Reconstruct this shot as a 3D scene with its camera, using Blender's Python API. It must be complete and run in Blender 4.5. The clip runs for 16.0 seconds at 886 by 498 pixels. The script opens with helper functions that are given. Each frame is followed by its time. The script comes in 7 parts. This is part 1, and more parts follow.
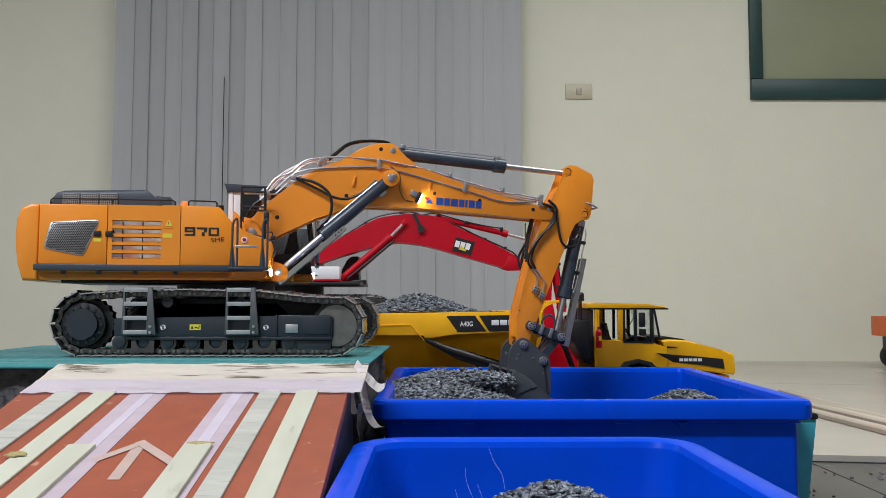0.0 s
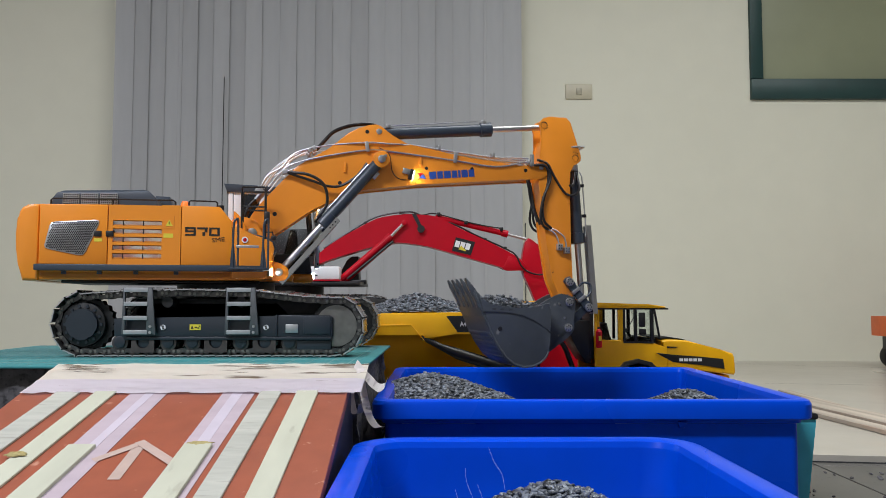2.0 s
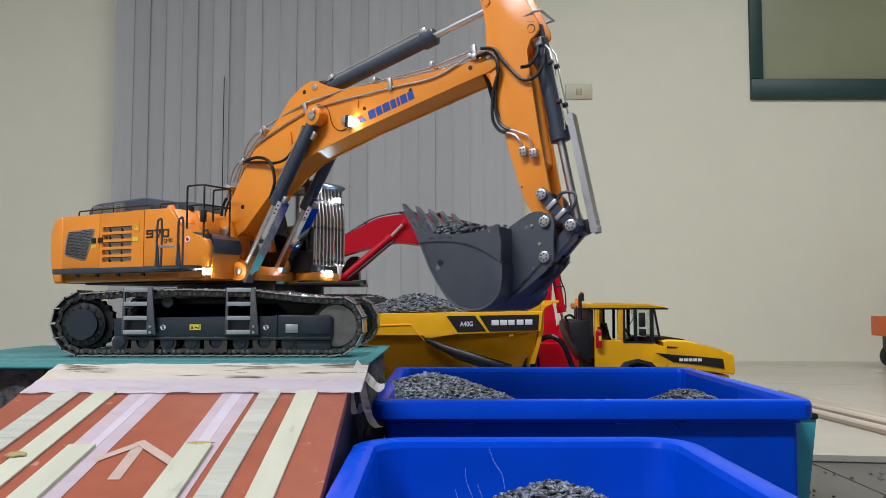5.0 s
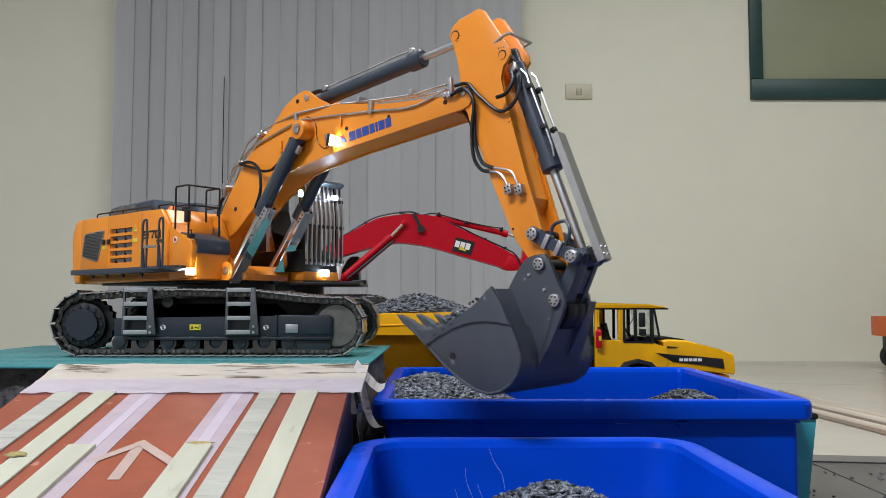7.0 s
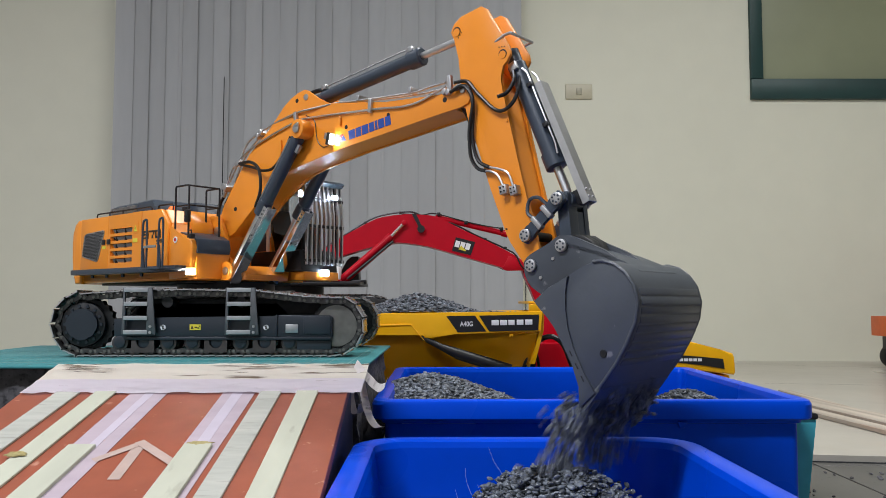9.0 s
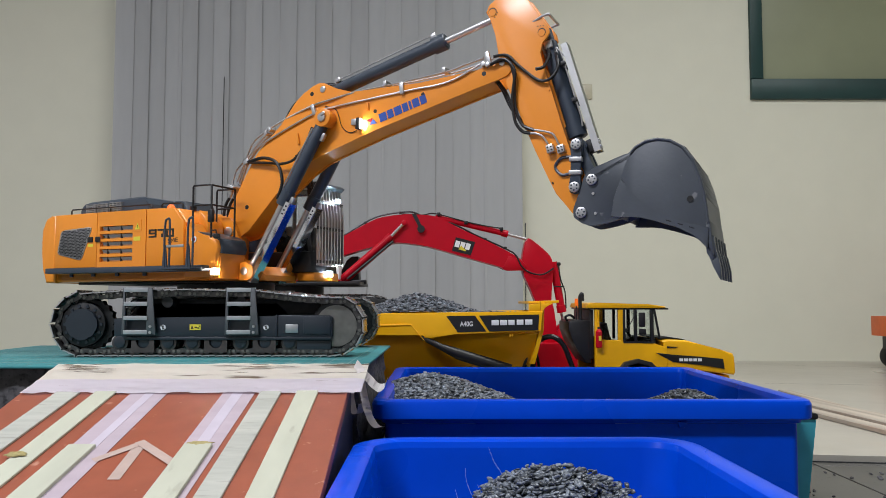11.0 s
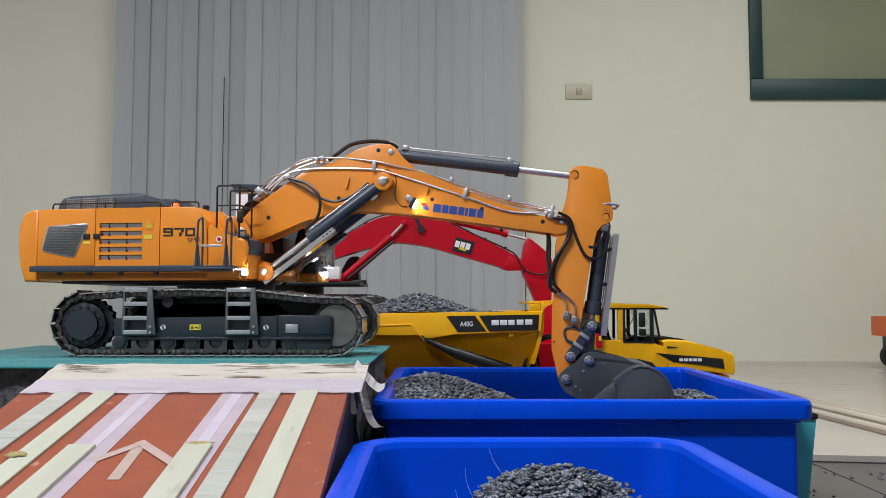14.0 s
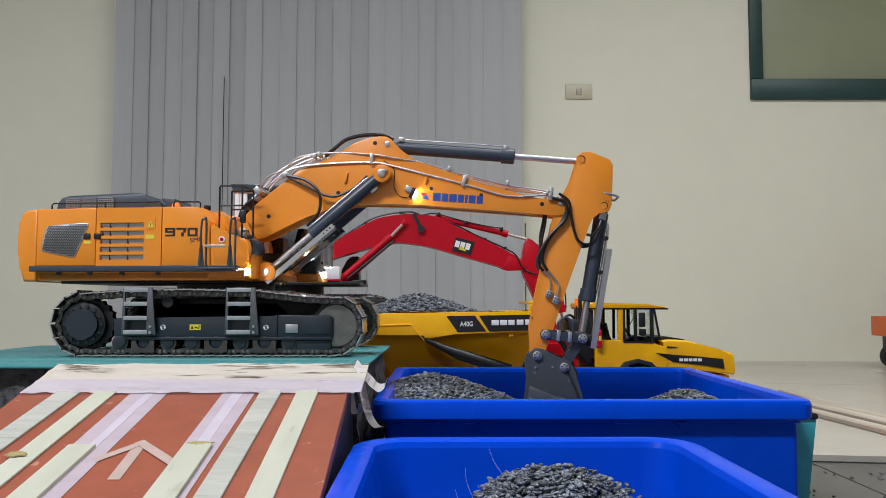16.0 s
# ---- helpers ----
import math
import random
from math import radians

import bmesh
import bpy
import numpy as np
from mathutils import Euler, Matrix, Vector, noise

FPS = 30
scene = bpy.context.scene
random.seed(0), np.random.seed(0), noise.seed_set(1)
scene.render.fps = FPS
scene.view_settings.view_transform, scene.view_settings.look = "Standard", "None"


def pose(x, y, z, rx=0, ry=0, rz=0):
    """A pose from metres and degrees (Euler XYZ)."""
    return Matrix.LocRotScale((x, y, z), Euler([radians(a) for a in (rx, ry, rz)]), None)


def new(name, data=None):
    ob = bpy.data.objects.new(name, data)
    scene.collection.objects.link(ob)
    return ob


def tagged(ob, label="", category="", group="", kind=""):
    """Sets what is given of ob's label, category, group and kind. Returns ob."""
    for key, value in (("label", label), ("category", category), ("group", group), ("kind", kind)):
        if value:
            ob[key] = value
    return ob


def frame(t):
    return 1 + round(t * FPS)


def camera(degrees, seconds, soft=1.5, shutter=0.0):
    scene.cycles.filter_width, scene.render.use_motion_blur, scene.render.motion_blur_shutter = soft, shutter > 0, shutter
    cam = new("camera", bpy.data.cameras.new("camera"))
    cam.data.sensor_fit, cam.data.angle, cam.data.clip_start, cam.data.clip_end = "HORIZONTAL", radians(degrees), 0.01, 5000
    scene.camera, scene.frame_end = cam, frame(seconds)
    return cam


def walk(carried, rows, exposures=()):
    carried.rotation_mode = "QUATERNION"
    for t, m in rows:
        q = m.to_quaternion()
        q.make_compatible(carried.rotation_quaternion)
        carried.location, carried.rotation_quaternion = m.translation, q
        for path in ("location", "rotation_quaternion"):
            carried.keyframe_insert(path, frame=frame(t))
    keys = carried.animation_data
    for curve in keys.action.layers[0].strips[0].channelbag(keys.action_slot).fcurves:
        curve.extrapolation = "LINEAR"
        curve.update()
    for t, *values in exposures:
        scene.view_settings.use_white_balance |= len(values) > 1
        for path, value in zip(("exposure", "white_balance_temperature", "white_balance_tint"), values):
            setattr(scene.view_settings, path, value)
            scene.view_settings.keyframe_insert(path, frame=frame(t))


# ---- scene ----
CAM_Z = 0.26
cam = camera(57.3, 16.0, soft=0.8, shutter=0.6)
CAM_POSE = pose(0, 0, CAM_Z, 93.75, 0, 0)
walk(cam, [(0.0, CAM_POSE), (16.0, CAM_POSE)])

# ---- world and lights ----
world = bpy.data.worlds.new("world")
scene.world = world
world.use_nodes = True
world.node_tree.nodes["Background"].inputs[0].default_value = (0.62, 0.66, 0.7, 1)
world.node_tree.nodes["Background"].inputs[1].default_value = 0.12
scene.view_settings.exposure = 0.0


def area_lamp(name, x, y, z, sx, sy, watts, colour=(0.92, 0.95, 1.0)):
    data = bpy.data.lights.new(name, "AREA")
    data.shape, data.size, data.size_y, data.energy, data.color = "RECTANGLE", sx, sy, watts, colour
    ob = new(name, data)
    ob.location = (x, y, z)
    return ob


area_lamp("tube_light", 1.15, 1.35, 2.5, 2.4, 0.30, 57, (0.94, 0.96, 0.98))
area_lamp("tube_light", -1.3, -0.6, 2.5, 1.6, 0.30, 116, (0.89, 0.92, 1.03))
# added fill lamp, not a known fitting: brightens the left wall and blind
area_lamp("tube_light", -2.05, 1.75, 2.5, 1.7, 0.30, 7, (0.95, 0.93, 1.0))


# ---- materials ----
def material(name, colour, rough=0.5, metal=0.0, vary=0.12, scale=60.0, bump=0.0, bump_scale=None, island=0.0,
             second=None, coat=0.0, spots=None, stretch=(1, 1, 1), rough_vary=0.12, obrandom=0.0, spec=0.5):
    m = bpy.data.materials.new(name)
    m.use_nodes = True
    nt = m.node_tree
    bsdf = nt.nodes["Principled BSDF"]
    L = nt.links.new

    def node(kind):
        return nt.nodes.new(kind)

    co = node("ShaderNodeTexCoord")
    mp = node("ShaderNodeMapping")
    mp.inputs["Scale"].default_value = stretch
    L(co.outputs["Object"], mp.inputs[0])
    n1 = node("ShaderNodeTexNoise")
    n1.inputs["Scale"].default_value, n1.inputs["Detail"].default_value = scale, 5
    L(mp.outputs[0], n1.inputs["Vector"])
    n2 = node("ShaderNodeTexNoise")
    n2.inputs["Scale"].default_value, n2.inputs["Detail"].default_value = scale * 0.13, 3
    L(mp.outputs[0], n2.inputs["Vector"])
    c = Vector(colour)
    d = Vector(second) if second else c * (1 - 2.2 * vary)
    mix = node("ShaderNodeMix")
    mix.data_type = "RGBA"
    mix.inputs[6].default_value = (*c, 1)
    mix.inputs[7].default_value = (*d, 1)
    add = node("ShaderNodeMath")
    add.operation = "MULTIPLY_ADD"
    L(n1.outputs["Fac"], add.inputs[0])
    add.inputs[1].default_value = 0.5
    half = node("ShaderNodeMath")
    half.operation = "MULTIPLY"
    half.inputs[1].default_value = 0.5
    L(n2.outputs["Fac"], half.inputs[0])
    L(half.outputs[0], add.inputs[2])
    ramp = node("ShaderNodeMapRange")
    ramp.inputs[1].default_value, ramp.inputs[2].default_value = 0.35, 0.65
    L(add.outputs[0], ramp.inputs[0])
    L(ramp.outputs[0], mix.inputs[0])
    out = mix.outputs[2]
    if island or obrandom:
        if island:
            rnd = node("ShaderNodeNewGeometry").outputs["Random Per Island"]
        else:
            rnd = node("ShaderNodeObjectInfo").outputs["Random"]
        k = island or obrandom
        mr = node("ShaderNodeMapRange")
        mr.inputs[3].default_value, mr.inputs[4].default_value = 1 - k, 1 + k
        L(rnd, mr.inputs[0])
        mul = node("ShaderNodeMix")
        mul.data_type, mul.blend_type = "RGBA", "MULTIPLY"
        mul.inputs[0].default_value = 1
        L(out, mul.inputs[6])
        L(mr.outputs[0], mul.inputs[7])
        out = mul.outputs[2]
    if spots:
        sc, lo, hi, sc_col = spots
        n3 = node("ShaderNodeTexNoise")
        n3.inputs["Scale"].default_value, n3.inputs["Detail"].default_value = sc, 6
        L(mp.outputs[0], n3.inputs["Vector"])
        r3 = node("ShaderNodeMapRange")
        r3.inputs[1].default_value, r3.inputs[2].default_value = lo, hi
        L(n3.outputs["Fac"], r3.inputs[0])
        mx = node("ShaderNodeMix")
        mx.data_type = "RGBA"
        mx.inputs[7].default_value = (*sc_col, 1)
        L(r3.outputs[0], mx.inputs[0])
        L(out, mx.inputs[6])
        out = mx.outputs[2]
    L(out, bsdf.inputs["Base Color"])
    rr = node("ShaderNodeMapRange")
    rr.inputs[3].default_value, rr.inputs[4].default_value = max(0.02, rough - rough_vary), min(1, rough + rough_vary)
    L(n2.outputs["Fac"], rr.inputs[0])
    L(rr.outputs[0], bsdf.inputs["Roughness"])
    bsdf.inputs["Metallic"].default_value = metal
    bsdf.inputs["Coat Weight"].default_value = coat
    bsdf.inputs["Coat Roughness"].default_value = 0.22
    bsdf.inputs["Specular IOR Level"].default_value = spec
    if bump:
        bn = node("ShaderNodeBump")
        bn.inputs["Strength"].default_value = bump
        bn.inputs["Distance"].default_value = 0.002
        nb = n1
        if bump_scale:
            nb = node("ShaderNodeTexNoise")
            nb.inputs["Scale"].default_value, nb.inputs["Detail"].default_value = bump_scale, 6
            L(mp.outputs[0], nb.inputs["Vector"])
        L(nb.outputs["Fac"], bn.inputs["Height"])
        L(bn.outputs[0], bsdf.inputs["Normal"])
    return m


def glow(name, colour, strength):
    m = bpy.data.materials.new(name)
    m.use_nodes = True
    b = m.node_tree.nodes["Principled BSDF"]
    b.inputs["Base Color"].default_value = (*colour, 1)
    b.inputs["Emission Color"].default_value = (*colour, 1)
    b.inputs["Emission Strength"].default_value = strength
    return m


def clear(name, colour=(1, 1, 1), rough=0.02):
    m = bpy.data.materials.new(name)
    m.use_nodes = True
    b = m.node_tree.nodes["Principled BSDF"]
    b.inputs["Base Color"].default_value = (*colour, 1)
    b.inputs["Roughness"].default_value = rough
    b.inputs["Transmission Weight"].default_value = 1
    b.inputs["IOR"].default_value = 1.15
    return m


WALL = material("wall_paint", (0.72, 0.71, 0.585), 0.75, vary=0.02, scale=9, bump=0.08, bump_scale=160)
# unseen walls and ceiling: greyer than the cream wall to limit bounced light
WALL_BOUNCE = material("far_wall_paint", (0.50, 0.49, 0.46), 0.8, vary=0.04, scale=9)
CEIL = material("ceiling_paint", (0.5, 0.5, 0.48), 0.8, vary=0.02, scale=8)
SLAT = material("blind_cloth", (0.392, 0.398, 0.402), 0.7, obrandom=0.06, vary=0.04, scale=25, bump=0.1, bump_scale=500, stretch=(1, 1, 0.2))
FLOOR = material("floor_stone", (0.52, 0.485, 0.41), 0.3, vary=0.07, scale=14, spots=(3.2, 0.56, 0.75, (0.47, 0.42, 0.34)))
TILE = material("floor_tile", (0.112, 0.107, 0.095), 0.4, vary=0.07, scale=20, spots=(90, 0.66, 0.74, (0.03, 0.03, 0.035)))
JOINT_SHADE = material("tile_joint", (0.05, 0.05, 0.05), 0.9)
GREEN = material("green_window_frame", (0.012, 0.05, 0.045), 0.45, vary=0.1, scale=20)
FROST = material("frosted_pane", (0.30, 0.32, 0.20), 0.35, vary=0.12, scale=2.2)
IVORY = material("ivory_plastic", (0.52, 0.48, 0.35), 0.4, vary=0.03)
BLUE = material("blue_plastic", (0.0003, 0.068, 0.66), 0.27, vary=0.05, scale=30, bump=0.03, bump_scale=120, spec=0.10)
TEAL = material("teal_mat", (0.035, 0.24, 0.25), 0.6, vary=0.12, scale=70, bump=0.05)
TEALP = material("teal_plastic", (0.07, 0.50, 0.60), 0.45, vary=0.08, scale=40)
LINE = material("mat_line", (0.22, 0.36, 0.34), 0.6, vary=0.1)
FOAM = material("dark_rough_foam", (0.12, 0.115, 0.12), 0.9, vary=0.25, scale=90, bump=0.9, bump_scale=120, spots=(110, 0.55, 0.7, (0.015, 0.015, 0.018)))
RUST = material("terracotta_board", (0.315, 0.083, 0.042), 0.5, vary=0.1, scale=45, spots=(60, 0.66, 0.72, (0.46, 0.22, 0.15)))
CREAM = material("cream_wood", (0.50, 0.505, 0.395), 0.6, vary=0.07, scale=40, stretch=(1, 0.3, 1), spots=(70, 0.65, 0.80, (0.3, 0.28, 0.22)))
GREYW = material("scuffed_grey_wood", (0.45, 0.45, 0.39), 0.65, vary=0.12, scale=50, stretch=(0.4, 2.6, 1), spots=(75, 0.58, 0.78, (0.22, 0.21, 0.18)))
TAPE = material("cream_masking_tape", (0.88, 0.83, 0.73), 0.7, vary=0.04, scale=50, stretch=(0.10, 1, 1), bump=0.3, bump_scale=60, spots=(90, 0.60, 0.68, (0.20, 0.14, 0.09)))
LILACW = material("whitish_lilac_tape", (0.82, 0.76, 0.80), 0.7, vary=0.05, scale=50, bump=0.3, bump_scale=60, stretch=(0.2, 1, 1), spots=(120, 0.68, 0.74, (0.3, 0.24, 0.2)))
LILAC2 = material("pale_lilac_tape", (0.50, 0.445, 0.505), 0.7, vary=0.05, scale=50)
LILAC = material("lilac_masking_tape", (0.44, 0.36, 0.395), 0.7, vary=0.07, scale=60, bump=0.2, bump_scale=50, stretch=(0.3, 1, 1))
WHITET = material("white_tape", (0.82, 0.77, 0.75), 0.7, vary=0.06, scale=60)
PLANK = material("pale_plank", (0.60, 0.52, 0.42), 0.6, vary=0.2, scale=60, stretch=(0.05, 1, 1), spots=(50, 0.6, 0.8, (0.36, 0.2, 0.12)))
BLACK = material("black_plastic", (0.012, 0.012, 0.013), 0.45, vary=0.2)
RUBBER = material("black_rubber", (0.012, 0.012, 0.012), 0.6, vary=0.2, bump=0.1)
ORANGE = material("orange_paint", (0.86, 0.280, 0.018), 0.33, vary=0.03, scale=30, coat=0.25, bump=0.03, bump_scale=240)
GREYP = material("dark_grey_paint", (0.040, 0.054, 0.073), 0.34, vary=0.07, scale=40, bump=0.05, bump_scale=260)
BUCKM = material("worn_grey_bucket_paint", (0.066, 0.076, 0.088), 0.42, vary=0.08, scale=45, bump=0.06, bump_scale=220, spots=(60, 0.67, 0.72, (0.2, 0.2, 0.2)))
MIRROR = material("polished_steel", (0.62, 0.62, 0.63), 0.10, metal=1.0, vary=0.02, scale=120, rough_vary=0.03)
DULL = material("dull_worn_steel", (0.25, 0.24, 0.215), 0.40, metal=0.75, vary=0.15, scale=90)
TOYO = material("toy_orange", (0.72, 0.13, 0.02), 0.4, vary=0.05)
ARROWT = material("thin_white_tape", (0.45, 0.335, 0.285), 0.7, vary=0.08, scale=50)
STEEL = material("bright_steel", (0.62, 0.62, 0.62), 0.34, metal=1.0, vary=0.05, scale=120)
ALU = material("brushed_aluminium", (0.55, 0.55, 0.55), 0.38, metal=0.9, vary=0.06, scale=150, stretch=(1, 0.2, 0.2))
NAVY = material("dark_navy_paint", (0.022, 0.029, 0.038), 0.36, vary=0.07, scale=40, bump=0.05, bump_scale=260)
CHAIN = material("oily_chain_steel", (0.15, 0.145, 0.14), 0.33, metal=0.85, vary=0.2, scale=140)
TRACKM = material("dark_track_steel", (0.42, 0.40, 0.39), 0.25, metal=0.92, vary=0.25, scale=150, bump=0.15, obrandom=0.25)
LADM = material("ladder_grey_metal", (0.13, 0.135, 0.14), 0.42, metal=0.4, vary=0.1, scale=90)
RUNGM = material("pale_worn_metal", (0.42, 0.43, 0.43), 0.38, metal=0.35, vary=0.08, scale=120)
GUARDM = material("brown_scuffed_steel", (0.105, 0.09, 0.085), 0.42, metal=0.6, vary=0.2, scale=90)
IRON = material("blackened_iron", (0.03, 0.03, 0.03), 0.5, metal=0.5, vary=0.2, scale=120)
HOSE = material("black_hose", (0.008, 0.008, 0.009), 0.35, vary=0.1)
RED = material("red_paint", (0.49, 0.003, 0.016), 0.36, vary=0.05, scale=40, coat=0.04, spec=0.22)
YELLOW = material("yellow_paint", (0.90, 0.45, 0.003), 0.35, vary=0.04, scale=40, coat=0.1, spec=0.4)
WHITE = material("white_paint", (0.8, 0.8, 0.8), 0.4, vary=0.02)
MARK = material("yellow_sticker", (0.75, 0.62, 0.05), 0.5, vary=0.05)
TXT_DARK = material("dark_lettering", (0.02, 0.018, 0.012), 0.5, vary=0.05)
TXT_BLUE = material("blue_lettering", (0.02, 0.07, 0.33), 0.4, vary=0.05)
STONE = material("grey_gravel", (0.132, 0.148, 0.168), 0.32, vary=0.2, scale=160, island=0.85, bump=0.25, bump_scale=400)
# darkened gravel tone, painted shade for the gaps between stones
STONE_SHADE = material("gravel_bed", (0.05, 0.055, 0.06), 0.9, vary=0.2, scale=200, bump=0.6)
GLASS = clear("clear_glass", (0.9, 0.95, 0.93))
TINT = material("dark_tinted_glass", (0.012, 0.014, 0.017), 0.08, vary=0.1, rough_vary=0.03)
AMBER = glow("amber_lens", (1.0, 0.17, 0.01), 0.35)
LED = glow("white_led", (0.72, 0.85, 1.0), 260)
LEDB = glow("boom_led", (1.0, 0.93, 0.78), 70)
LEDW = glow("warm_led", (1.0, 0.92, 0.76), 150)


# ---- building helpers ----
def part(name, bm, mat, parent=None, label="", smooth=35):
    me = bpy.data.meshes.new(name)
    bmesh.ops.recalc_face_normals(bm, faces=bm.faces)
    if smooth:
        for fc in bm.faces:
            fc.smooth = True
        for ed in bm.edges:
            if len(ed.link_faces) == 2 and ed.calc_face_angle(0) > radians(smooth):
                ed.smooth = False
    bm.to_mesh(me)
    bm.free()
    for m in mat if isinstance(mat, (list, tuple)) else [mat]:
        me.materials.append(m)
    ob = new(name, me)
    if parent is not None:
        ob.parent = parent
    if label:
        ob["label"] = label
    return ob


def share(ob, m, parent=None):
    """Another object on the same mesh, at m."""
    c = new(ob.name.split(".")[0], ob.data)
    c.parent = parent if parent is not None else ob.parent
    c.matrix_basis = m
    return c


def add_box(bm, x0, x1, y0, y1, z0, z1, bevel=0.0, m=None, seg=2):
    vs = [bm.verts.new((x, y, z)) for x in (x0, x1) for y in (y0, y1) for z in (z0, z1)]
    fs = [bm.faces.new([vs[i] for i in f]) for f in ((0, 1, 3, 2), (4, 6, 7, 5), (0, 4, 5, 1), (2, 3, 7, 6), (0, 2, 6, 4), (1, 5, 7, 3))]
    new_v = vs
    if bevel:
        es = {e for f in fs for e in f.edges}
        r = bmesh.ops.bevel(bm, geom=list(es), offset=bevel, segments=seg, affect="EDGES", profile=0.5)
        new_v = list({v for v in r["verts"]} | {v for v in vs if v.is_valid})
    if m is not None:
        bmesh.ops.transform(bm, matrix=m, verts=new_v)
    return new_v


def box(x0, x1, y0, y1, z0, z1, bevel=0.0, seg=2):
    bm = bmesh.new()
    add_box(bm, x0, x1, y0, y1, z0, z1, bevel, None, seg)
    return bm


def add_prism(bm, pts, y0, y1, bevel=0.0, seg=2):
    """A plate with the outline pts in x and z, from y0 to y1."""
    a = [bm.verts.new((x, y0, z)) for x, z in pts]
    b = [bm.verts.new((x, y1, z)) for x, z in pts]
    n = len(pts)
    fs = [bm.faces.new(a), bm.faces.new(b[::-1])]
    fs += [bm.faces.new((a[i], b[i], b[(i + 1) % n], a[(i + 1) % n])) for i in range(n)]
    if bevel:
        es = list(set(fs[0].edges) | set(fs[1].edges))
        bmesh.ops.bevel(bm, geom=es, offset=bevel, segments=seg, affect="EDGES", profile=0.5)
    return bm


def prism(pts, y0, y1, bevel=0.0, seg=2):
    return add_prism(bmesh.new(), pts, y0, y1, bevel, seg)


def smooth_outline(pts, r=0.3, n=3):
    """Rounds the corners of an outline: each corner becomes a short curve."""
    out = []
    k = len(pts)
    for i in range(k):
        p, a, b = Vector(pts[i]), Vector(pts[i - 1]), Vector(pts[(i + 1) % k])
        s, e = p.lerp(a, r), p.lerp(b, r)
        for j in range(n):
            t = j / (n - 1)
            out.append(tuple(s.lerp(p, t).lerp(p.lerp(e, t), t)))
    return out


def add_tube(bm, path, r, seg=10, caps=True):
    """A round bar or hose of radius r (one, or one for each point) along a path."""
    path = [Vector(p) for p in path]
    n = len(path)
    rad = r if isinstance(r, (list, tuple)) else [r] * n
    rings = []
    d = (path[1] - path[0]).normalized()
    u = d.orthogonal().normalized()
    for i, p in enumerate(path):
        a, b = path[max(i - 1, 0)], path[min(i + 1, n - 1)]
        d2 = (b - a).normalized() if (b - a).length > 1e-9 else d
        u = (u - d2 * u.dot(d2))
        u = u.normalized() if u.length > 1e-6 else d2.orthogonal().normalized()
        w = d2.cross(u)
        d = d2
        rings.append([bm.verts.new(p + (u * math.cos(t) + w * math.sin(t)) * rad[i]) for t in [k * math.tau / seg for k in range(seg)]])
    for a, b in zip(rings, rings[1:]):
        for k in range(seg):
            bm.faces.new((a[k], a[(k + 1) % seg], b[(k + 1) % seg], b[k]))
    if caps:
        bm.faces.new(rings[0][::-1])
        bm.faces.new(rings[-1])
    return bm


def tube(path, r, seg=10):
    return add_tube(bmesh.new(), path, r, seg)


def curve_path(pts, n=8):
    """A smooth path through the points."""
    p = [Vector(v) for v in pts]
    p = [2 * p[0] - p[1]] + p + [2 * p[-1] - p[-2]]
    out = []
    for i in range(1, len(p) - 2):
        for j in range(n):
            t = j / n
            a, b, c, d = p[i - 1], p[i], p[i + 1], p[i + 2]
            out.append(0.5 * (2 * b + (c - a) * t + (2 * a - 5 * b + 4 * c - d) * t * t + (3 * b - a - 3 * c + d) * t ** 3))
    out.append(p[-2])
    return out


def disc(x, z, r, y0, y1, seg=24, bevel=0.0):
    """A round plate or pin that lies across, along y."""
    return prism([(x + r * math.cos(k * math.tau / seg), z + r * math.sin(k * math.tau / seg)) for k in range(seg)], y0, y1, bevel)


def lettering(name, text, size, mat, parent, m, label="", depth=0.0003, bold=0.0, width=None):
    cu = bpy.data.curves.new(name, "FONT")
    cu.body, cu.size, cu.extrude, cu.align_x, cu.align_y, cu.offset = text, size, depth, "LEFT", "BOTTOM_BASELINE", bold
    ob = new(name, cu)
    dg = bpy.context.evaluated_depsgraph_get()
    me = bpy.data.meshes.new_from_object(ob.evaluated_get(dg))
    bpy.data.objects.remove(ob)
    bpy.data.curves.remove(cu)
    xs = [v.co.x for v in me.vertices]
    if width:
        k = width / (max(xs) - min(xs))
        x0 = min(xs)
        for v in me.vertices:
            v.co.x = (v.co.x - x0) * k
    me.materials.clear()
    me.materials.append(mat)
    t = new(name, me)
    t.parent = parent
    t.matrix_basis = m
    if label:
        t["label"] = label
    return t


def empty(name, x=0, y=0, z=0, rz=0):
    e = new(name)
    e.matrix_basis = pose(x, y, z, 0, 0, rz)
    return e
# ---- the room ----
WY, XL, XR, YB, CZ = 3.59, -3.2, 3.6, -2.6, 2.62

bm = bmesh.new()
top = [bm.verts.new((x, y, 0)) for x, y in ((XL, 1.903), (XR, 1.019), (XR, WY), (XL, WY))]
low = [bm.verts.new((v.co.x, v.co.y, -0.05)) for v in top]
bm.faces.new(top)
for i in range(4):
    bm.faces.new((top[i], low[i], low[(i + 1) % 4], top[(i + 1) % 4]))
tagged(part("floor", bm, FLOOR), "polished beige stone floor with faint marbling", "floor", kind="structure")
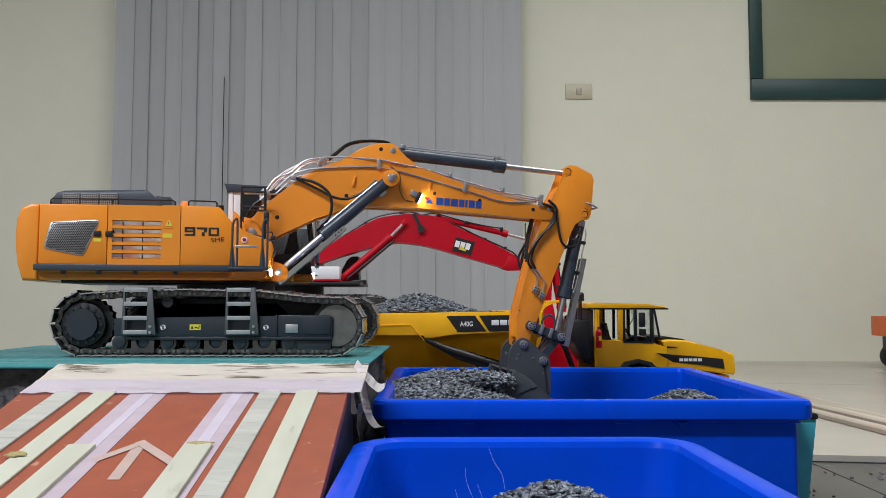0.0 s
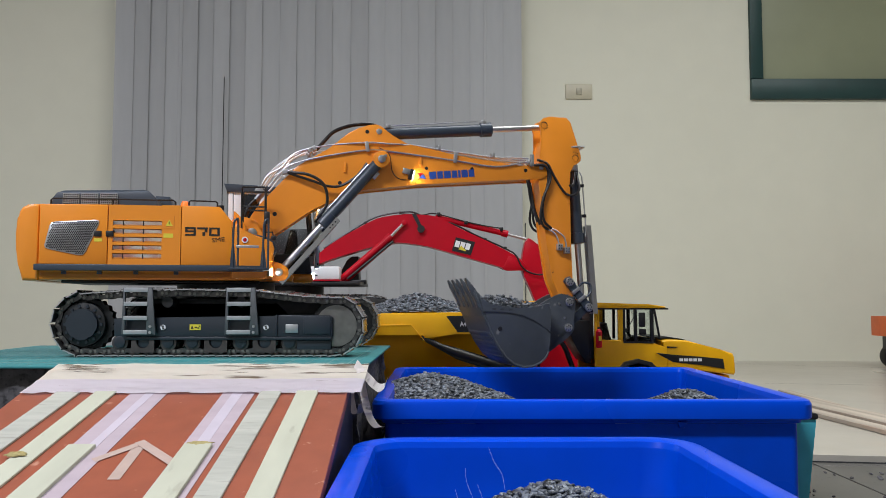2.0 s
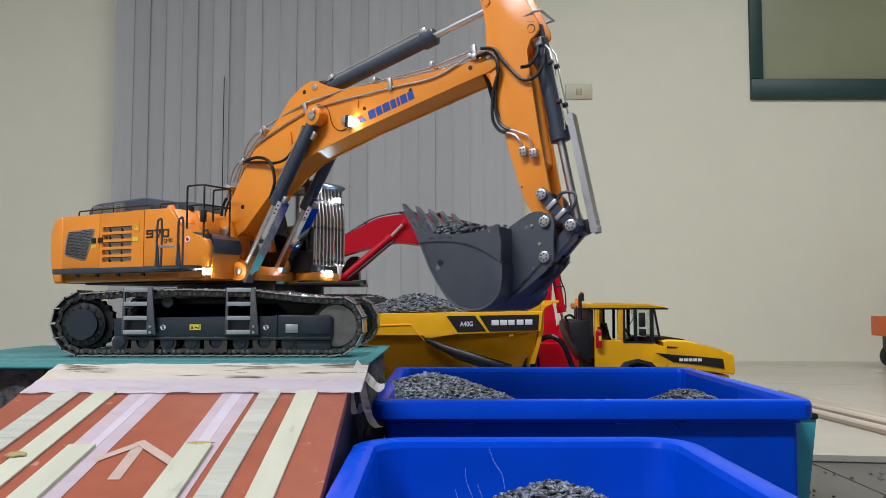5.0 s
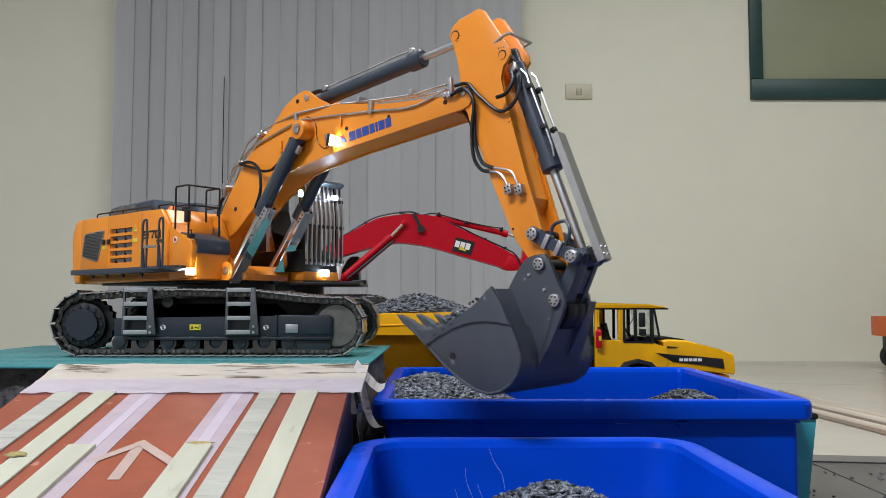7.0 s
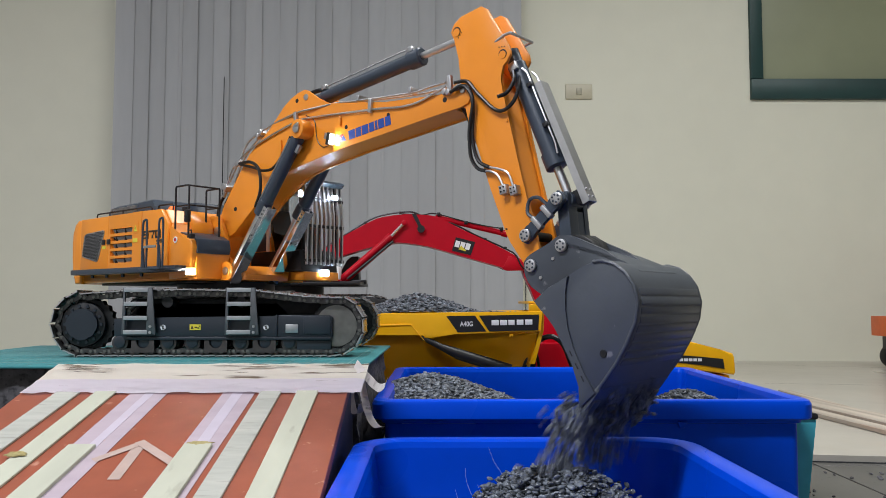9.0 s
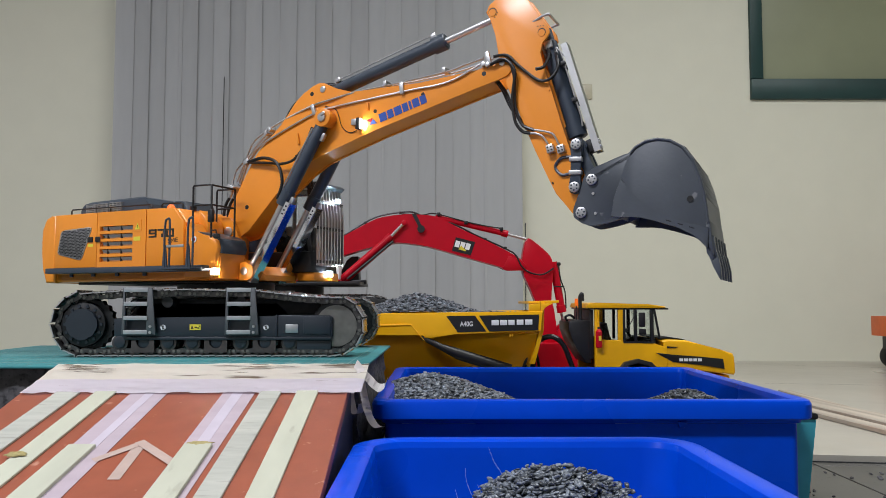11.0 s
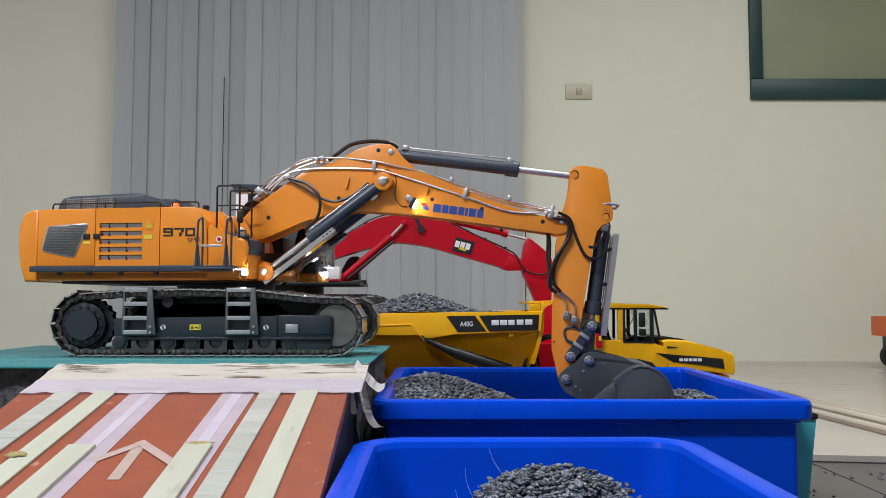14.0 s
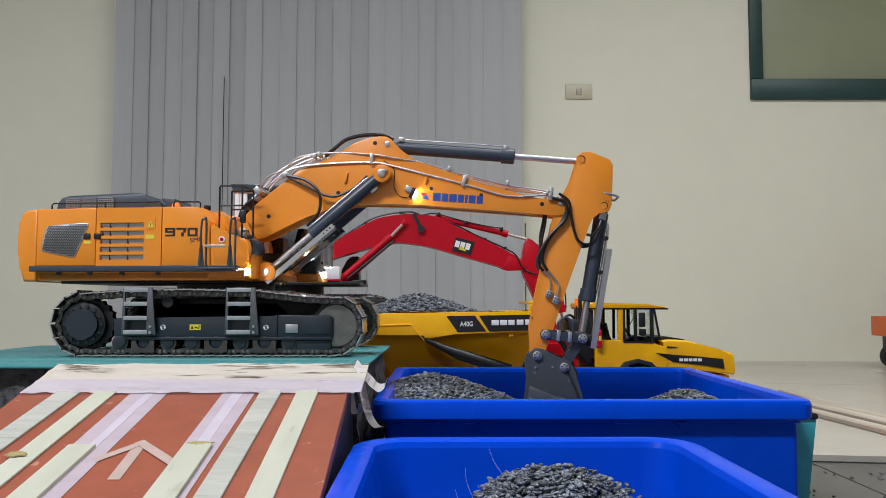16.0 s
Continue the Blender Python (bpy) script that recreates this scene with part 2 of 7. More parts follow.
# thin joints of the stone floor, and a painted shadow line along its edge
fj = bmesh.new()
for p, q_ in (((1.03, 2.62), (3.4, 2.2)), ((1.1, 3.5), (2.6, 2.9))):
    d = (Vector(q_) - Vector(p)).normalized()
    nrm = Vector((-d.y, d.x)) * 0.0012
    vs = [fj.verts.new((v.x, v.y, 0.0008)) for v in (Vector(p) - nrm, Vector(q_) - nrm, Vector(q_) + nrm, Vector(p) + nrm)]
    fj.faces.new(vs)
# dark strip at the step's foot, stands in for the shadow gap
add_box(fj, 0, (Vector((XR, 1.019)) - Vector((XL, 1.903))).length, -0.004, -0.0005, -0.0118, -0.0100, 0, Matrix.Translation((XL, 1.903, 0)) @ pose(0, 0, 0, 0, 0, -7.41))
tagged(part("floor_joint", fj, JOINT_SHADE), "thin dark joints in the stone floor and a painted shadow line under its edge", "floor", kind="structure")

low_floor = tagged(part("lower_floor", box(XL, XR, YB, 2.6, -0.09, -0.014), JOINT_SHADE), "dark joints under the lower floor tiles", "floor", kind="structure")

wall = bmesh.new()
WX0, WX1, WZ0, WZ1 = 1.38, 2.9, 1.167, 2.3
for x0, x1, z0, z1 in ((XL, WX0, -0.05, CZ), (WX0, WX1, -0.05, WZ0), (WX0, WX1, WZ1, CZ), (WX1, XR, -0.05, CZ)):
    add_box(wall, x0, x1, WY, WY + 0.12, z0, z1)
tagged(part("wall_north", wall, WALL, smooth=0), "plain cream-painted wall with a high window opening", "wall", kind="structure")
# out-of-view walls and ceiling, their grey sets how much light bounces back
tagged(part("wall_west", box(XL - 0.1, XL, YB, WY + 0.12, -0.05, CZ), WALL_BOUNCE), "unseen wall, grey tone set for bounced light", "wall", kind="structure")
tagged(part("wall_east", box(XR, XR + 0.1, YB, WY + 0.12, -0.05, CZ), WALL_BOUNCE), "unseen wall, grey tone set for bounced light", "wall", kind="structure")
tagged(part("wall_south", box(XL - 0.1, XR + 0.1, YB - 0.1, YB, -0.05, CZ), WALL_BOUNCE), "unseen wall, grey tone set for bounced light", "wall", kind="structure")
tagged(part("ceiling", box(XL - 0.1, XR + 0.1, YB - 0.1, WY + 0.12, CZ, CZ + 0.1), CEIL), "unseen ceiling, grey tone set for bounced light", "ceiling", kind="structure")
tagged(part("backdrop", box(WX0 - 0.2, WX1 + 0.2, WY + 0.5, WY + 0.55, WZ0 - 0.3, WZ1 + 0.2), FROST), "dim olive space behind the window", "backdrop", kind="structure")

win = tagged(empty("window_1", WX0, WY, WZ0), "dark green framed window with a frosted pane", "window", kind="structure")
w_, h_ = WX1 - WX0, WZ1 - WZ0
part("window_frame", box(0, w_, -0.02, 0.06, 0, 0.092, 0.004), GREEN, win)
part("window_frame", box(0, w_, -0.02, 0.06, h_ - 0.08, h_, 0.004), GREEN, win)
part("window_frame", box(0, 0.056, -0.019, 0.059, 0.093, h_ - 0.081, 0.004), GREEN, win)
part("window_frame", box(w_ - 0.056, w_, -0.019, 0.059, 0.093, h_ - 0.081, 0.004), GREEN, win)
part("pane", box(0.054, w_ - 0.054, 0.02, 0.026, 0.09, h_ - 0.078), FROST, win, "frosted olive glass")

# vertical blind over the tall window
blind = tagged(empty("vertical_blind", 0, 3.5, 0), "closed grey vertical blind with overlapping cloth slats", "blind")
slat_bm = bmesh.new()
prof = [(-0.043 + 0.086 * i / 8, 0.0035 * math.cos(math.pi * (i / 8 - 0.5))) for i in range(9)]
lo_ = [slat_bm.verts.new((x, y, 0.02)) for x, y in prof]
hi_ = [slat_bm.verts.new((x, y, 2.35)) for x, y in prof]
lo2 = [slat_bm.verts.new((x, y + 0.0008, 0.02)) for x, y in prof]
hi2 = [slat_bm.verts.new((x, y + 0.0008, 2.35)) for x, y in prof]
for i in range(8):
    slat_bm.faces.new((lo_[i], lo_[i + 1], hi_[i + 1], hi_[i]))
    slat_bm.faces.new((lo2[i + 1], lo2[i], hi2[i], hi2[i + 1]))
slat_bm.faces.new((lo_[0], hi_[0], hi2[0], lo2[0]))
slat_bm.faces.new((lo_[8], lo2[8], hi2[8], hi_[8]))
first = part("slat", slat_bm, SLAT, blind)
rng = random.Random(4)
xs_ = -1.40
n_ = 0
while xs_ < 0.34:
    turn = 3.0 + rng.uniform(-1.8, 1.8) + (1.5 if n_ < 8 else 0)
    m = pose(xs_, rng.uniform(-0.003, 0.003), 0, 0, 0, -turn)
    if n_ == 0:
        first.matrix_basis = m
    else:
        share(first, m)
    xs_ += (0.0702 if n_ < 8 else 0.077) + rng.uniform(-0.005, 0.005)
    n_ += 1
part("head_rail", box(-1.43, 0.38, -0.02, 0.02, 2.352, 2.39, 0.004), ALU, blind)

# light switch
sw = tagged(empty("light_switch", 0.6095, WY, 1.203), "ivory plastic light switch with one rocker", "switch")
part("plate", box(-0.060, 0.060, -0.008, 0, -0.035, 0.035, 0.004), IVORY, sw)
part("rocker", box(-0.012, 0.012, -0.012, -0.006, -0.016, 0.016, 0.002), material("rocker_ivory", (0.45, 0.42, 0.31), 0.4), sw)

# housings above the lamps; the last one only goes with the added fill
for xx, yy, ll in ((1.15, 1.35, 1.25), (-1.3, -0.6, 0.85), (-2.05, 1.75, 0.90)):
    fx = tagged(empty("ceiling_light", xx, yy, 2.56), "white ceiling light fitting, out of view", "lamp", group="ceiling lights")
    part("housing", box(-ll, ll, -0.18, 0.18, 0.005, 0.06, 0.01), WHITE, fx)

# planks on the floor
def plank(x, y, z, rz, l, w, h, label):
    p = tagged(part("wooden_plank", box(0, l, -w / 2, w / 2, 0, h, 0.001), PLANK), label, "plank", group="planks on the floor")
    p.matrix_basis = pose(x, y, z, 0, 0, rz)
    return p


plank(0.930, 2.16, 0.001, -84, 0.80, 0.042, 0.010, "pale bare wooden plank lying on the stone floor")
plank(0.884, 2.15, 0.001, -84.5, 0.80, 0.046, 0.013, "pale grained wooden plank lying on the stone floor")
plank(0.838, 2.14, 0.001, -85, 0.80, 0.040, 0.009, "weathered wooden plank lying on the stone floor")
plank(0.985, 2.37, 0.001, -91.5, 0.385, 0.030, 0.006, "thin reddish wooden strip lying on the stone floor")

# ---- mat, slab and ramp ----
MZ = 0.186
mat_ob = tagged(empty("cutting_mat", -0.39, 1.172, MZ), "teal self-healing cutting mat with grid lines", "mat")
part("sheet", box(-0.30, 0.30, -0.224, 0.224, -0.003, 0, 0.001), TEAL, mat_ob)
gl = bmesh.new()
for i in range(-11, 12):
    add_box(gl, i * 0.025 - 0.0004, i * 0.025 + 0.0004, -0.21, 0.21, 0.0, 0.0003)
for i in range(-8, 9):
    add_box(gl, -0.285, 0.285, i * 0.025 - 0.0004, i * 0.025 + 0.0004, 0.0003, 0.0006)
tagged(part("grid", gl, LINE, mat_ob, "pale printed grid lines", smooth=0), kind="stuff")


def rough_block(x0, x1, y0, y1, z0, z1, n, amp, seed):
    bm = box(x0, x1, y0, y1, z0, z1)
    bmesh.ops.subdivide_edges(bm, edges=bm.edges, cuts=n, use_grid_fill=True)
    for v in bm.verts:
        d = noise.noise_vector(v.co * 45 + Vector((seed, 0, 0))) + 0.6 * noise.noise_vector(v.co * 110)
        v.co += Vector((d.x * amp, d.y * amp, min(0, d.z * amp) if v.co.z > z1 - 0.001 else 0))
    return bm


tagged(part("foam_slab", rough_block(-0.688, -0.10, 0.965, 1.39, -0.012, MZ - 0.004, 40, 0.006, 1.0), FOAM, smooth=60),
       "dark grey rough foam slab under the cutting mat", "slab")

RT = Matrix.Translation((-0.2665, 0.9484, MZ + 0.001)) @ pose(0, 0, 0, 0, 0, 1.0) @ pose(0, 0, 0, 15.8, 0, 0)
ramp_ob = tagged(empty("ramp"), "terracotta-coloured loading ramp with pale wooden strips and tape", "ramp")
ramp_ob.matrix_basis = RT
RW = 0.1815
part("deck", box(-RW, RW - 0.018, -0.69, -0.004, -0.012, 0.0, 0.001), RUST, ramp_ob)
part("side_board", box(RW - 0.03, RW - 0.0185, -0.60, -0.03, -0.10, -0.0125, 0.001), BLACK, ramp_ob, "dark side of the ramp")
part("side_board", box(-RW + 0.001, -RW + 0.012, -0.60, -0.03, -0.10, -0.0125, 0.001), BLACK, ramp_ob, "dark side of the ramp")


# ---- blue bins ----
def ring(hx, hy, r, z, n=6):
    pts = []
    for cx, cy, a0 in ((hx - r, hy - r, 0), (-hx + r, hy - r, 90), (-hx + r, -hy + r, 180), (hx - r, -hy + r, 270)):
        for k in range(n + 1):
            a = radians(a0 + 90 * k / n)
            pts.append((cx + r * math.cos(a), cy + r * math.sin(a), z))
    return pts


def loft(rings, close_ends=True):
    bm = bmesh.new()
    rows = [[bm.verts.new(p) for p in r] for r in rings]
    n = len(rows[0])
    for a, b in zip(rows, rows[1:]):
        for k in range(n):
            bm.faces.new((a[k], a[(k + 1) % n], b[(k + 1) % n], b[k]))
    if close_ends:
        bm.faces.new(rows[0][::-1])
        bm.faces.new(rows[-1])
    return bm


def bin_tub(hx, hy, h, taper, lip, label, x, y, z, rz=0, r=0.032):
    t = 0.003
    ob = tagged(empty("storage_bin", x, y, z, rz), label, "bin", group="blue bins")
    ox, oy = hx - lip, hy - lip
    rings = [ring(ox - taper, oy - taper, r, 0.0), ring(ox - taper * 0.9, oy - taper * 0.9, r, 0.004),
             ring(ox - 0.004, oy - 0.004, r, h - 0.030), ring(ox - 0.001, oy - 0.001, r, h - 0.029), ring(ox, oy, r, h - 0.026),
             ring(ox + 0.004, oy + 0.004, r, h - 0.0235), ring(hx - 0.002, hy - 0.002, r + lip, h - 0.024), ring(hx, hy, r + lip, h - 0.022),
             ring(hx, hy, r + lip, h - 0.006), ring(hx - 0.002, hy - 0.002, r + lip, h - 0.0015), ring(hx - 0.006, hy - 0.006, r + lip, h),
             ring(ox - 0.003, oy - 0.003, r, h), ring(ox - 0.007, oy - 0.007, r, h - 0.002), ring(ox - 0.009, oy - 0.009, r, h - 0.008),
             ring(ox - 0.011, oy - 0.011, r, h - 0.03), ring(ox - taper - t, oy - taper - t, r, 0.010), ring(ox - taper - 0.010, oy - taper - 0.010, r - 0.008, 0.004)]
    part("tub", loft(rings[:6] + rings[13:]), BLUE, ob, smooth=50)
    part("rim", loft(rings[5:14] + rings[5:6], False), BLUE, ob, "rolled blue rim", smooth=28)
    return ob


back_bin = bin_tub(0.2685, 0.254, 0.1545, 0.005, 0.012, "large glossy blue plastic bin holding two gravel heaps", 0.1815, 1.236, -0.012, 0, 0.010)
part("tab", prism([(0.102, 0.1275), (0.114, 0.1275), (0.110, 0.1200), (0.105, 0.1200)], -0.2450, -0.2380, 0.0008), BLUE, back_bin)
bin_tub(0.178, 0.27, 0.1285, 0.016, 0.016, "smaller glossy blue plastic bin holding a gravel heap", 0.0885, 0.612, -0.012, 0.8)

tb = tagged(empty("teal_tub", 0.462, 1.105, -0.012), "teal plastic tub with a black rim clip", "tub")
part("shell", prism([(-0.004, 0), (0.014, 0), (0.0285, 0.118), (-0.004, 0.124)], -0.03, 0.05, 0.003), TEALP, tb)
part("clip", box(0.000, 0.029, -0.034, -0.020, 0.1185, 0.127, 0.003), BLACK, tb)

# ---- orange excavator: joints ----
XS, YS = -0.330, 1.238
FU, FV, PU = 0.0377, 0.1757, 0.4685
CYLF = (0.0775, 0.1172)
B_PIN, B_TOP = (0.2147, 0.0655), (0.2242, 0.1109)
A_TOP, A_CYL, A_LINK, A_BKT = (-0.0678, 0.0197), (-0.0062, 0.0618), (0.1900, 0.0073), 0.2216
R_K, R1, R2 = 0.0414, 0.0522, 0.0483
YAW = [(0, 11.2), (2.2, 11.6), (2.5, 11.0), (3.0, 7.4), (3.5, -0.1), (4.0, -9.6), (4.2, -13.8), (4.7, -23.5), (5.3, -33.5), (5.9, -38.8), (6.3, -39.4), (9.2, -39.4),
       (9.6, -38.2), (10.2, -33.5), (10.8, -26.5), (11.3, -20.0), (11.5, -15.5), (12.0, -9.3), (12.5, -6.7), (13.5, -6.3), (14.0, -6.2), (14.5, -7.4), (15.0, -7.8), (15.5, -6.2), (16.0, -4.4)]
BOOM = [(0, 5.8), (1.0, 5.85), (1.5, 8.1), (2.0, 14.2), (2.5, 18.3), (3.0, 22.4), (3.5, 26.4), (4.0, 28.0), (4.2, 28.0), (4.8, 26.6), (5.6, 19.5), (6.3, 17.0), (6.5, 16.5), (8.5, 16.7), (9.0, 16.9),
        (9.2, 17.7), (9.9, 21.0), (10.7, 24.8), (11.3, 25.9), (11.5, 26.0), (12.0, 25.9), (12.5, 22.6), (13.0, 15.9), (13.5, 8.4), (14.0, 1.4), (14.5, 2.8), (15.0, 3.3), (15.5, 3.0), (16.0, 4.9)]
ARM = [(0, -102.1), (0.5, -96.2), (1.0, -90.3), (1.5, -84.5), (2.0, -78.7), (2.5, -72.9), (3.0, -70.6), (3.5, -66.3), (4.2, -66.0), (5.0, -70.4), (5.8, -75.8), (6.3, -76.1), (6.5, -72.4), (7.0, -62.6),
       (7.5, -57.6), (8.0, -57.8), (8.5, -60.8), (9.0, -65.2), (9.2, -65.8), (10.2, -64.5), (11.3, -62.2), (12.0, -61.8), (12.5, -65.1), (13.0, -71.7), (13.5, -79.2), (14.0, -89.2), (14.5, -96.6),
       (15.0, -100.0), (15.5, -100.0), (16.0, -99.3)]
BUCK = [(0, -39), (0.5, -55), (1.0, -73), (1.5, -90.6), (2.0, -93.2), (2.5, -95.8), (3.0, -92), (3.5, -88.2), (4.2, -88.2), (5.2, -91), (6.3, -91.7), (6.5, -88.6), (7.0, -64.3), (7.5, -23.5), (8.0, -1.9),
        (8.5, 13.2), (9.0, 27.8), (9.2, 34.1), (9.7, 50), (10.4, 66), (11.3, 72), (12.0, 71.2), (12.5, 67.5), (13.0, 60.5), (13.5, 50.1), (14.0, 39.5), (14.5, 24.0), (15.0, 9.9), (15.5, -5.3), (16.0, -23.0)]


def at_time(rows, t):
    """A smooth value between the rows, with no overshoot."""
    n = len(rows)
    i = 0
    while i < n - 2 and t > rows[i + 1][0]:
        i += 1

    def slope(j):
        return (rows[j + 1][1] - rows[j][1]) / (rows[j + 1][0] - rows[j][0])

    def tangent(j):
        if j == 0 or j == n - 1:
            return slope(max(0, min(j, n - 2)))
        a, b = slope(j - 1), slope(j)
        return 0.0 if a * b <= 0 else 2 * a * b / (a + b)

    (t0, a), (t1, b) = rows[i], rows[i + 1]
    h = t1 - t0
    s = min(1.0, max(0.0, (t - t0) / h))
    return a * (1 + 2 * s) * (1 - s) ** 2 + h * tangent(i) * s * (1 - s) ** 2 + b * s * s * (3 - 2 * s) + h * tangent(i + 1) * s * s * (s - 1)


def spin(u, v, deg):
    c, s = math.cos(radians(deg)), math.sin(radians(deg))
    return Vector((u * c - v * s, u * s + v * c))


def flat(p, deg):
    """A pose in the boom's upright plane: at p, turned up by deg."""
    return pose(p[0], 0, p[1], 0, -deg, 0)


def joints(t):
    """Poses in the excavator's space of all that moves, at t seconds."""
    yaw, bo, ar, bk = (at_time(r, t) for r in (YAW, BOOM, ARM, BUCK))
    Y = pose(0, 0, 0, 0, 0, yaw)
    foot = Vector((FU, FV))
    tip = foot + spin(PU, 0, bo)
    pin = foot + spin(*B_PIN, bo)
    top = foot + spin(*B_TOP, bo)
    at, ac, al, ab = (tip + spin(*p, ar) for p in (A_TOP, A_CYL, A_LINK, (A_BKT, 0)))
    k = ab + spin(R_K, 0, bk)
    d = k - al
    n = min(d.length, R1 + R2 - 1e-5)
    a = (R1 * R1 - R2 * R2 + n * n) / (2 * n)
    h = math.sqrt(max(0, R1 * R1 - a * a))
    d.normalize()
    c1 = al + d * a + Vector((-d.y, d.x)) * h
    c2 = al + d * a - Vector((-d.y, d.x)) * h
    side = spin(0, 1, ar)
    c = c1 if (c1 - al).dot(side) > (c2 - al).dot(side) else c2

    def aim(p, q_):
        e = q_ - p
        return math.degrees(math.atan2(e.y, e.x))

    cf = Vector(CYLF)
    return {"house": Y, "boom": Y @ flat(foot, bo), "arm": Y @ flat(tip, ar), "bucket": Y @ flat(ab, bk),
            "boom_tube": Y @ flat(pin, aim(pin, cf)), "boom_rod": Y @ flat(cf, aim(cf, pin)),
            "arm_tube": Y @ flat(top, aim(top, at)), "arm_rod": Y @ flat(at, aim(at, top)),
            "bucket_tube": Y @ flat(ac, aim(ac, c)), "bucket_rod": Y @ flat(c, aim(c, ac)),
            "rocker": Y @ flat(al, aim(al, c)), "link": Y @ flat(c, aim(c, k))}


exc = tagged(empty("excavator", XS, YS, MZ + 0.001), "orange and dark grey model crawler excavator on a cutting mat", "excavator")
MOVING = {}


def moving(key, ob):
    MOVING.setdefault(key, []).append(ob)
    return ob


# ---- undercarriage ----
def track_path(n):
    """Points and turns of the shoes round the track."""
    corners = [(-0.154, 0.043, 0.040, 112, 270), (0.182, 0.041, 0.038, 270, 424)]
    pts = []
    for cx, cz, r, a0, a1 in corners:
        for k in range(17):
            a = radians(a0 + (a1 - a0) * k / 16)
            pts.append((cx + r * math.cos(a), cz + r * math.sin(a)))
    pts += [(0.143, 0.0775), (0.079, 0.0850), (-0.012, 0.0865), (-0.068, 0.0875), (-0.107, 0.0845)]
    pts = [Vector(p) for p in pts] + [Vector(pts[0])]
    seg = [(b - a).length for a, b in zip(pts, pts[1:])]
    total = sum(seg)
    out = []
    for i in range(n):
        s = total * i / n
        for a, b, l in zip(pts, pts[1:], seg):
            if s <= l and l > 1e-9:
                p = a.lerp(b, s / l)
                out.append((p, math.degrees(math.atan2((b - a).y, (b - a).x))))
                break
            s -= l
    return out


sh = bmesh.new()
add_prism(sh, [(-0.0090, -0.0030), (-0.0094, -0.0044), (-0.0086, -0.0044), (-0.0080, -0.0034), (-0.0006, -0.0032), (-0.0004, -0.0044), (0.0004, -0.0044), (0.0006, -0.0032), (0.0076, -0.0028), (0.0090, -0.0042), (0.0096, -0.0038), (0.0082, -0.0014), (-0.0082, -0.0018)], -0.025, 0.025)
sh.faces.ensure_lookup_table()
sh.faces[0].material_index = sh.faces[1].material_index = 1   # ends worn bright
shoe = part("track_shoe", sh, [TRACKM, STEEL], exc, smooth=0)
ln = bmesh.new()
for yy in (-0.013, 0.013):
    add_prism(ln, [(-0.0092, 0.0002), (-0.0092, 0.0052), (-0.0040, 0.0066), (0.0040, 0.0066), (0.0092, 0.0052), (0.0092, 0.0002), (0.0040, -0.0014), (0.0024, 0.0012), (-0.0024, 0.0012), (-0.0040, -0.0014)], yy - 0.0028, yy + 0.0028)
    for xx in (-0.0062, 0.0062):
        n_f = len(ln.faces)
        add_tube(ln, [(xx, yy - 0.0040, 0.0030), (xx, yy + 0.0040, 0.0030)], 0.0021, 8)
        ln.faces.ensure_lookup_table()
        for fc in ln.faces[n_f:]:
            fc.material_index = 1
link_ = part("chain_link", ln, [CHAIN, DULL], exc, "oily dark chain link", smooth=0)
NS = 49
k_ = 0
for side in (-1, 1):
    for p, a in track_path(NS):
        m = pose(p.x, side * 0.12, p.y + 0.001, 0, -a, 0)
        if k_ == 0:
            shoe.matrix_basis = m
            link_.matrix_basis = m
        else:
            share(shoe, m)
            share(link_, m)
        k_ += 1

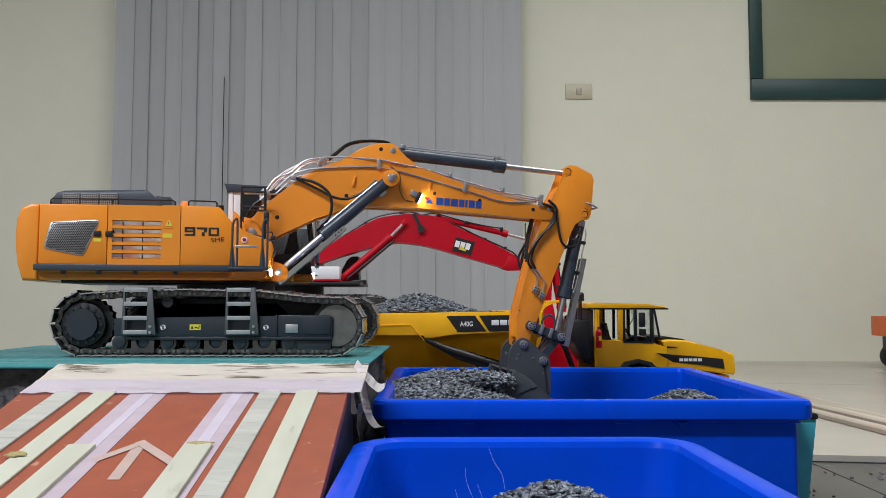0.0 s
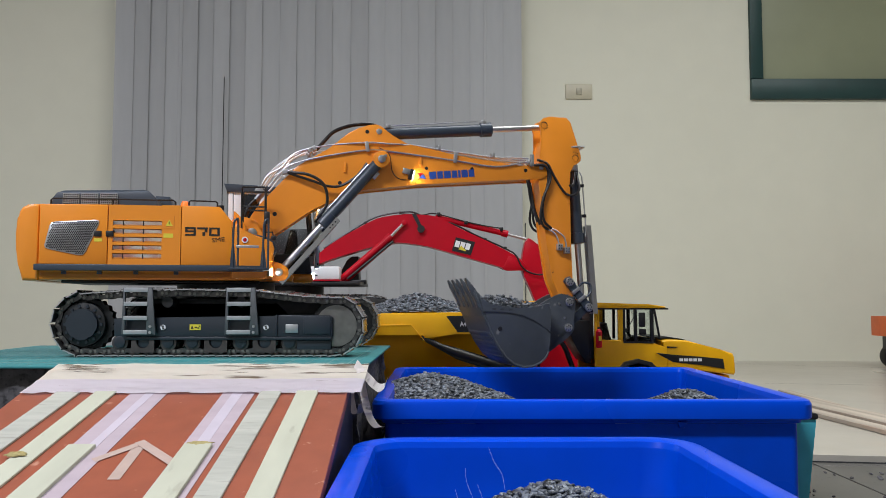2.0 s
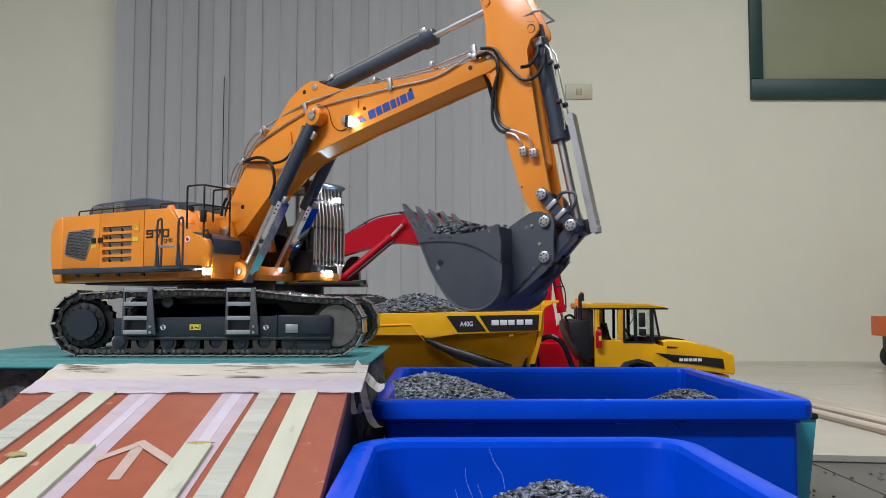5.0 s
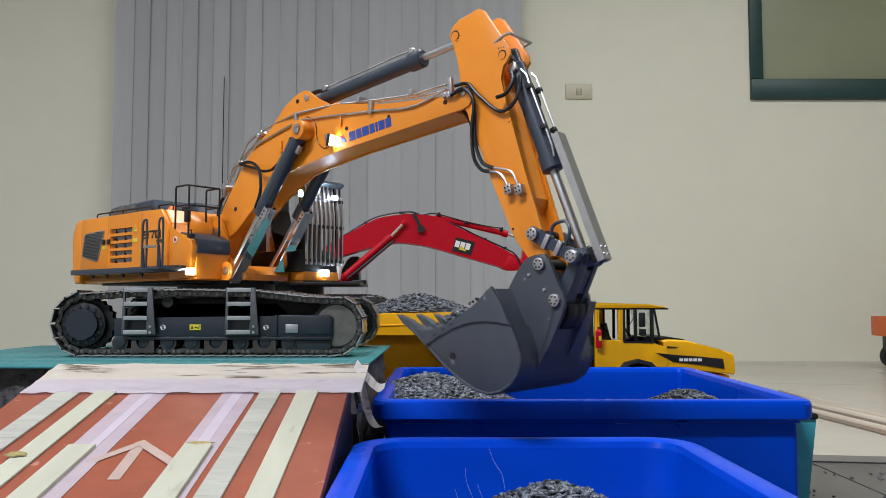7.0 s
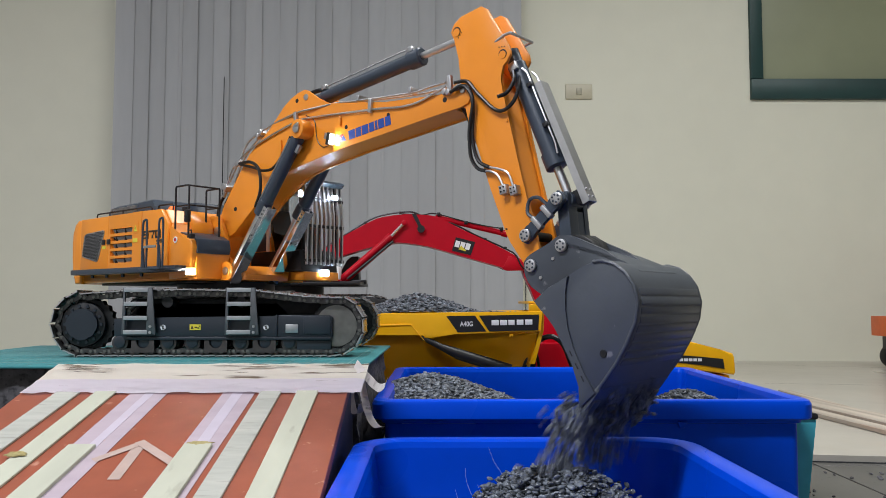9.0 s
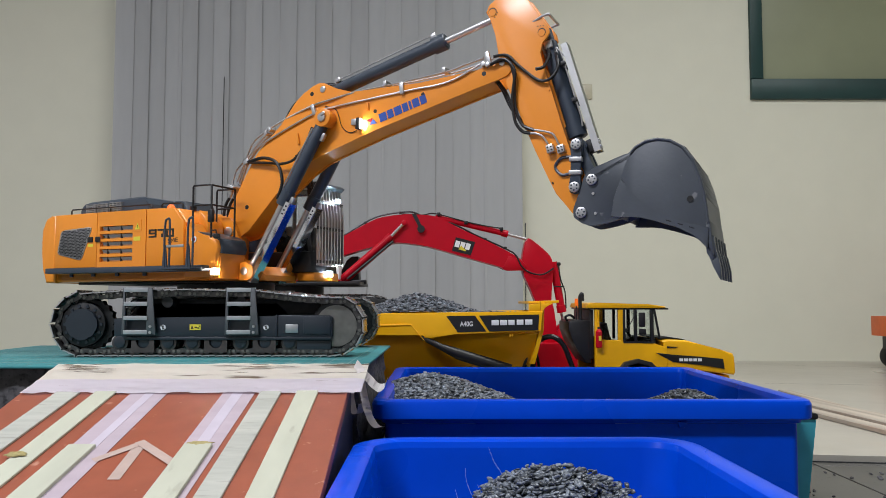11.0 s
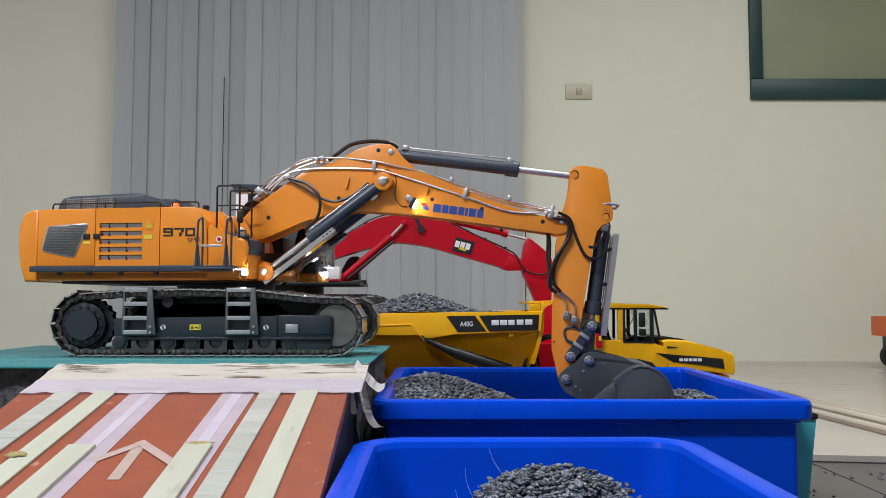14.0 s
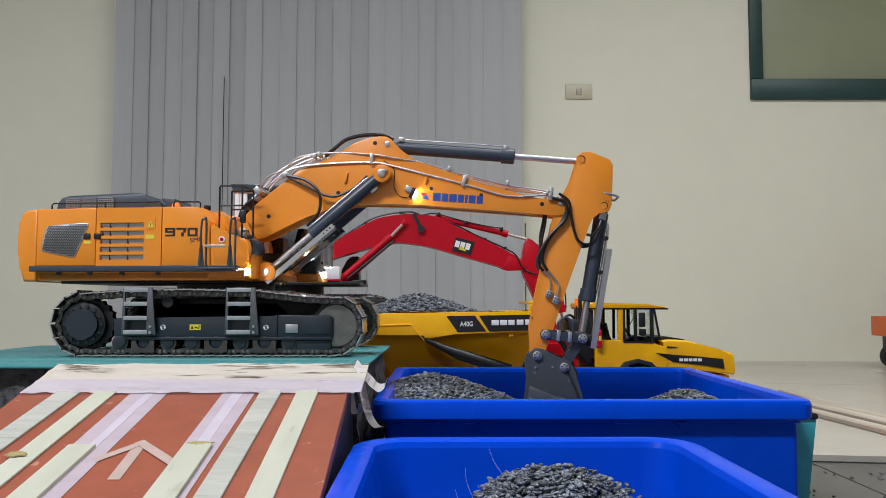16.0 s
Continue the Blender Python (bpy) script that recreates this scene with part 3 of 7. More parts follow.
for side in (-1, 1):
    o, i_ = side * 0.138, side * 0.102
    y0, y1 = min(o, i_), max(o, i_)
    part("track_frame", prism([(-0.115, 0.028), (-0.115, 0.051), (-0.03, 0.0525), (0.104, 0.0525), (0.107, 0.0555), (0.176, 0.0555), (0.181, 0.052), (0.181, 0.027), (0.177, 0.023), (-0.105, 0.023)], y0, y1, 0.002), NAVY, exc)
    part("tensioner_cover", box(0.142, 0.1785, side * 0.1385 - 0.0012, side * 0.1385 + 0.0012, 0.0300, 0.0535, 0.0008), NAVY, exc)
    part("frame_rib", box(0.1040, 0.1066, side * 0.1388 - 0.0012, side * 0.1388 + 0.0012, 0.0270, 0.0560, 0.0006), NAVY, exc)
    part("inner_wall", box(-0.10, 0.16, side * 0.098 - 0.002, side * 0.098 + 0.002, 0.050, 0.078, 0.001), IRON, exc)
    part("idler_guard", box(0.132, 0.179, side * 0.12 - 0.017, side * 0.12 + 0.017, 0.0085, 0.0225, 0.002), NAVY, exc)
    part("frame_flange", box(-0.10, 0.179, min(o, side * 0.1415), max(o, side * 0.1415), 0.0222, 0.0262, 0.001), NAVY, exc)
    for j in range(8):
        xr = -0.1067 + j * 0.0327
        rl = part("roller", disc(xr, 0.0180, 0.0112, side * 0.12 - 0.0165, side * 0.12 + 0.0165, 24, 0.0012), GUARDM, exc, "worn steel track roller")
        part("roller_cap", disc(xr, 0.0192, 0.0080, min(side * 0.136, side * 0.1385), max(side * 0.136, side * 0.1385), 20, 0.0008), NAVY, rl)
    for j in (1, 4, 6):
        xx = -0.1067 + j * 0.0327
        cut = [(xx + 0.0088 * math.cos(a_ * math.pi / 10), 0.0200 + 0.0088 * math.sin(a_ * math.pi / 10)) for a_ in range(10, 21)]
        part("roller_guard", prism([(xx - 0.0155, 0.0215), (xx - 0.0088, 0.0215)] + cut + [(xx + 0.0088, 0.0215), (xx + 0.0155, 0.0215), (xx + 0.0155, 0.0070), (xx + 0.0135, 0.0055), (xx - 0.0135, 0.0055), (xx - 0.0155, 0.0070)], side * 0.1402 - 0.0012, side * 0.1402 + 0.0012), GUARDM, exc, "scuffed steel roller guard")
    for xx in (-0.045, 0.055):
        part("carrier_roller", disc(xx, 0.0730, 0.0075, side * 0.12 - 0.012, side * 0.12 + 0.012, 14), IRON, exc)
    spr = part("sprocket", prism([(-0.154 + (0.0365 if k % 2 else 0.0335) * math.cos(k * math.tau / 42), 0.043 + (0.0365 if k % 2 else 0.0335) * math.sin(k * math.tau / 42)) for k in range(42)],
                                 side * 0.12 - 0.006, side * 0.12 + 0.006), IRON, exc)
    out_ = side * 0.128
    part("hub", disc(0, 0, 0.0300, min(out_, side * 0.135), max(out_, side * 0.135), 36, 0.001), IRON, spr).location = (-0.1575, 0, 0.043)
    part("hub_cap", disc(0, 0, 0.0212, min(out_, side * 0.141), max(out_, side * 0.141), 36, 0.0012), NAVY, spr).location = (-0.1575, 0, 0.043)
    for k in range(14):
        a = k * math.tau / 14
        part("bolt", disc(-0.1575 + 0.0245 * math.cos(a), 0.043 + 0.0245 * math.sin(a), 0.0024, min(side * 0.134, side * 0.1368), max(side * 0.134, side * 0.1368), 6), NAVY, spr)
    idl = part("idler", disc(0.185, 0.0410, 0.0315, side * 0.12 - 0.0105, side * 0.12 + 0.0105, 40, 0.001), IRON, exc)
    part("idler_disc", disc(0.185, 0.0410, 0.0280, min(side * 0.126, side * 0.1325), max(side * 0.126, side * 0.1325), 40, 0.001), DULL, idl, "bare steel disc of the idler")
    part("idler_rim", prism([(0.185 + r * math.cos(a), 0.041 + r * math.sin(a)) for r, a in [(0.034, k * math.tau / 36) for k in range(36)]], side * 0.12 - 0.009, side * 0.12 + 0.009, 0.001), IRON, exc)
    part("cover_plate", box(0.1175, 0.1345, side * 0.1388 - 0.001, side * 0.1388 + 0.001, 0.0315, 0.0430, 0.0006), ALU, exc, "small riveted metal plate")
    stk = part("sticker", box(-0.012, 0.003, side * 0.1386 - 0.0006, side * 0.1386 + 0.0006, 0.0355, 0.0430), MARK, exc, "yellow warning sticker")
    yp = side * 0.1394
    part("sticker_print", prism([(-0.0105, 0.0370), (-0.0065, 0.0370), (-0.0085, 0.0415)], yp - 0.0004, yp + 0.0004), TXT_DARK, stk)
    for bx, bw, bz in ((-0.0050, 0.0030, 0.0385), (-0.0012, 0.0022, 0.0375), (0.0008, 0.0014, 0.0400)):
        part("sticker_print", box(bx, bx + bw, yp - 0.0004, yp + 0.0004, bz, bz + 0.0014), TXT_DARK, stk)
    for xx in (-0.048, 0.091):
        stk = part("sticker", disc(xx, 0.039, 0.0036, side * 0.1386 - 0.0006, side * 0.1386 + 0.0006, 20), WHITE, exc, "round white warning sticker")
        part("sticker_print", prism([(xx - 0.0028, 0.0414), (xx - 0.0020, 0.0420), (xx + 0.0028, 0.0366), (xx + 0.0020, 0.0360)], yp - 0.0004, yp + 0.0004), TXT_DARK, stk)
        part("sticker_print", box(xx - 0.0006, xx + 0.0009, yp - 0.0006, yp + 0.0006, 0.0364, 0.0416), TXT_DARK, stk)
    for xx in (-0.080, 0.0585):
        lad = part("ladder", prism([(xx + 0.019, 0.0925), (xx + 0.0125, 0.0925), (xx + 0.0125, 0.034), (xx + 0.011, 0.0295), (xx + 0.0245, 0.0295)], side * 0.1445 - 0.002, side * 0.1445 + 0.002, 0.0006), LADM, exc, "grey metal access ladder")
        part("ladder_side", prism([(xx - 0.020, 0.0925), (xx - 0.0175, 0.0925), (xx - 0.0165, 0.0295), (xx - 0.0215, 0.0295)], side * 0.1445 - 0.002, side * 0.1445 + 0.002, 0.0006), LADM, lad)
        for zz in (0.0305, 0.0495, 0.0685, 0.0872):
            part("rung", box(xx - 0.0185, xx + 0.0135, side * 0.143 - 0.005, side * 0.143 + 0.005, zz - 0.0006, zz + 0.0050, 0.0006), RUNGM, lad, "bright metal rung")
        for zz in (0.0325, 0.0405):
            part("bolt", disc(xx + 0.0175, zz, 0.0019, side * 0.147 - 0.0012, side * 0.147 + 0.0012, 8), STEEL, lad)

part("centre_frame", prism([(-0.12, 0.045), (-0.09, 0.075), (0.10, 0.075), (0.13, 0.045), (0.10, 0.03), (-0.09, 0.03)], -0.10, 0.10, 0.004), IRON, exc)
bm = bmesh.new()
add_tube(bm, [(0, 0, 0.074), (0, 0, 0.103)], 0.072, 48)
part("slew_ring", bm, IRON, exc)


# ---- orange excavator: upper structure (in the swing's space) ----
def hpart(name, bm, mat, label="", parent=None, smooth=35):
    ob = part(name, bm, mat, parent or house, label, smooth)
    return ob


house = moving("house", part("house", prism([(-0.258, 0.1030), (-0.256, 0.2045), (-0.004, 0.2062), (0.012, 0.186), (0.012, 0.1040)], -0.104, 0.104, 0.003), ORANGE, exc))
cwo = [(-0.2385, 0.1020), (-0.2582, 0.1020), (-0.2632, 0.1230), (-0.2662, 0.1450), (-0.2668, 0.1650), (-0.2655, 0.1850), (-0.2638, 0.1945), (-0.2600, 0.2005), (-0.2545, 0.2032), (-0.2470, 0.2045), (-0.2385, 0.2050)]
hpart("counterweight", prism(cwo, -0.1090, 0.1090, 0.004, 3), ORANGE)
NY0, NY1 = -0.1105, -0.1045
hpart("side_panel", prism([(-0.2378, 0.1242), (-0.2378, 0.2048), (-0.1518, 0.2058), (-0.1518, 0.1242)], NY0, NY1, 0.0008), ORANGE, "orange side door with a mesh grille")
# louvred door
lz = [0.1775 - k * 0.01130 for k in range(5)]
lb = bmesh.new()
add_prism(lb, [(-0.1508, 0.1242), (-0.1508, 0.2058), (-0.1452, 0.2058), (-0.1452, 0.1242)], NY0, NY1)
add_prism(lb, [(-0.0815, 0.1242), (-0.0815, 0.2066), (-0.0565, 0.2068), (-0.0565, 0.1242)], NY0, NY1)
edges_z = [0.1242] + [v for z in reversed(lz) for v in (z, z + 0.0072)] + [0.2060]
for z0, z1 in zip(edges_z[0::2], edges_z[1::2]):
    add_box(lb, -0.14525, -0.08145, NY0, NY1, z0, z1)
louv = hpart("louvre_door", lb, ORANGE, "orange door with five louvre slots", smooth=0)
for z in lz:
    hpart("louvre", prism([(-0.1450, z + 0.0066), (-0.0817, z + 0.0066), (-0.0817, z + 0.0006), (-0.1450, z + 0.0006)], -0.1065, -0.1058), MIRROR, "polished louvre blade", louv).matrix_basis = \
        Matrix.Translation((0, -0.106, z)) @ pose(0, 0, 0, 16, 0, 0) @ Matrix.Translation((0, 0.106, -z))
for xx in (-0.132, -0.106):
    hpart("louvre_rib", box(xx - 0.0006, xx + 0.0006, -0.1085, -0.107, 0.131, 0.186), BLACK, "", louv)
hpart("side_panel", prism([(-0.0555, 0.1242), (-0.0555, 0.2068), (-0.0055, 0.2062), (0.0115, 0.1862), (0.0140, 0.1242)], NY0, NY1, 0.0008), ORANGE)
far = bmesh.new()
add_prism(far, [(-0.2378, 0.1242), (-0.2378, 0.2048), (-0.0055, 0.2062), (0.0115, 0.1862), (0.0140, 0.1242)], 0.1045, 0.1105, 0.0008)
hpart("side_panel", far, ORANGE)
hpart("skirt_rail", box(-0.2400, 0.0570, -0.1250, -0.1050, 0.1155, 0.1236, 0.001), GREYP, "dark grey walkway rail")
hpart("skirt_rail", box(-0.2390, 0.0600, 0.1050, 0.1130, 0.1155, 0.1236, 0.001), GREYP, "dark grey walkway rail")
hpart("under_skirt", box(-0.2375, 0.055, -0.104, 0.104, 0.1035, 0.1150, 0.001), ORANGE)
hpart("belly_plate", box(-0.215, 0.05, -0.085, 0.085, 0.0995, 0.1032, 0.001), IRON)
for xx in (-0.21, -0.165, -0.118, -0.065):
    hpart("bracket", box(xx, xx + 0.006, -0.1065, -0.1042, 0.1110, 0.1155), GREYP)
# mesh grille
GP = [(-0.2239, 0.1812), (-0.1602, 0.1852), (-0.1815, 0.1348), (-0.2318, 0.1453)]
gr = hpart("grille", prism(smooth_outline(GP, 0.12), NY0 - 0.0012, NY0 + 0.0004, 0.0004), ALU, "perforated grey metal grille")


def inside(poly, x, z):
    return all((poly[(i + 1) % 4][0] - poly[i][0]) * (z - poly[i][1]) - (poly[(i + 1) % 4][1] - poly[i][1]) * (x - poly[i][0]) < -0.00009 for i in range(4))


hx = bmesh.new()
for r_ in range(24):
    for c_ in range(30):
        x = -0.2325 + c_ * 0.00262 + (0.00131 if r_ % 2 else 0)
        z = 0.1345 + r_ * 0.00226
        if inside(GP, x, z):
            hx.faces.new([hx.verts.new((x + 0.00114 * math.cos(k * math.tau / 6 + 0.52), NY0 - 0.0014, z + 0.00114 * math.sin(k * math.tau / 6 + 0.52))) for k in range(6)])
tagged(hpart("perforation", hx, BLACK, "", gr, 0), kind="stuff")
for xx in (-0.1640, -0.1487):
    hpart("latch", box(xx - 0.0050, xx + 0.0050, NY0 - 0.002, NY0, 0.1618, 0.1698, 0.001), BLACK, "black door latch")
hpart("sticker", box(-0.1685, -0.1585, NY0 - 0.0006, NY0, 0.1550, 0.1595), MARK, "yellow sticker")
hpart("sticker", box(-0.0790, -0.0665, NY0 - 0.0006, NY0, 0.1615, 0.1675), MARK, "yellow sticker")
hpart("sticker", box(-0.0785, -0.0650, NY0 - 0.0005, NY0, 0.1750, 0.1918), ORANGE, "orange warning panel")
tri = hpart("warning_triangle", prism([(-0.0765, 0.1778), (-0.0670, 0.1778), (-0.0718, 0.1868)], NY0 - 0.0010, NY0 - 0.0005), MARK, "yellow warning triangle")
hpart("mark", box(-0.0722, -0.0714, NY0 - 0.0014, NY0 - 0.0009, 0.1802, 0.1840), BLACK, "", tri)
hpart("sticker", box(-0.175, -0.150, -0.090, -0.080, 0.2052, 0.2068), MARK, "pale yellow sticker")
STROKES = {"9": ((0, 1, 0.78, 1), (0, 0.22, 0.42, 1), (0.78, 1, 0, 1), (0.22, 0.78, 0.42, 0.62), (0, 0.78, 0, 0.2)),
           "7": ((0, 1, 0.78, 1), (0.70, 0.95, 0.45, 0.78), (0.50, 0.75, 0.0, 0.45)),
           "0": ((0, 1, 0.79, 1), (0, 1, 0, 0.21), (0, 0.22, 0.21, 0.79), (0.78, 1, 0.21, 0.79))}
for k, dg in enumerate("970"):
    nb_ = bmesh.new()
    for a0, a1, b0, b1 in STROKES[dg]:
        add_box(nb_, -0.0505 + k * 0.0160 + a0 * 0.0142, -0.0505 + k * 0.0160 + a1 * 0.0142, NY0 - 0.0006, NY0 + 0.0002, 0.1650 + b0 * 0.0118, 0.1650 + b1 * 0.0118)
    hpart("digit", nb_, TXT_DARK, "bold square dark digit " + dg, smooth=0)
lettering("lettering", "SME", 0.0085, TXT_DARK, house, pose(-0.0145, NY0 - 0.0003, 0.1562, 90, -6, 0), "dark slanted letters", width=0.0175)
# engine hood on the roof
hd = hpart("engine_hood", loft([[(-0.2360, -0.067, 0.205), (-0.2360, 0.067, 0.205), (-0.092, 0.067, 0.205), (-0.092, -0.067, 0.205)],
                               [(-0.2330, -0.0665, 0.2190), (-0.2330, 0.0665, 0.2190), (-0.096, 0.0665, 0.2215), (-0.096, -0.0665, 0.2215)],
                               [(-0.2285, -0.064, 0.2265), (-0.2285, 0.064, 0.2265), (-0.106, 0.064, 0.2315), (-0.106, -0.064, 0.2315)],
                               [(-0.2200, -0.058, 0.2305), (-0.2200, 0.058, 0.2305), (-0.114, 0.058, 0.2340), (-0.114, -0.058, 0.2340)]]), GREYP, "dark grey raised engine hood", smooth=20)
hpart("hood_slope", prism([(-0.106, 0.205), (-0.106, 0.2335), (-0.086, 0.2325), (-0.076, 0.205)], 0.0, 0.07, 0.003), GREYP)
for x0, x1 in ((-0.219, -0.199), (-0.195, -0.174), (-0.170, -0.148)):
    z1 = 0.2245 + (x0 + 0.219) * 0.03
    vb = bmesh.new()
    for k in range(9):
        xx = x0 + (x1 - x0) * k / 8
        add_box(vb, xx - 0.0004, xx + 0.0004, -0.0705, -0.064, 0.2105, z1)
    for k in range(6):
        zz = 0.2115 + (z1 - 0.2115) * k / 5
        add_box(vb, x0, x1, -0.0707, -0.064, zz - 0.0004, zz + 0.0004)
    vt = hpart("hood_vent", vb, ALU, "metal vent mesh", hd, 0)
    hpart("vent_back", box(x0, x1, -0.0692, -0.063, 0.2105, z1), BLACK, "", hd)
rail_pts = [(-0.2300, -0.088, 0.2045), (-0.2300, -0.088, 0.2130), (-0.2275, -0.088, 0.2155), (-0.070, -0.088, 0.2165), (-0.0665, -0.088, 0.2140), (-0.0665, -0.088, 0.2060)]
hpart("roof_rail", tube(rail_pts, 0.0012, 8), IRON, "thin black handrail")
hpart("rail_post", tube([(-0.150, -0.088, 0.2055), (-0.150, -0.088, 0.2160)], 0.0010, 8), IRON)
hpart("roof_rail", tube([(-0.0485, -0.088, 0.2062), (-0.0485, -0.088, 0.2145), (-0.0460, -0.088, 0.2165), (-0.0120, -0.088, 0.2160), (-0.0095, -0.088, 0.2140), (-0.0095, -0.088, 0.2062)], 0.0012, 8), IRON, "thin black handrail")
hpart("filler_cap", tube([(-0.006, -0.070, 0.206), (-0.006, -0.070, 0.2125)], 0.0048, 14), BLACK)
hpart("beacon", tube([(-0.0570, -0.060, 0.206), (-0.0570, -0.060, 0.2150), (-0.0570, -0.060, 0.2185)], [0.0062, 0.0058, 0.0035], 16), AMBER, "orange warning beacon")
# front right platform with steps
hpart("front_platform", prism([(0.0125, 0.1050), (0.0125, 0.1780), (0.0200, 0.1840), (0.0300, 0.1700), (0.0560, 0.1640), (0.0680, 0.1580), (0.0710, 0.1480), (0.0660, 0.1240), (0.0600, 0.1050)], -0.1080, -0.0445, 0.003, 3), ORANGE)
hpart("front_cover", prism([(0.030, 0.1722), (0.0575, 0.1665), (0.0705, 0.1605), (0.0740, 0.1480), (0.0715, 0.1405), (0.069, 0.1405), (0.0705, 0.1480), (0.0665, 0.1580), (0.0550, 0.1640), (0.030, 0.1700)], -0.1010, -0.0470, 0.001), GREYP, "dark grey curved front cover")
hpart("front_fill", prism([(0.058, 0.106), (0.066, 0.125), (0.0700, 0.1400), (0.0680, 0.1060)], -0.100, -0.048, 0.001), ORANGE)
for xx in (0.0160, 0.0560):
    hpart("grab_rail", tube(curve_path([(xx, -0.1500, 0.119), (xx, -0.1505, 0.150), (xx + 0.001, -0.1505, 0.179), (xx + 0.004, -0.150, 0.1850), (xx + 0.0065, -0.148, 0.180), (xx + 0.0065, -0.148, 0.119)], 5), 0.0015, 8), GREYP, "dark grab rail")
    hpart("rail_plate", prism([(xx - 0.004, 0.117), (xx - 0.0015, 0.150), (xx + 0.0015, 0.150), (xx + 0.005, 0.117)], -0.1505, -0.1485), GREYP)
hpart("step", box(0.0110, 0.0640, -0.1540, -0.1085, 0.1170, 0.1195, 0.0006), GREYP, "dark step plate")
hpart("grab_bar", box(0.0200, 0.0500, -0.1520, -0.1500, 0.1465, 0.1500, 0.0006), ALU, "short metal grab bar")
hpart("sticker", disc(0.0300, 0.1605, 0.0045, -0.1092, -0.1080, 20), WHITE, "round white sticker with a red ring")
hpart("sticker_mark", disc(0.0300, 0.1605, 0.0026, -0.1096, -0.1090, 12), RED)
# guard railing on the platform
for y0 in (-0.1060, -0.0560):
    hpart("railing", tube([(0.0250, y0, 0.170), (0.0250, y0, 0.2340), (0.0262, y0, 0.2360), (0.0560, y0, 0.2360), (0.0575, y0, 0.2340), (0.0575, y0, 0.160)], 0.0014, 8), IRON, "black tube railing")
    hpart("rail_bar", tube([(0.0250, y0, 0.2080), (0.0575, y0, 0.2080)], 0.0012, 8), IRON)
hpart("rail_bar", tube([(0.0575, -0.1060, 0.2355), (0.0575, -0.0560, 0.2355)], 0.0013, 8), IRON)
hpart("rail_bar", tube([(0.0575, -0.1060, 0.2080), (0.0575, -0.0560, 0.2080)], 0.0012, 8), IRON)
hpart("mirror", box(0.0560, 0.0640, -0.1130, -0.1060, 0.1830, 0.2010, 0.002), BLACK, "black side mirror")
hpart("camera_pod", box(0.0660, 0.0730, -0.1120, -0.1050, 0.1600, 0.1670, 0.0015), BLACK)
hpart("pod_arm", tube([(0.0590, -0.1070, 0.172), (0.0680, -0.1085, 0.172), (0.0690, -0.1085, 0.166)], 0.001, 6), IRON)
hpart("tank", prism([(0.0125, 0.178), (0.0125, 0.205), (0.020, 0.1985), (0.0300, 0.183), (0.0300, 0.172)], -0.0800, -0.046, 0.002), ORANGE)
for s in (-1, 1):
    br = hpart("boom_bracket", prism(smooth_outline([(-0.010, 0.104), (-0.002, 0.188), (0.020, 0.2010), (0.042, 0.196), (0.056, 0.168), (0.062, 0.135), (0.090, 0.128), (0.0930, 0.114), (0.0860, 0.104)], 0.2), s * 0.0410 - 0.003, s * 0.0410 + 0.003, 0.001), ORANGE)
    hpart("pin_cap", disc(FU, FV, 0.0072, min(s * 0.044, s * 0.0465), max(s * 0.044, s * 0.0465), 20, 0.0006), STEEL, "steel pin end", br)
    bs = hpart("cylinder_bracket", prism(smooth_outline([(0.058, 0.104), (0.062, 0.126), (0.078, 0.1315), (0.0905, 0.1240), (0.0920, 0.112), (0.086, 0.104)], 0.3), s * 0.0560 - 0.0015, s * 0.0560 + 0.0015, 0.0006), ORANGE)
    hpart("pin_cap", disc(CYLF[0], CYLF[1], 0.0058, min(s * 0.0575, s * 0.0595), max(s * 0.0575, s * 0.0595), 16, 0.0006), STEEL, "steel pin end", bs)
hpart("swing_front", prism([(0.012, 0.104), (0.012, 0.125), (0.085, 0.125), (0.100, 0.112), (0.098, 0.104)], -0.038, 0.038, 0.002), ORANGE)
# cab on the far side
cb = hpart("cab", prism([(0.000, 0.118), (0.000, 0.150), (0.125, 0.150), (0.130, 0.118)], 0.036, 0.1085, 0.003), BLACK, "dark cab floor pan")
hpart("cab_back", prism([(-0.002, 0.150), (-0.002, 0.246), (0.006, 0.249), (0.006, 0.150)], 0.036, 0.1085, 0.002), WHITE, "", cb)
for s in (0.037, 0.1045):
    hpart("cab_post", box(0.046, 0.054, s, s + 0.004, 0.150, 0.249, 0.001), WHITE, "", cb)
    hpart("cab_post", prism([(0.128, 0.150), (0.134, 0.150), (0.124, 0.249), (0.118, 0.249)], s, s + 0.004, 0.001), BLACK, "", cb)
    hpart("door_panel", box(0.006, 0.046, s, s + 0.0035, 0.1505, 0.178, 0.001), GREYP, "", cb)
    hpart("cab_post", box(0.0062, 0.0180, s, s + 0.004, 0.1785, 0.2490, 0.001), WHITE, "white cab corner", cb)
    hpart("cab_panel", box(0.0182, 0.0455, s, s + 0.0035, 0.1785, 0.1962, 0.001), WHITE, "white cab side panel", cb)
    hpart("cab_top_band", box(0.0182, 0.1180, s, s + 0.004, 0.2440, 0.2490, 0.001), WHITE, "", cb)
hpart("roof", prism([(-0.004, 0.2465), (-0.009, 0.2600), (0.010, 0.2590), (0.136, 0.2550), (0.142, 0.2510), (0.136, 0.2465)], 0.033, 0.111, 0.002), GREYP, "dark grey roof guard", cb)
hpart("window", box(0.0182, 0.0458, 0.0375, 0.0395, 0.1965, 0.2438), TINT, "dark tinted side window", cb)
hpart("window", box(0.054, 0.118, 0.0385, 0.0395, 0.151, 0.248), GLASS, "", cb)
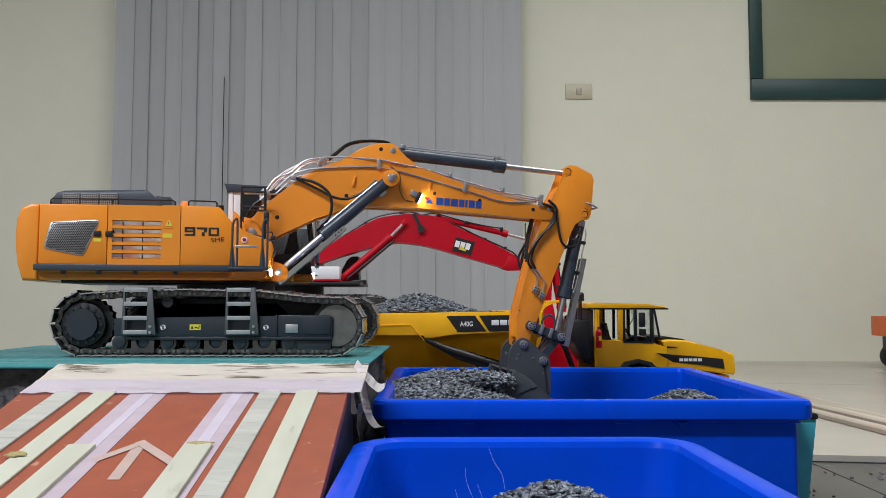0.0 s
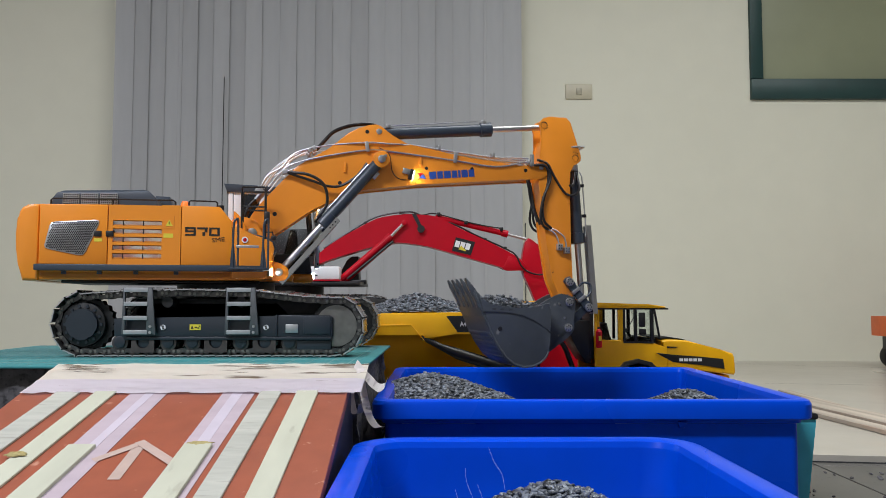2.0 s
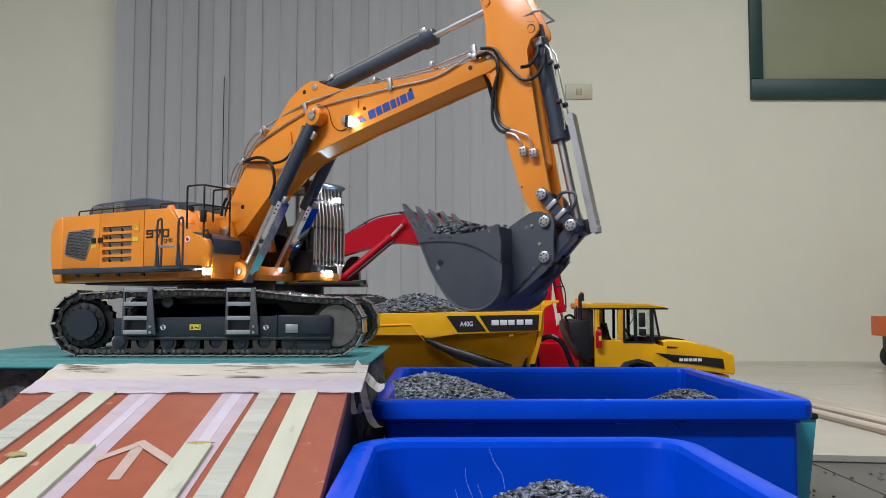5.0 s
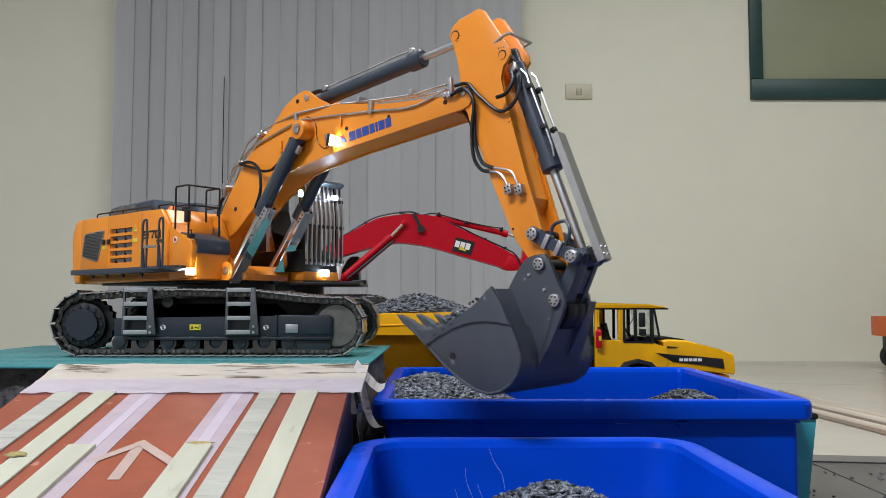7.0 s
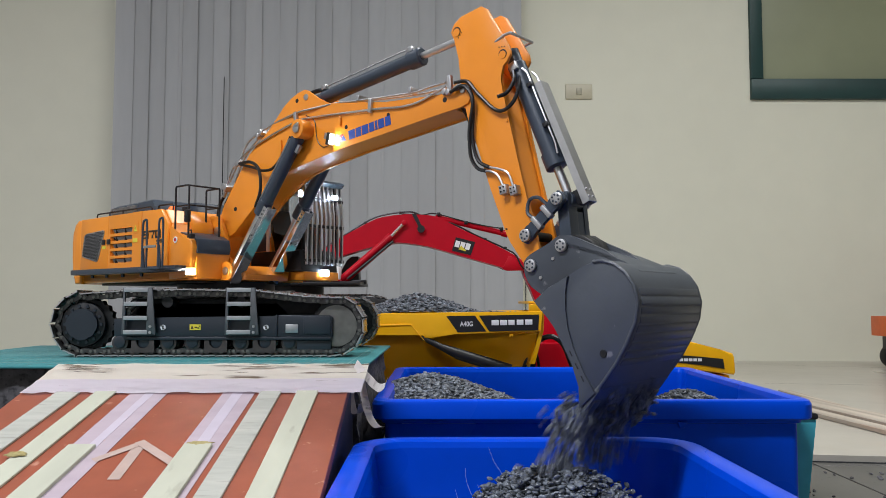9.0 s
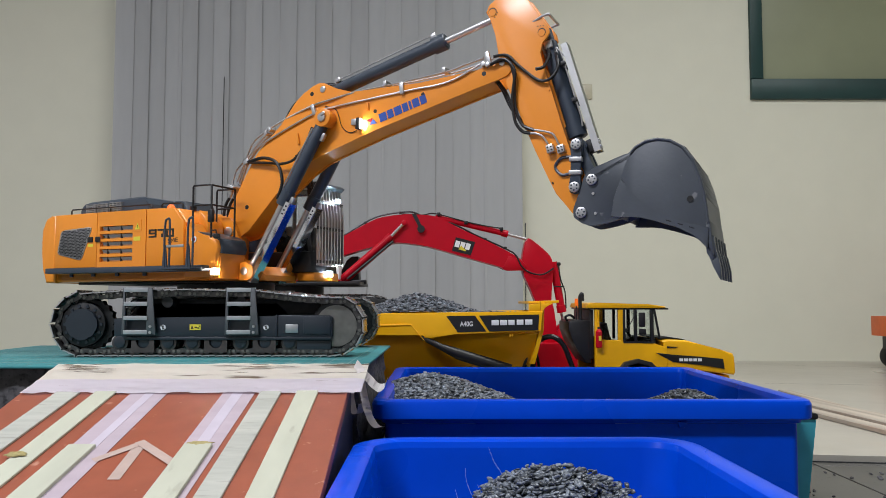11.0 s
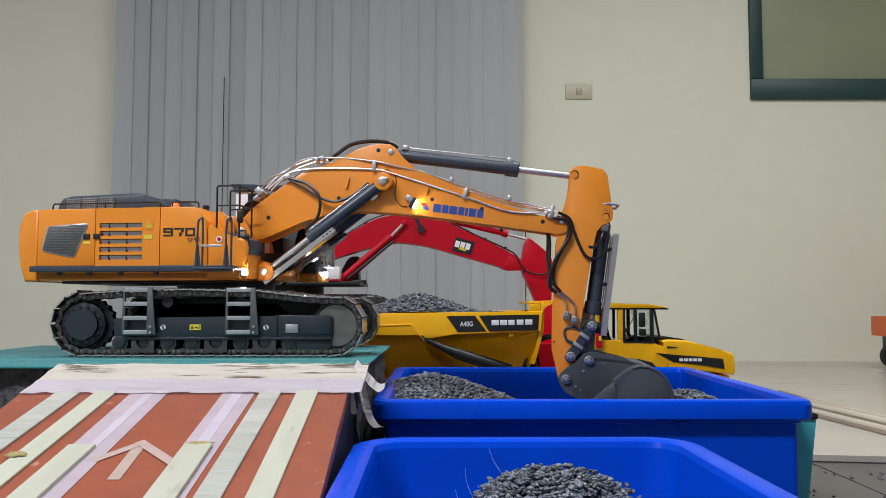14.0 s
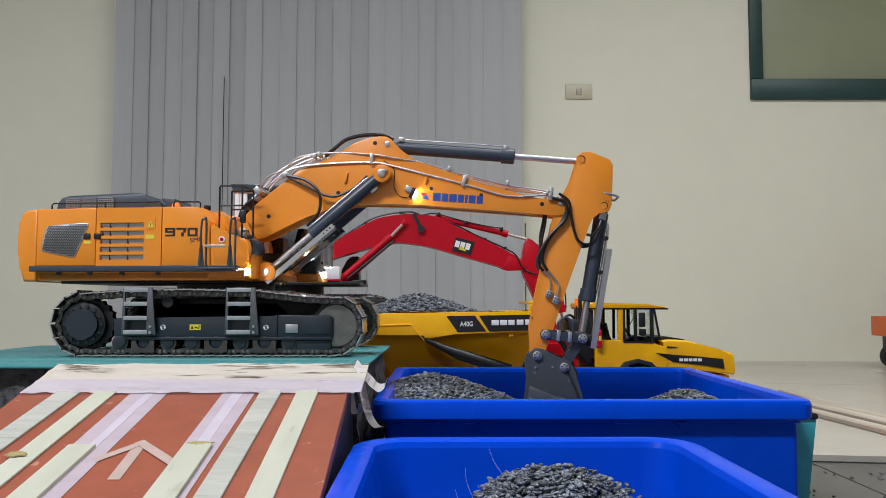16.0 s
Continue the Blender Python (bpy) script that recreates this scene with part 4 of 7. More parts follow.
hpart("seat", prism([(0.030, 0.150), (0.028, 0.215), (0.036, 0.217), (0.042, 0.178), (0.070, 0.175), (0.070, 0.150)], 0.055, 0.092, 0.003), BLACK, "", cb)
hpart("console", prism([(0.085, 0.150), (0.095, 0.190), (0.105, 0.190), (0.110, 0.150)], 0.055, 0.095, 0.002), BLACK, "", cb)
for k in range(9):
    yy = 0.038 + k * 0.0087
    hpart("guard_bar", prism([(0.1365, 0.128), (0.1410, 0.128), (0.1410, 0.200), (0.1350, 0.246), (0.1310, 0.246), (0.1365, 0.200)], yy - 0.0013, yy + 0.0013, 0.0004), ALU, "vertical guard bar", cb)
for zz, xx in ((0.134, 0.139), (0.185, 0.1392), (0.225, 0.1365)):
    hpart("guard_rail", box(xx - 0.0012, xx + 0.0012, 0.036, 0.111, zz - 0.0022, zz + 0.0022), BLACK, "", cb)
hpart("cab_step", box(0.10, 0.132, 0.040, 0.1085, 0.105, 0.118, 0.002), ORANGE, "", cb)


def lamp_box(x, y, z, s, led, parent=None, m=None):
    h = hpart("work_light", box(x - 0.006, x, y - s, y + s, z - s * 0.8, z + s * 0.8, 0.001), BLACK, "small black work light", parent)
    hpart("lens", box(x - 0.0030, x + 0.0008, y - s * 1.02, y + s * 0.85, z - s * 0.65, z + s * 0.65), led, "glowing white lens", h)
    return h


lamp_box(0.0680, -0.107, 0.1150, 0.0066, LEDW)
lamp_box(0.134, 0.080, 0.1165, 0.0066, LED)
lamp_box(0.140, 0.030, 0.2305, 0.0062, LED, cb)
lamp_box(0.142, 0.090, 0.2300, 0.0044, LED, cb)

# ---- boom ----
BW, AW = 0.0365, 0.0340
BO = [(-0.012, 0.004), (-0.004, 0.018), (0.0155, 0.0365), (0.0579, 0.0650), (0.0892, 0.0850), (0.1422, 0.1012), (0.1776, 0.1185), (0.1950, 0.1228), (0.2117, 0.1239), (0.2235, 0.1225), (0.2300, 0.1180), (0.2441, 0.0991), (0.2626, 0.0821),
      (0.3574, 0.0392), (0.4358, 0.0093), (0.4660, 0.0060), (0.4745, 0.0015), (0.4785, -0.0060), (0.4765, -0.0130), (0.4700, -0.0175), (0.4600, -0.0178), (0.4325, -0.0122), (0.266, 0.0165), (0.1873, 0.0262), (0.1653, 0.0275), (0.1355, 0.0250),
      (0.0941, 0.014), (0.0303, -0.0108), (0.010, -0.0135), (-0.006, -0.0090)]
BC = [(-0.006, 0.006), (0.0155, 0.0345), (0.0579, 0.0630), (0.0892, 0.0830), (0.1422, 0.0985), (0.175, 0.1000), (0.205, 0.0960), (0.235, 0.0880), (0.2626, 0.0801), (0.3574, 0.0375), (0.4358, 0.0075), (0.446, 0.004), (0.446, -0.0125),
      (0.4325, -0.0105), (0.266, 0.0182), (0.1873, 0.0278), (0.1653, 0.0292), (0.1355, 0.0266), (0.0941, 0.0155), (0.0303, -0.0092), (0.005, -0.008)]
boom = moving("boom", part("boom", prism(BC, -BW + 0.004, BW - 0.004), ORANGE, exc))
for s in (-1, 1):
    pl = part("side_plate", prism(BO, min(s * BW, s * (BW - 0.0038)), max(s * BW, s * (BW - 0.0038)), 0.0008), ORANGE, boom)
    for u, v, r in ((0.039, 0.021, 0.0032), (0.2059, 0.1143, 0.0030), (0.1456, 0.0458, 0.0030), (0.2833, 0.0390, 0.0027), (0.355, 0.0224, 0.0027), (0.4413, 0.0009, 0.0030)):
        part("hole", disc(u, v, r, s * BW - 0.0003, s * BW + 0.0003, 18), BLACK, pl)
    part("pin_cap", disc(*B_TOP, 0.0045, s * BW - 0.0012, s * BW + 0.0012, 18, 0.0005), ALU, pl, "grey pin end")
    part("pin_cap", disc(PU, 0, 0.0038, s * (BW + 0.0005) - 0.0012, s * (BW + 0.0005) + 0.0012, 14, 0.0005), STEEL, pl)
    boss = part("cylinder_boss", disc(*B_PIN, 0.0128, min(s * BW, s * 0.0560), max(s * BW, s * 0.0560), 28, 0.001), ORANGE, boom)
    part("pin_cap", disc(*B_PIN, 0.0060, min(s * 0.0555, s * 0.0585), max(s * 0.0555, s * 0.0585), 20, 0.0008), STEEL, boss, "steel pin end")
    part("pin_lug", box(B_PIN[0] + 0.001, B_PIN[0] + 0.0085, s * 0.0590 - 0.001, s * 0.0590 + 0.001, B_PIN[1] + 0.001, B_PIN[1] + 0.005, 0.0005), STEEL, boss)
    part("lifting_lug", prism([(0.1555, 0.0600), (0.1600, 0.0745), (0.1630, 0.0745), (0.1590, 0.0590)], min(s * BW, s * 0.0395), max(s * BW, s * 0.0395), 0.0006), ORANGE, boom)
    part("lifting_lug", prism([(0.2730, 0.0480), (0.2775, 0.0580), (0.2800, 0.0540), (0.2760, 0.0440)], min(s * BW, s * 0.0395), max(s * BW, s * 0.0395), 0.0006), ORANGE, boom)
    # rigid oil lines with clamps
    y1, y2 = s * 0.0345, s * 0.0385
    part("oil_pipe", tube(curve_path([(0.0271, y1, 0.0640), (0.0434, y1, 0.0810), (0.0655, y1, 0.0880), (0.0913, y1, 0.1050), (0.1386, y1, 0.1065), (0.2002, s * 0.0388, 0.0975), (0.2316, s * 0.0388, 0.0893), (0.2750, y1, 0.0778), (0.3113, y1, 0.0635), (0.3938, y1, 0.0335), (0.4234, y1, 0.0265), (0.4500, s * 0.0385, 0.0185)], 5), 0.0014, 8), STEEL, boom, "bright steel oil pipe")
    part("oil_pipe", tube(curve_path([(0.0395, y2, 0.0630), (0.0671, y2, 0.0835), (0.0895, y2, 0.0895), (0.1296, y2, 0.0905), (0.1973, y2, 0.0862), (0.2300, y2, 0.0775), (0.3325, y2, 0.0402), (0.3935, y2, 0.0172), (0.4480, y2, 0.0136)], 5), 0.0014, 8), STEEL, boom, "bright steel oil pipe")
    part("oil_pipe", tube(curve_path([(0.2635, s * 0.022, 0.0845), (0.3131, s * 0.022, 0.0650), (0.3973, s * 0.022, 0.0330), (0.4420, s * 0.024, 0.0200), (0.4600, s * 0.028, 0.0160)], 5), 0.0013, 8), STEEL, boom, "bright steel oil pipe")
    part("oil_pipe", tube(curve_path([(0.0330, s * 0.024, 0.0670), (0.0620, s * 0.024, 0.0920), (0.0980, s * 0.024, 0.1060), (0.1250, s * 0.024, 0.1090)], 5), 0.0014, 8), STEEL, boom, "bright steel oil pipe")
    part("oil_pipe", tube(curve_path([(0.0270, s * 0.012, 0.0680), (0.0550, s * 0.012, 0.0920), (0.0950, s * 0.012, 0.1080), (0.1200, s * 0.012, 0.1090)], 5), 0.0014, 8), STEEL, boom, "bright steel oil pipe")
    for u, v, ang, l in ((0.1999, 0.0915, -5, 0.0085), (0.3325, 0.0455, -20, 0.0085), (0.4555, 0.0145, -12, 0.0100)):
        cl = part("pipe_clamp", box(-0.0028, 0.0028, min(s * BW, s * 0.0412), max(s * BW, s * 0.0412), -l, l * 0.9, 0.0005), ALU, boom, "aluminium pipe clamp")
        cl.matrix_basis = pose(u, 0, v, 0, -ang, 0)
    for u, v, ang in ((0.3120, 0.0660, -20), (0.3950, 0.0360, -18), (0.1210, 0.1060, 15), (0.1130, 0.1040, 18)):
        cl = part("pipe_clamp", box(-0.0026, 0.0026, s * 0.029 - 0.008, s * 0.029 + 0.0075, -0.003, 0.0040, 0.0005), ALU, boom, "aluminium pipe clamp")
        cl.matrix_basis = pose(u, 0, v, 0, -ang, 0)
    fit_ = part("pipe_block", box(-0.0045, 0.0045, min(s * 0.004, s * 0.0405), max(s * 0.004, s * 0.0405), -0.0035, 0.0085, 0.0008), ALU, boom, "aluminium manifold block")
    fit_.matrix_basis = pose(0.0270, 0, 0.0585, 0, -38, 0)
    for yy in (0.009, 0.018, 0.027, 0.036):
        fb = bmesh.new()
        add_tube(fb, [(0.0235, s * yy, 0.0545), (0.0165, s * yy, 0.0490)], 0.0028, 8)
        part("fitting", fb, STEEL, boom)
        part("hose", tube(curve_path([(0.0170, s * yy, 0.0490), (0.0060, s * yy, 0.0420), (-0.0040, s * yy, 0.0280), (-0.0080, s * yy * 0.9, 0.0100)], 5), 0.0022, 8), HOSE, boom, "black hydraulic hose")
    part("elbow_block", box(0.0640, 0.0740, min(s * BW, s * 0.0440), max(s * BW, s * 0.0440), 0.0760, 0.0830, 0.001), ALU, boom)
    part("hose", tube(curve_path([(0.0719, s * 0.042, 0.0779), (0.1009, s * 0.046, 0.0674), (0.1199, s * 0.050, 0.0469), (0.1178, s * 0.052, 0.0179), (0.0990, s * 0.050, 0.0000)], 6), 0.0023, 8), HOSE, boom, "black hydraulic hose")
    part("hose", tube(curve_path([(0.0740, s * 0.042, 0.0758), (0.1067, s * 0.044, 0.0560), (0.1233, s * 0.046, 0.0449), (0.1445, s * 0.046, 0.0399), (0.1714, s * 0.048, 0.0486), (0.1921, s * 0.048, 0.0649)], 6), 0.0020, 8), HOSE, boom, "black hydraulic hose")
    part("wire", tube(curve_path([(0.2177, s * 0.0372, 0.0866), (0.2310, s * 0.0372, 0.0723), (0.2290, s * 0.0372, 0.0465), (0.2360, s * 0.0372, 0.0326), (0.2474, s * 0.0380, 0.0290)], 6), 0.0006, 6), HOSE, boom)
    # boom work light
    bl = part("work_light", box(0.2530, 0.2590, min(s * 0.0372, s * 0.0460), max(s * 0.0372, s * 0.0460), 0.0260, 0.0420, 0.0008), BLACK, boom, "small black work light")
    bl.matrix_basis = Matrix.Translation((0.256, 0, 0.034)) @ pose(0, 0, 0, 0, 30, 0) @ Matrix.Translation((-0.256, 0, -0.034))
    part("lens", box(0.2591, 0.2598, min(s * 0.0380, s * 0.0455), max(s * 0.0380, s * 0.0455), 0.0275, 0.0405), LEDB, bl, "glowing lens")
    part("bracket", box(0.2420, 0.2530, min(s * 0.0372, s * 0.0400), max(s * 0.0372, s * 0.0400), 0.0330, 0.0415, 0.0006), ALU, bl)
for k, (u, w) in enumerate(((0.2790, 0.0105), (0.2910, 0.0085), (0.3010, 0.0105), (0.3130, 0.0080), (0.3225, 0.0035), (0.3275, 0.0095), (0.3385, 0.0085))):
    ln = part("badge_block", box(0, w * 1.06, -BW - 0.0005, -BW + 0.0002, 0, 0.0116), TXT_BLUE, boom, "dark blue badge block")
    ln.matrix_basis = pose(0.2840 + (u - 0.279) * 1.06, 0, 0.0210 - (u - 0.279) * 0.1717, 0, 9.2, 0)
part("badge_wedge", prism([(0.2660, 0.0345), (0.2760, 0.0330), (0.2710, 0.0280)], -BW - 0.0005, -BW + 0.0002), RED, boom, "red badge wedge")
part("badge_wedge", prism([(0.2670, 0.0265), (0.2760, 0.0310), (0.2790, 0.0225)], -BW - 0.0005, -BW + 0.0002), TXT_BLUE, boom, "dark blue badge wedge")
part("hose", tube(curve_path([(0.1250, -0.010, 0.1075), (0.1400, -0.010, 0.1180), (0.1600, -0.008, 0.1305), (0.1900, -0.006, 0.1345), (0.2180, -0.004, 0.1310), (0.2300, -0.003, 0.1235)], 6), 0.0030, 10), HOSE, boom, "thick black hose over the boom")

# ---- cylinders ----
for s in (-1, 1):
    y = s * 0.0465
    bt = moving("boom_tube", part("boom_cylinder_tube", tube([(-0.008, y, 0), (0.008, y, 0), (0.010, y, 0), (0.114, y, 0), (0.1145, y, 0), (0.136, y, 0), (0.137, y, 0)], [0.0078, 0.0078, 0.0088, 0.0088, 0.0098, 0.0098, 0.0082], 24), GREYP, exc))
    part("port", box(0.018, 0.030, y - 0.003, y + 0.003, 0.0075, 0.0130, 0.001), ALU, bt)
    part("port", box(0.118, 0.130, y - 0.003, y + 0.003, 0.0085, 0.0150, 0.001), ALU, bt)
    part("pilot_line", tube([(0.02, y + s * 0.004, -0.0095), (0.125, y + s * 0.004, -0.0095)], 0.0012, 8), STEEL, bt)
    br_ = moving("boom_rod", part("boom_cylinder_rod", tube([(0.0, y, 0), (0.150, y, 0)], 0.0050, 18), STEEL, exc, "polished steel rod"))
    part("rod_eye", disc(0, 0, 0.0085, y - 0.006, y + 0.006, 20, 0.001), GREYP, br_)
    ch = bmesh.new()
    add_box(ch, -0.010, 0.118, y - 0.0085, y + 0.0085, -0.0165, -0.0155, 0.0003, None, 1)
    add_box(ch, -0.010, 0.118, y - 0.0085, y - 0.0075, -0.0155, -0.0085)
    add_box(ch, -0.010, 0.118, y + 0.0075, y + 0.0085, -0.0155, -0.0085)
    part("rod_guard", ch, MIRROR, br_, "polished steel rod guard", smooth=0)
    for k in range(3):
        part("bolt", disc(0.100 + k * 0.006, -0.012, 0.0012, y - 0.0092, y - 0.0084, 8), BLACK, br_)
at_ = moving("arm_tube", part("arm_cylinder_tube", tube([(-0.008, 0, 0), (0.010, 0, 0), (0.012, 0, 0), (0.168, 0, 0), (0.1685, 0, 0), (0.1865, 0, 0), (0.188, 0, 0)], [0.0080, 0.0080, 0.0095, 0.0095, 0.0116, 0.0116, 0.0095], 24), GREYP, exc))
part("oil_pipe", tube([(0.020, -0.005, 0.0120), (0.070, -0.005, 0.0125), (0.155, -0.005, 0.0135), (0.174, -0.005, 0.0130)], 0.0010, 8), STEEL, at_)
for u in (0.018, 0.174):
    part("port", box(u - 0.004, u + 0.004, -0.008, -0.001, 0.0085, 0.0150, 0.0008), ALU, at_)
moving("arm_rod", part("arm_cylinder_rod", tube([(0.0, 0, 0), (0.15, 0, 0)], 0.0045, 18), STEEL, exc, "polished steel rod"))
bt = moving("bucket_tube", part("bucket_cylinder_tube", tube([(-0.008, 0, 0), (0.008, 0, 0), (0.010, 0, 0), (0.122, 0, 0), (0.1225, 0, 0), (0.139, 0, 0), (0.140, 0, 0)], [0.0085, 0.0085, 0.0104, 0.0104, 0.0122, 0.0122, 0.010], 24), GREYP, exc))
for yy in (-0.010, 0.010):
    part("oil_pipe", tube([(0.022, yy, 0.0095), (0.030, yy, 0.0130), (0.118, yy, 0.0130), (0.130, yy, 0.0110)], 0.0011, 8), STEEL, bt)
    for u in (0.045, 0.095):
        part("pipe_clamp", box(u - 0.0025, u + 0.0025, yy - 0.003, yy + 0.003, 0.0080, 0.0145, 0.0005), BLACK, bt)
part("port", box(0.010, 0.020, -0.0135, -0.0080, -0.004, 0.006, 0.001), ALU, bt)
part("hose", tube(curve_path([(0.020, -0.0125, 0.000), (0.032, -0.016, -0.002), (0.045, -0.026, -0.010), (0.047, -0.034, -0.018)], 5), 0.0022, 8), HOSE, bt, "black hydraulic hose")
bk_ = moving("bucket_rod", part("bucket_cylinder_rod", tube([(0.0, 0, 0), (0.13, 0, 0)], 0.0050, 18), STEEL, exc, "polished steel rod"))
part("rod_eye", disc(0, 0, 0.0095, -0.012, 0.012, 22, 0.001), GREYP, bk_)
gd = bmesh.new()
add_box(gd, -0.012, 0.134, -0.008, 0.008, -0.0232, -0.0220)
add_box(gd, -0.012, 0.134, -0.008, -0.007, -0.0220, -0.0150)
add_box(gd, -0.012, 0.134, 0.007, 0.008, -0.0220, -0.0150)
part("rod_guard", gd, STEEL, bk_, "long aluminium rod guard", smooth=0)
part("guard_mount", box(-0.010, 0.006, -0.0068, 0.0068, -0.0220, -0.008, 0.001), BLACK, bk_)
for k in range(2):
    for yy in (-0.0045, 0.0045):
        bb = bmesh.new()
        add_tube(bb, [(-0.006 + k * 0.008, yy, -0.0232), (-0.006 + k * 0.008, yy, -0.0245)], 0.0013, 8)
        part("bolt", bb, STEEL, bk_)

# ---- arm ----
AO = [(-0.0726, 0.0120), (-0.0790, 0.0205), (-0.0803, 0.0320), (-0.0735, 0.0600), (-0.0656, 0.0655), (-0.0086, 0.0722), (0.0000, 0.0700), (0.0048, 0.0620), (0.0050, 0.0560), (0.0150, 0.0475), (0.0312, 0.0440), (0.1202, 0.0270),
      (0.196, 0.0145), (0.2187, 0.0100), (0.2275, 0.0040), (0.2285, -0.0040), (0.2230, -0.0095), (0.2130, -0.0115), (0.1847, -0.0175), (0.1750, -0.0178), (0.1207, -0.0155), (0.0686, -0.0112), (0.0297, -0.0088), (-0.0137, 0.0006), (-0.0382, 0.0095), (-0.0613, 0.0125)]
AC = [(-0.045, 0.0150), (-0.030, 0.0300), (0.0, 0.0380), (0.0312, 0.0405), (0.1202, 0.0240), (0.150, 0.0185), (0.160, 0.0080), (0.196, 0.0030), (0.212, 0.002), (0.212, -0.009), (0.1847, -0.0155), (0.1207, -0.0138), (0.0686, -0.0095), (0.0297, -0.0072), (-0.0137, 0.0025), (-0.0382, 0.0115)]
arm = moving("arm", part("arm", prism(AC, -AW + 0.004, AW - 0.004), ORANGE, exc))
for s in (-1, 1):
    pl = part("side_plate", prism(AO, min(s * AW, s * (AW - 0.0042)), max(s * AW, s * (AW - 0.0042)), 0.0008), ORANGE, arm)
    for (u, v), r in ((A_TOP, 0.0056), (A_CYL, 0.0052)):
        # dark disc below an offset pin end: a painted crescent of recess shadow
        part("pin_hole", disc(u, v, r, s * (AW + 0.0002) - 0.0004, s * (AW + 0.0002) + 0.0004, 24), IRON, pl)
        part("pin_end", disc(u + 0.0008, v - 0.0005, r * 0.86, s * (AW + 0.0005) - 0.0004, s * (AW + 0.0005) + 0.0004, 20), ORANGE, pl)
        for du, dv in ((0.0065, 0.0030), (0.0080, -0.0010), (0.0050, 0.0065)):
            part("rivet", disc(u + du * (1 if u < -0.03 else -1.2), v + dv * 0.8, 0.0007, s * (AW + 0.0002) - 0.0003, s * (AW + 0.0002) + 0.0003, 8), BLACK, pl)
    part("bolt", disc(0.0635, 0.0350, 0.0018, s * AW - 0.001, s * AW + 0.001, 10), ORANGE, pl)
    part("rivet", disc(0.170, -0.0150, 0.0011, s * AW - 0.001, s * AW + 0.001, 8), IRON, pl)
    for u, v in ((0.1322, 0.0030), (0.1395, 0.0143)):
        vb = part("valve_block", box(-0.0052, 0.0052, min(s * AW, s * 0.0430), max(s * AW, s * 0.0430), -0.0046, 0.0046, 0.0008), ALU, arm, "aluminium valve block")
        vb.matrix_basis = pose(u, 0, v, 0, 12, 0)
        for du in (-0.0022, 0.0022):
            for dv in (-0.0021, 0.0021):
                part("bolt", disc(du, dv, 0.0010, s * 0.0432 - 0.0006, s * 0.0432 + 0.0006, 8), IRON, vb)
    yh = s * 0.0385
    part("hose", tube(curve_path([(-0.0132, yh, -0.0051), (-0.0037, yh, 0.0106), (0.0163, yh, 0.0169), (0.0464, yh, 0.0294), (0.0539, yh, 0.0432), (0.0452, s * 0.034, 0.0576), (0.0160, s * 0.018, 0.0646)], 6), 0.0021, 8), HOSE, arm, "black hydraulic hose")
    for pts in ([(-0.0056, yh, -0.0087), (0.0013, yh, 0.0080), (0.0242, yh, 0.0060), (0.0593, yh, -0.0105), (0.0853, yh, -0.0138), (0.1000, yh, -0.0040)],
                [(-0.0049, s * 0.0415, -0.0134), (-0.0009, s * 0.0415, 0.0051), (0.0206, s * 0.0415, 0.0100), (0.0491, s * 0.0415, -0.0083), (0.0767, s * 0.0415, -0.0190), (0.0930, s * 0.040, -0.0176), (0.1010, yh, -0.0100)]):
        part("hose", tube(curve_path(pts, 6), 0.0021, 8), HOSE, arm, "black hydraulic hose")
    part("oil_pipe", tube(curve_path([(0.0995, yh, -0.0042), (0.1080, yh, 0.0060), (0.1160, yh, 0.0135), (0.1230, yh, 0.0150), (0.1340, yh, 0.0145)], 5), 0.0014, 8), STEEL, arm)
    part("oil_pipe", tube(curve_path([(0.1005, yh, -0.0105), (0.1060, yh, -0.0030), (0.1140, yh, 0.0020), (0.1270, yh, 0.0032)], 5), 0.0014, 8), STEEL, arm)
    part("handle_end", tube([(-0.0250, s * (AW - 0.002), 0.0560), (-0.0235, s * (AW + 0.001), 0.0720), (-0.0215, s * AW, 0.0800)], 0.0017, 8), ALU, arm)
    for u, v in ((-0.0115, -0.0215), (-0.0080, -0.0170)):
        part("fitting", box(u - 0.003, u + 0.003, min(s * AW, s * 0.042), max(s * AW, s * 0.042), v - 0.003, v + 0.003, 0.0008), ALU, arm)
part("handle", tube([(-0.0215, -AW, 0.0800), (-0.0215, AW, 0.0800)], 0.0017, 8), ALU, arm, "bright metal grab handle")
part("hose", tube(curve_path([(-0.004, -0.012, -0.024), (0.020, -0.014, -0.020), (0.050, -0.014, -0.021), (0.085, -0.012, -0.016)], 5), 0.0022, 8), HOSE, arm, "black hydraulic hose")
part("hose", tube(curve_path([(-0.002, 0.008, -0.022), (0.025, 0.010, -0.0175), (0.060, 0.010, -0.0185), (0.090, 0.010, -0.014)], 5), 0.0022, 8), HOSE, arm, "black hydraulic hose")


def pin_caps(ob, u, v, y):
    for s in (-1, 1):
        c = part("pin_cap", disc(u, v, 0.0066, min(s * y, s * (y + 0.004)), max(s * y, s * (y + 0.004)), 26, 0.0008), STEEL, ob, "bolted steel pin cap")
        fb = bmesh.new()
        for k in range(6):
            a = k * math.tau / 6
            add_prism(fb, [(u + 0.0039 * math.cos(a) + 0.0012 * math.cos(b * math.tau / 6), v + 0.0039 * math.sin(a) + 0.0012 * math.sin(b * math.tau / 6)) for b in range(6)],
                      min(s * (y + 0.0036), s * (y + 0.0045)), max(s * (y + 0.0036), s * (y + 0.0045)))
        part("cap_bolts", fb, GREYP, c, smooth=0)


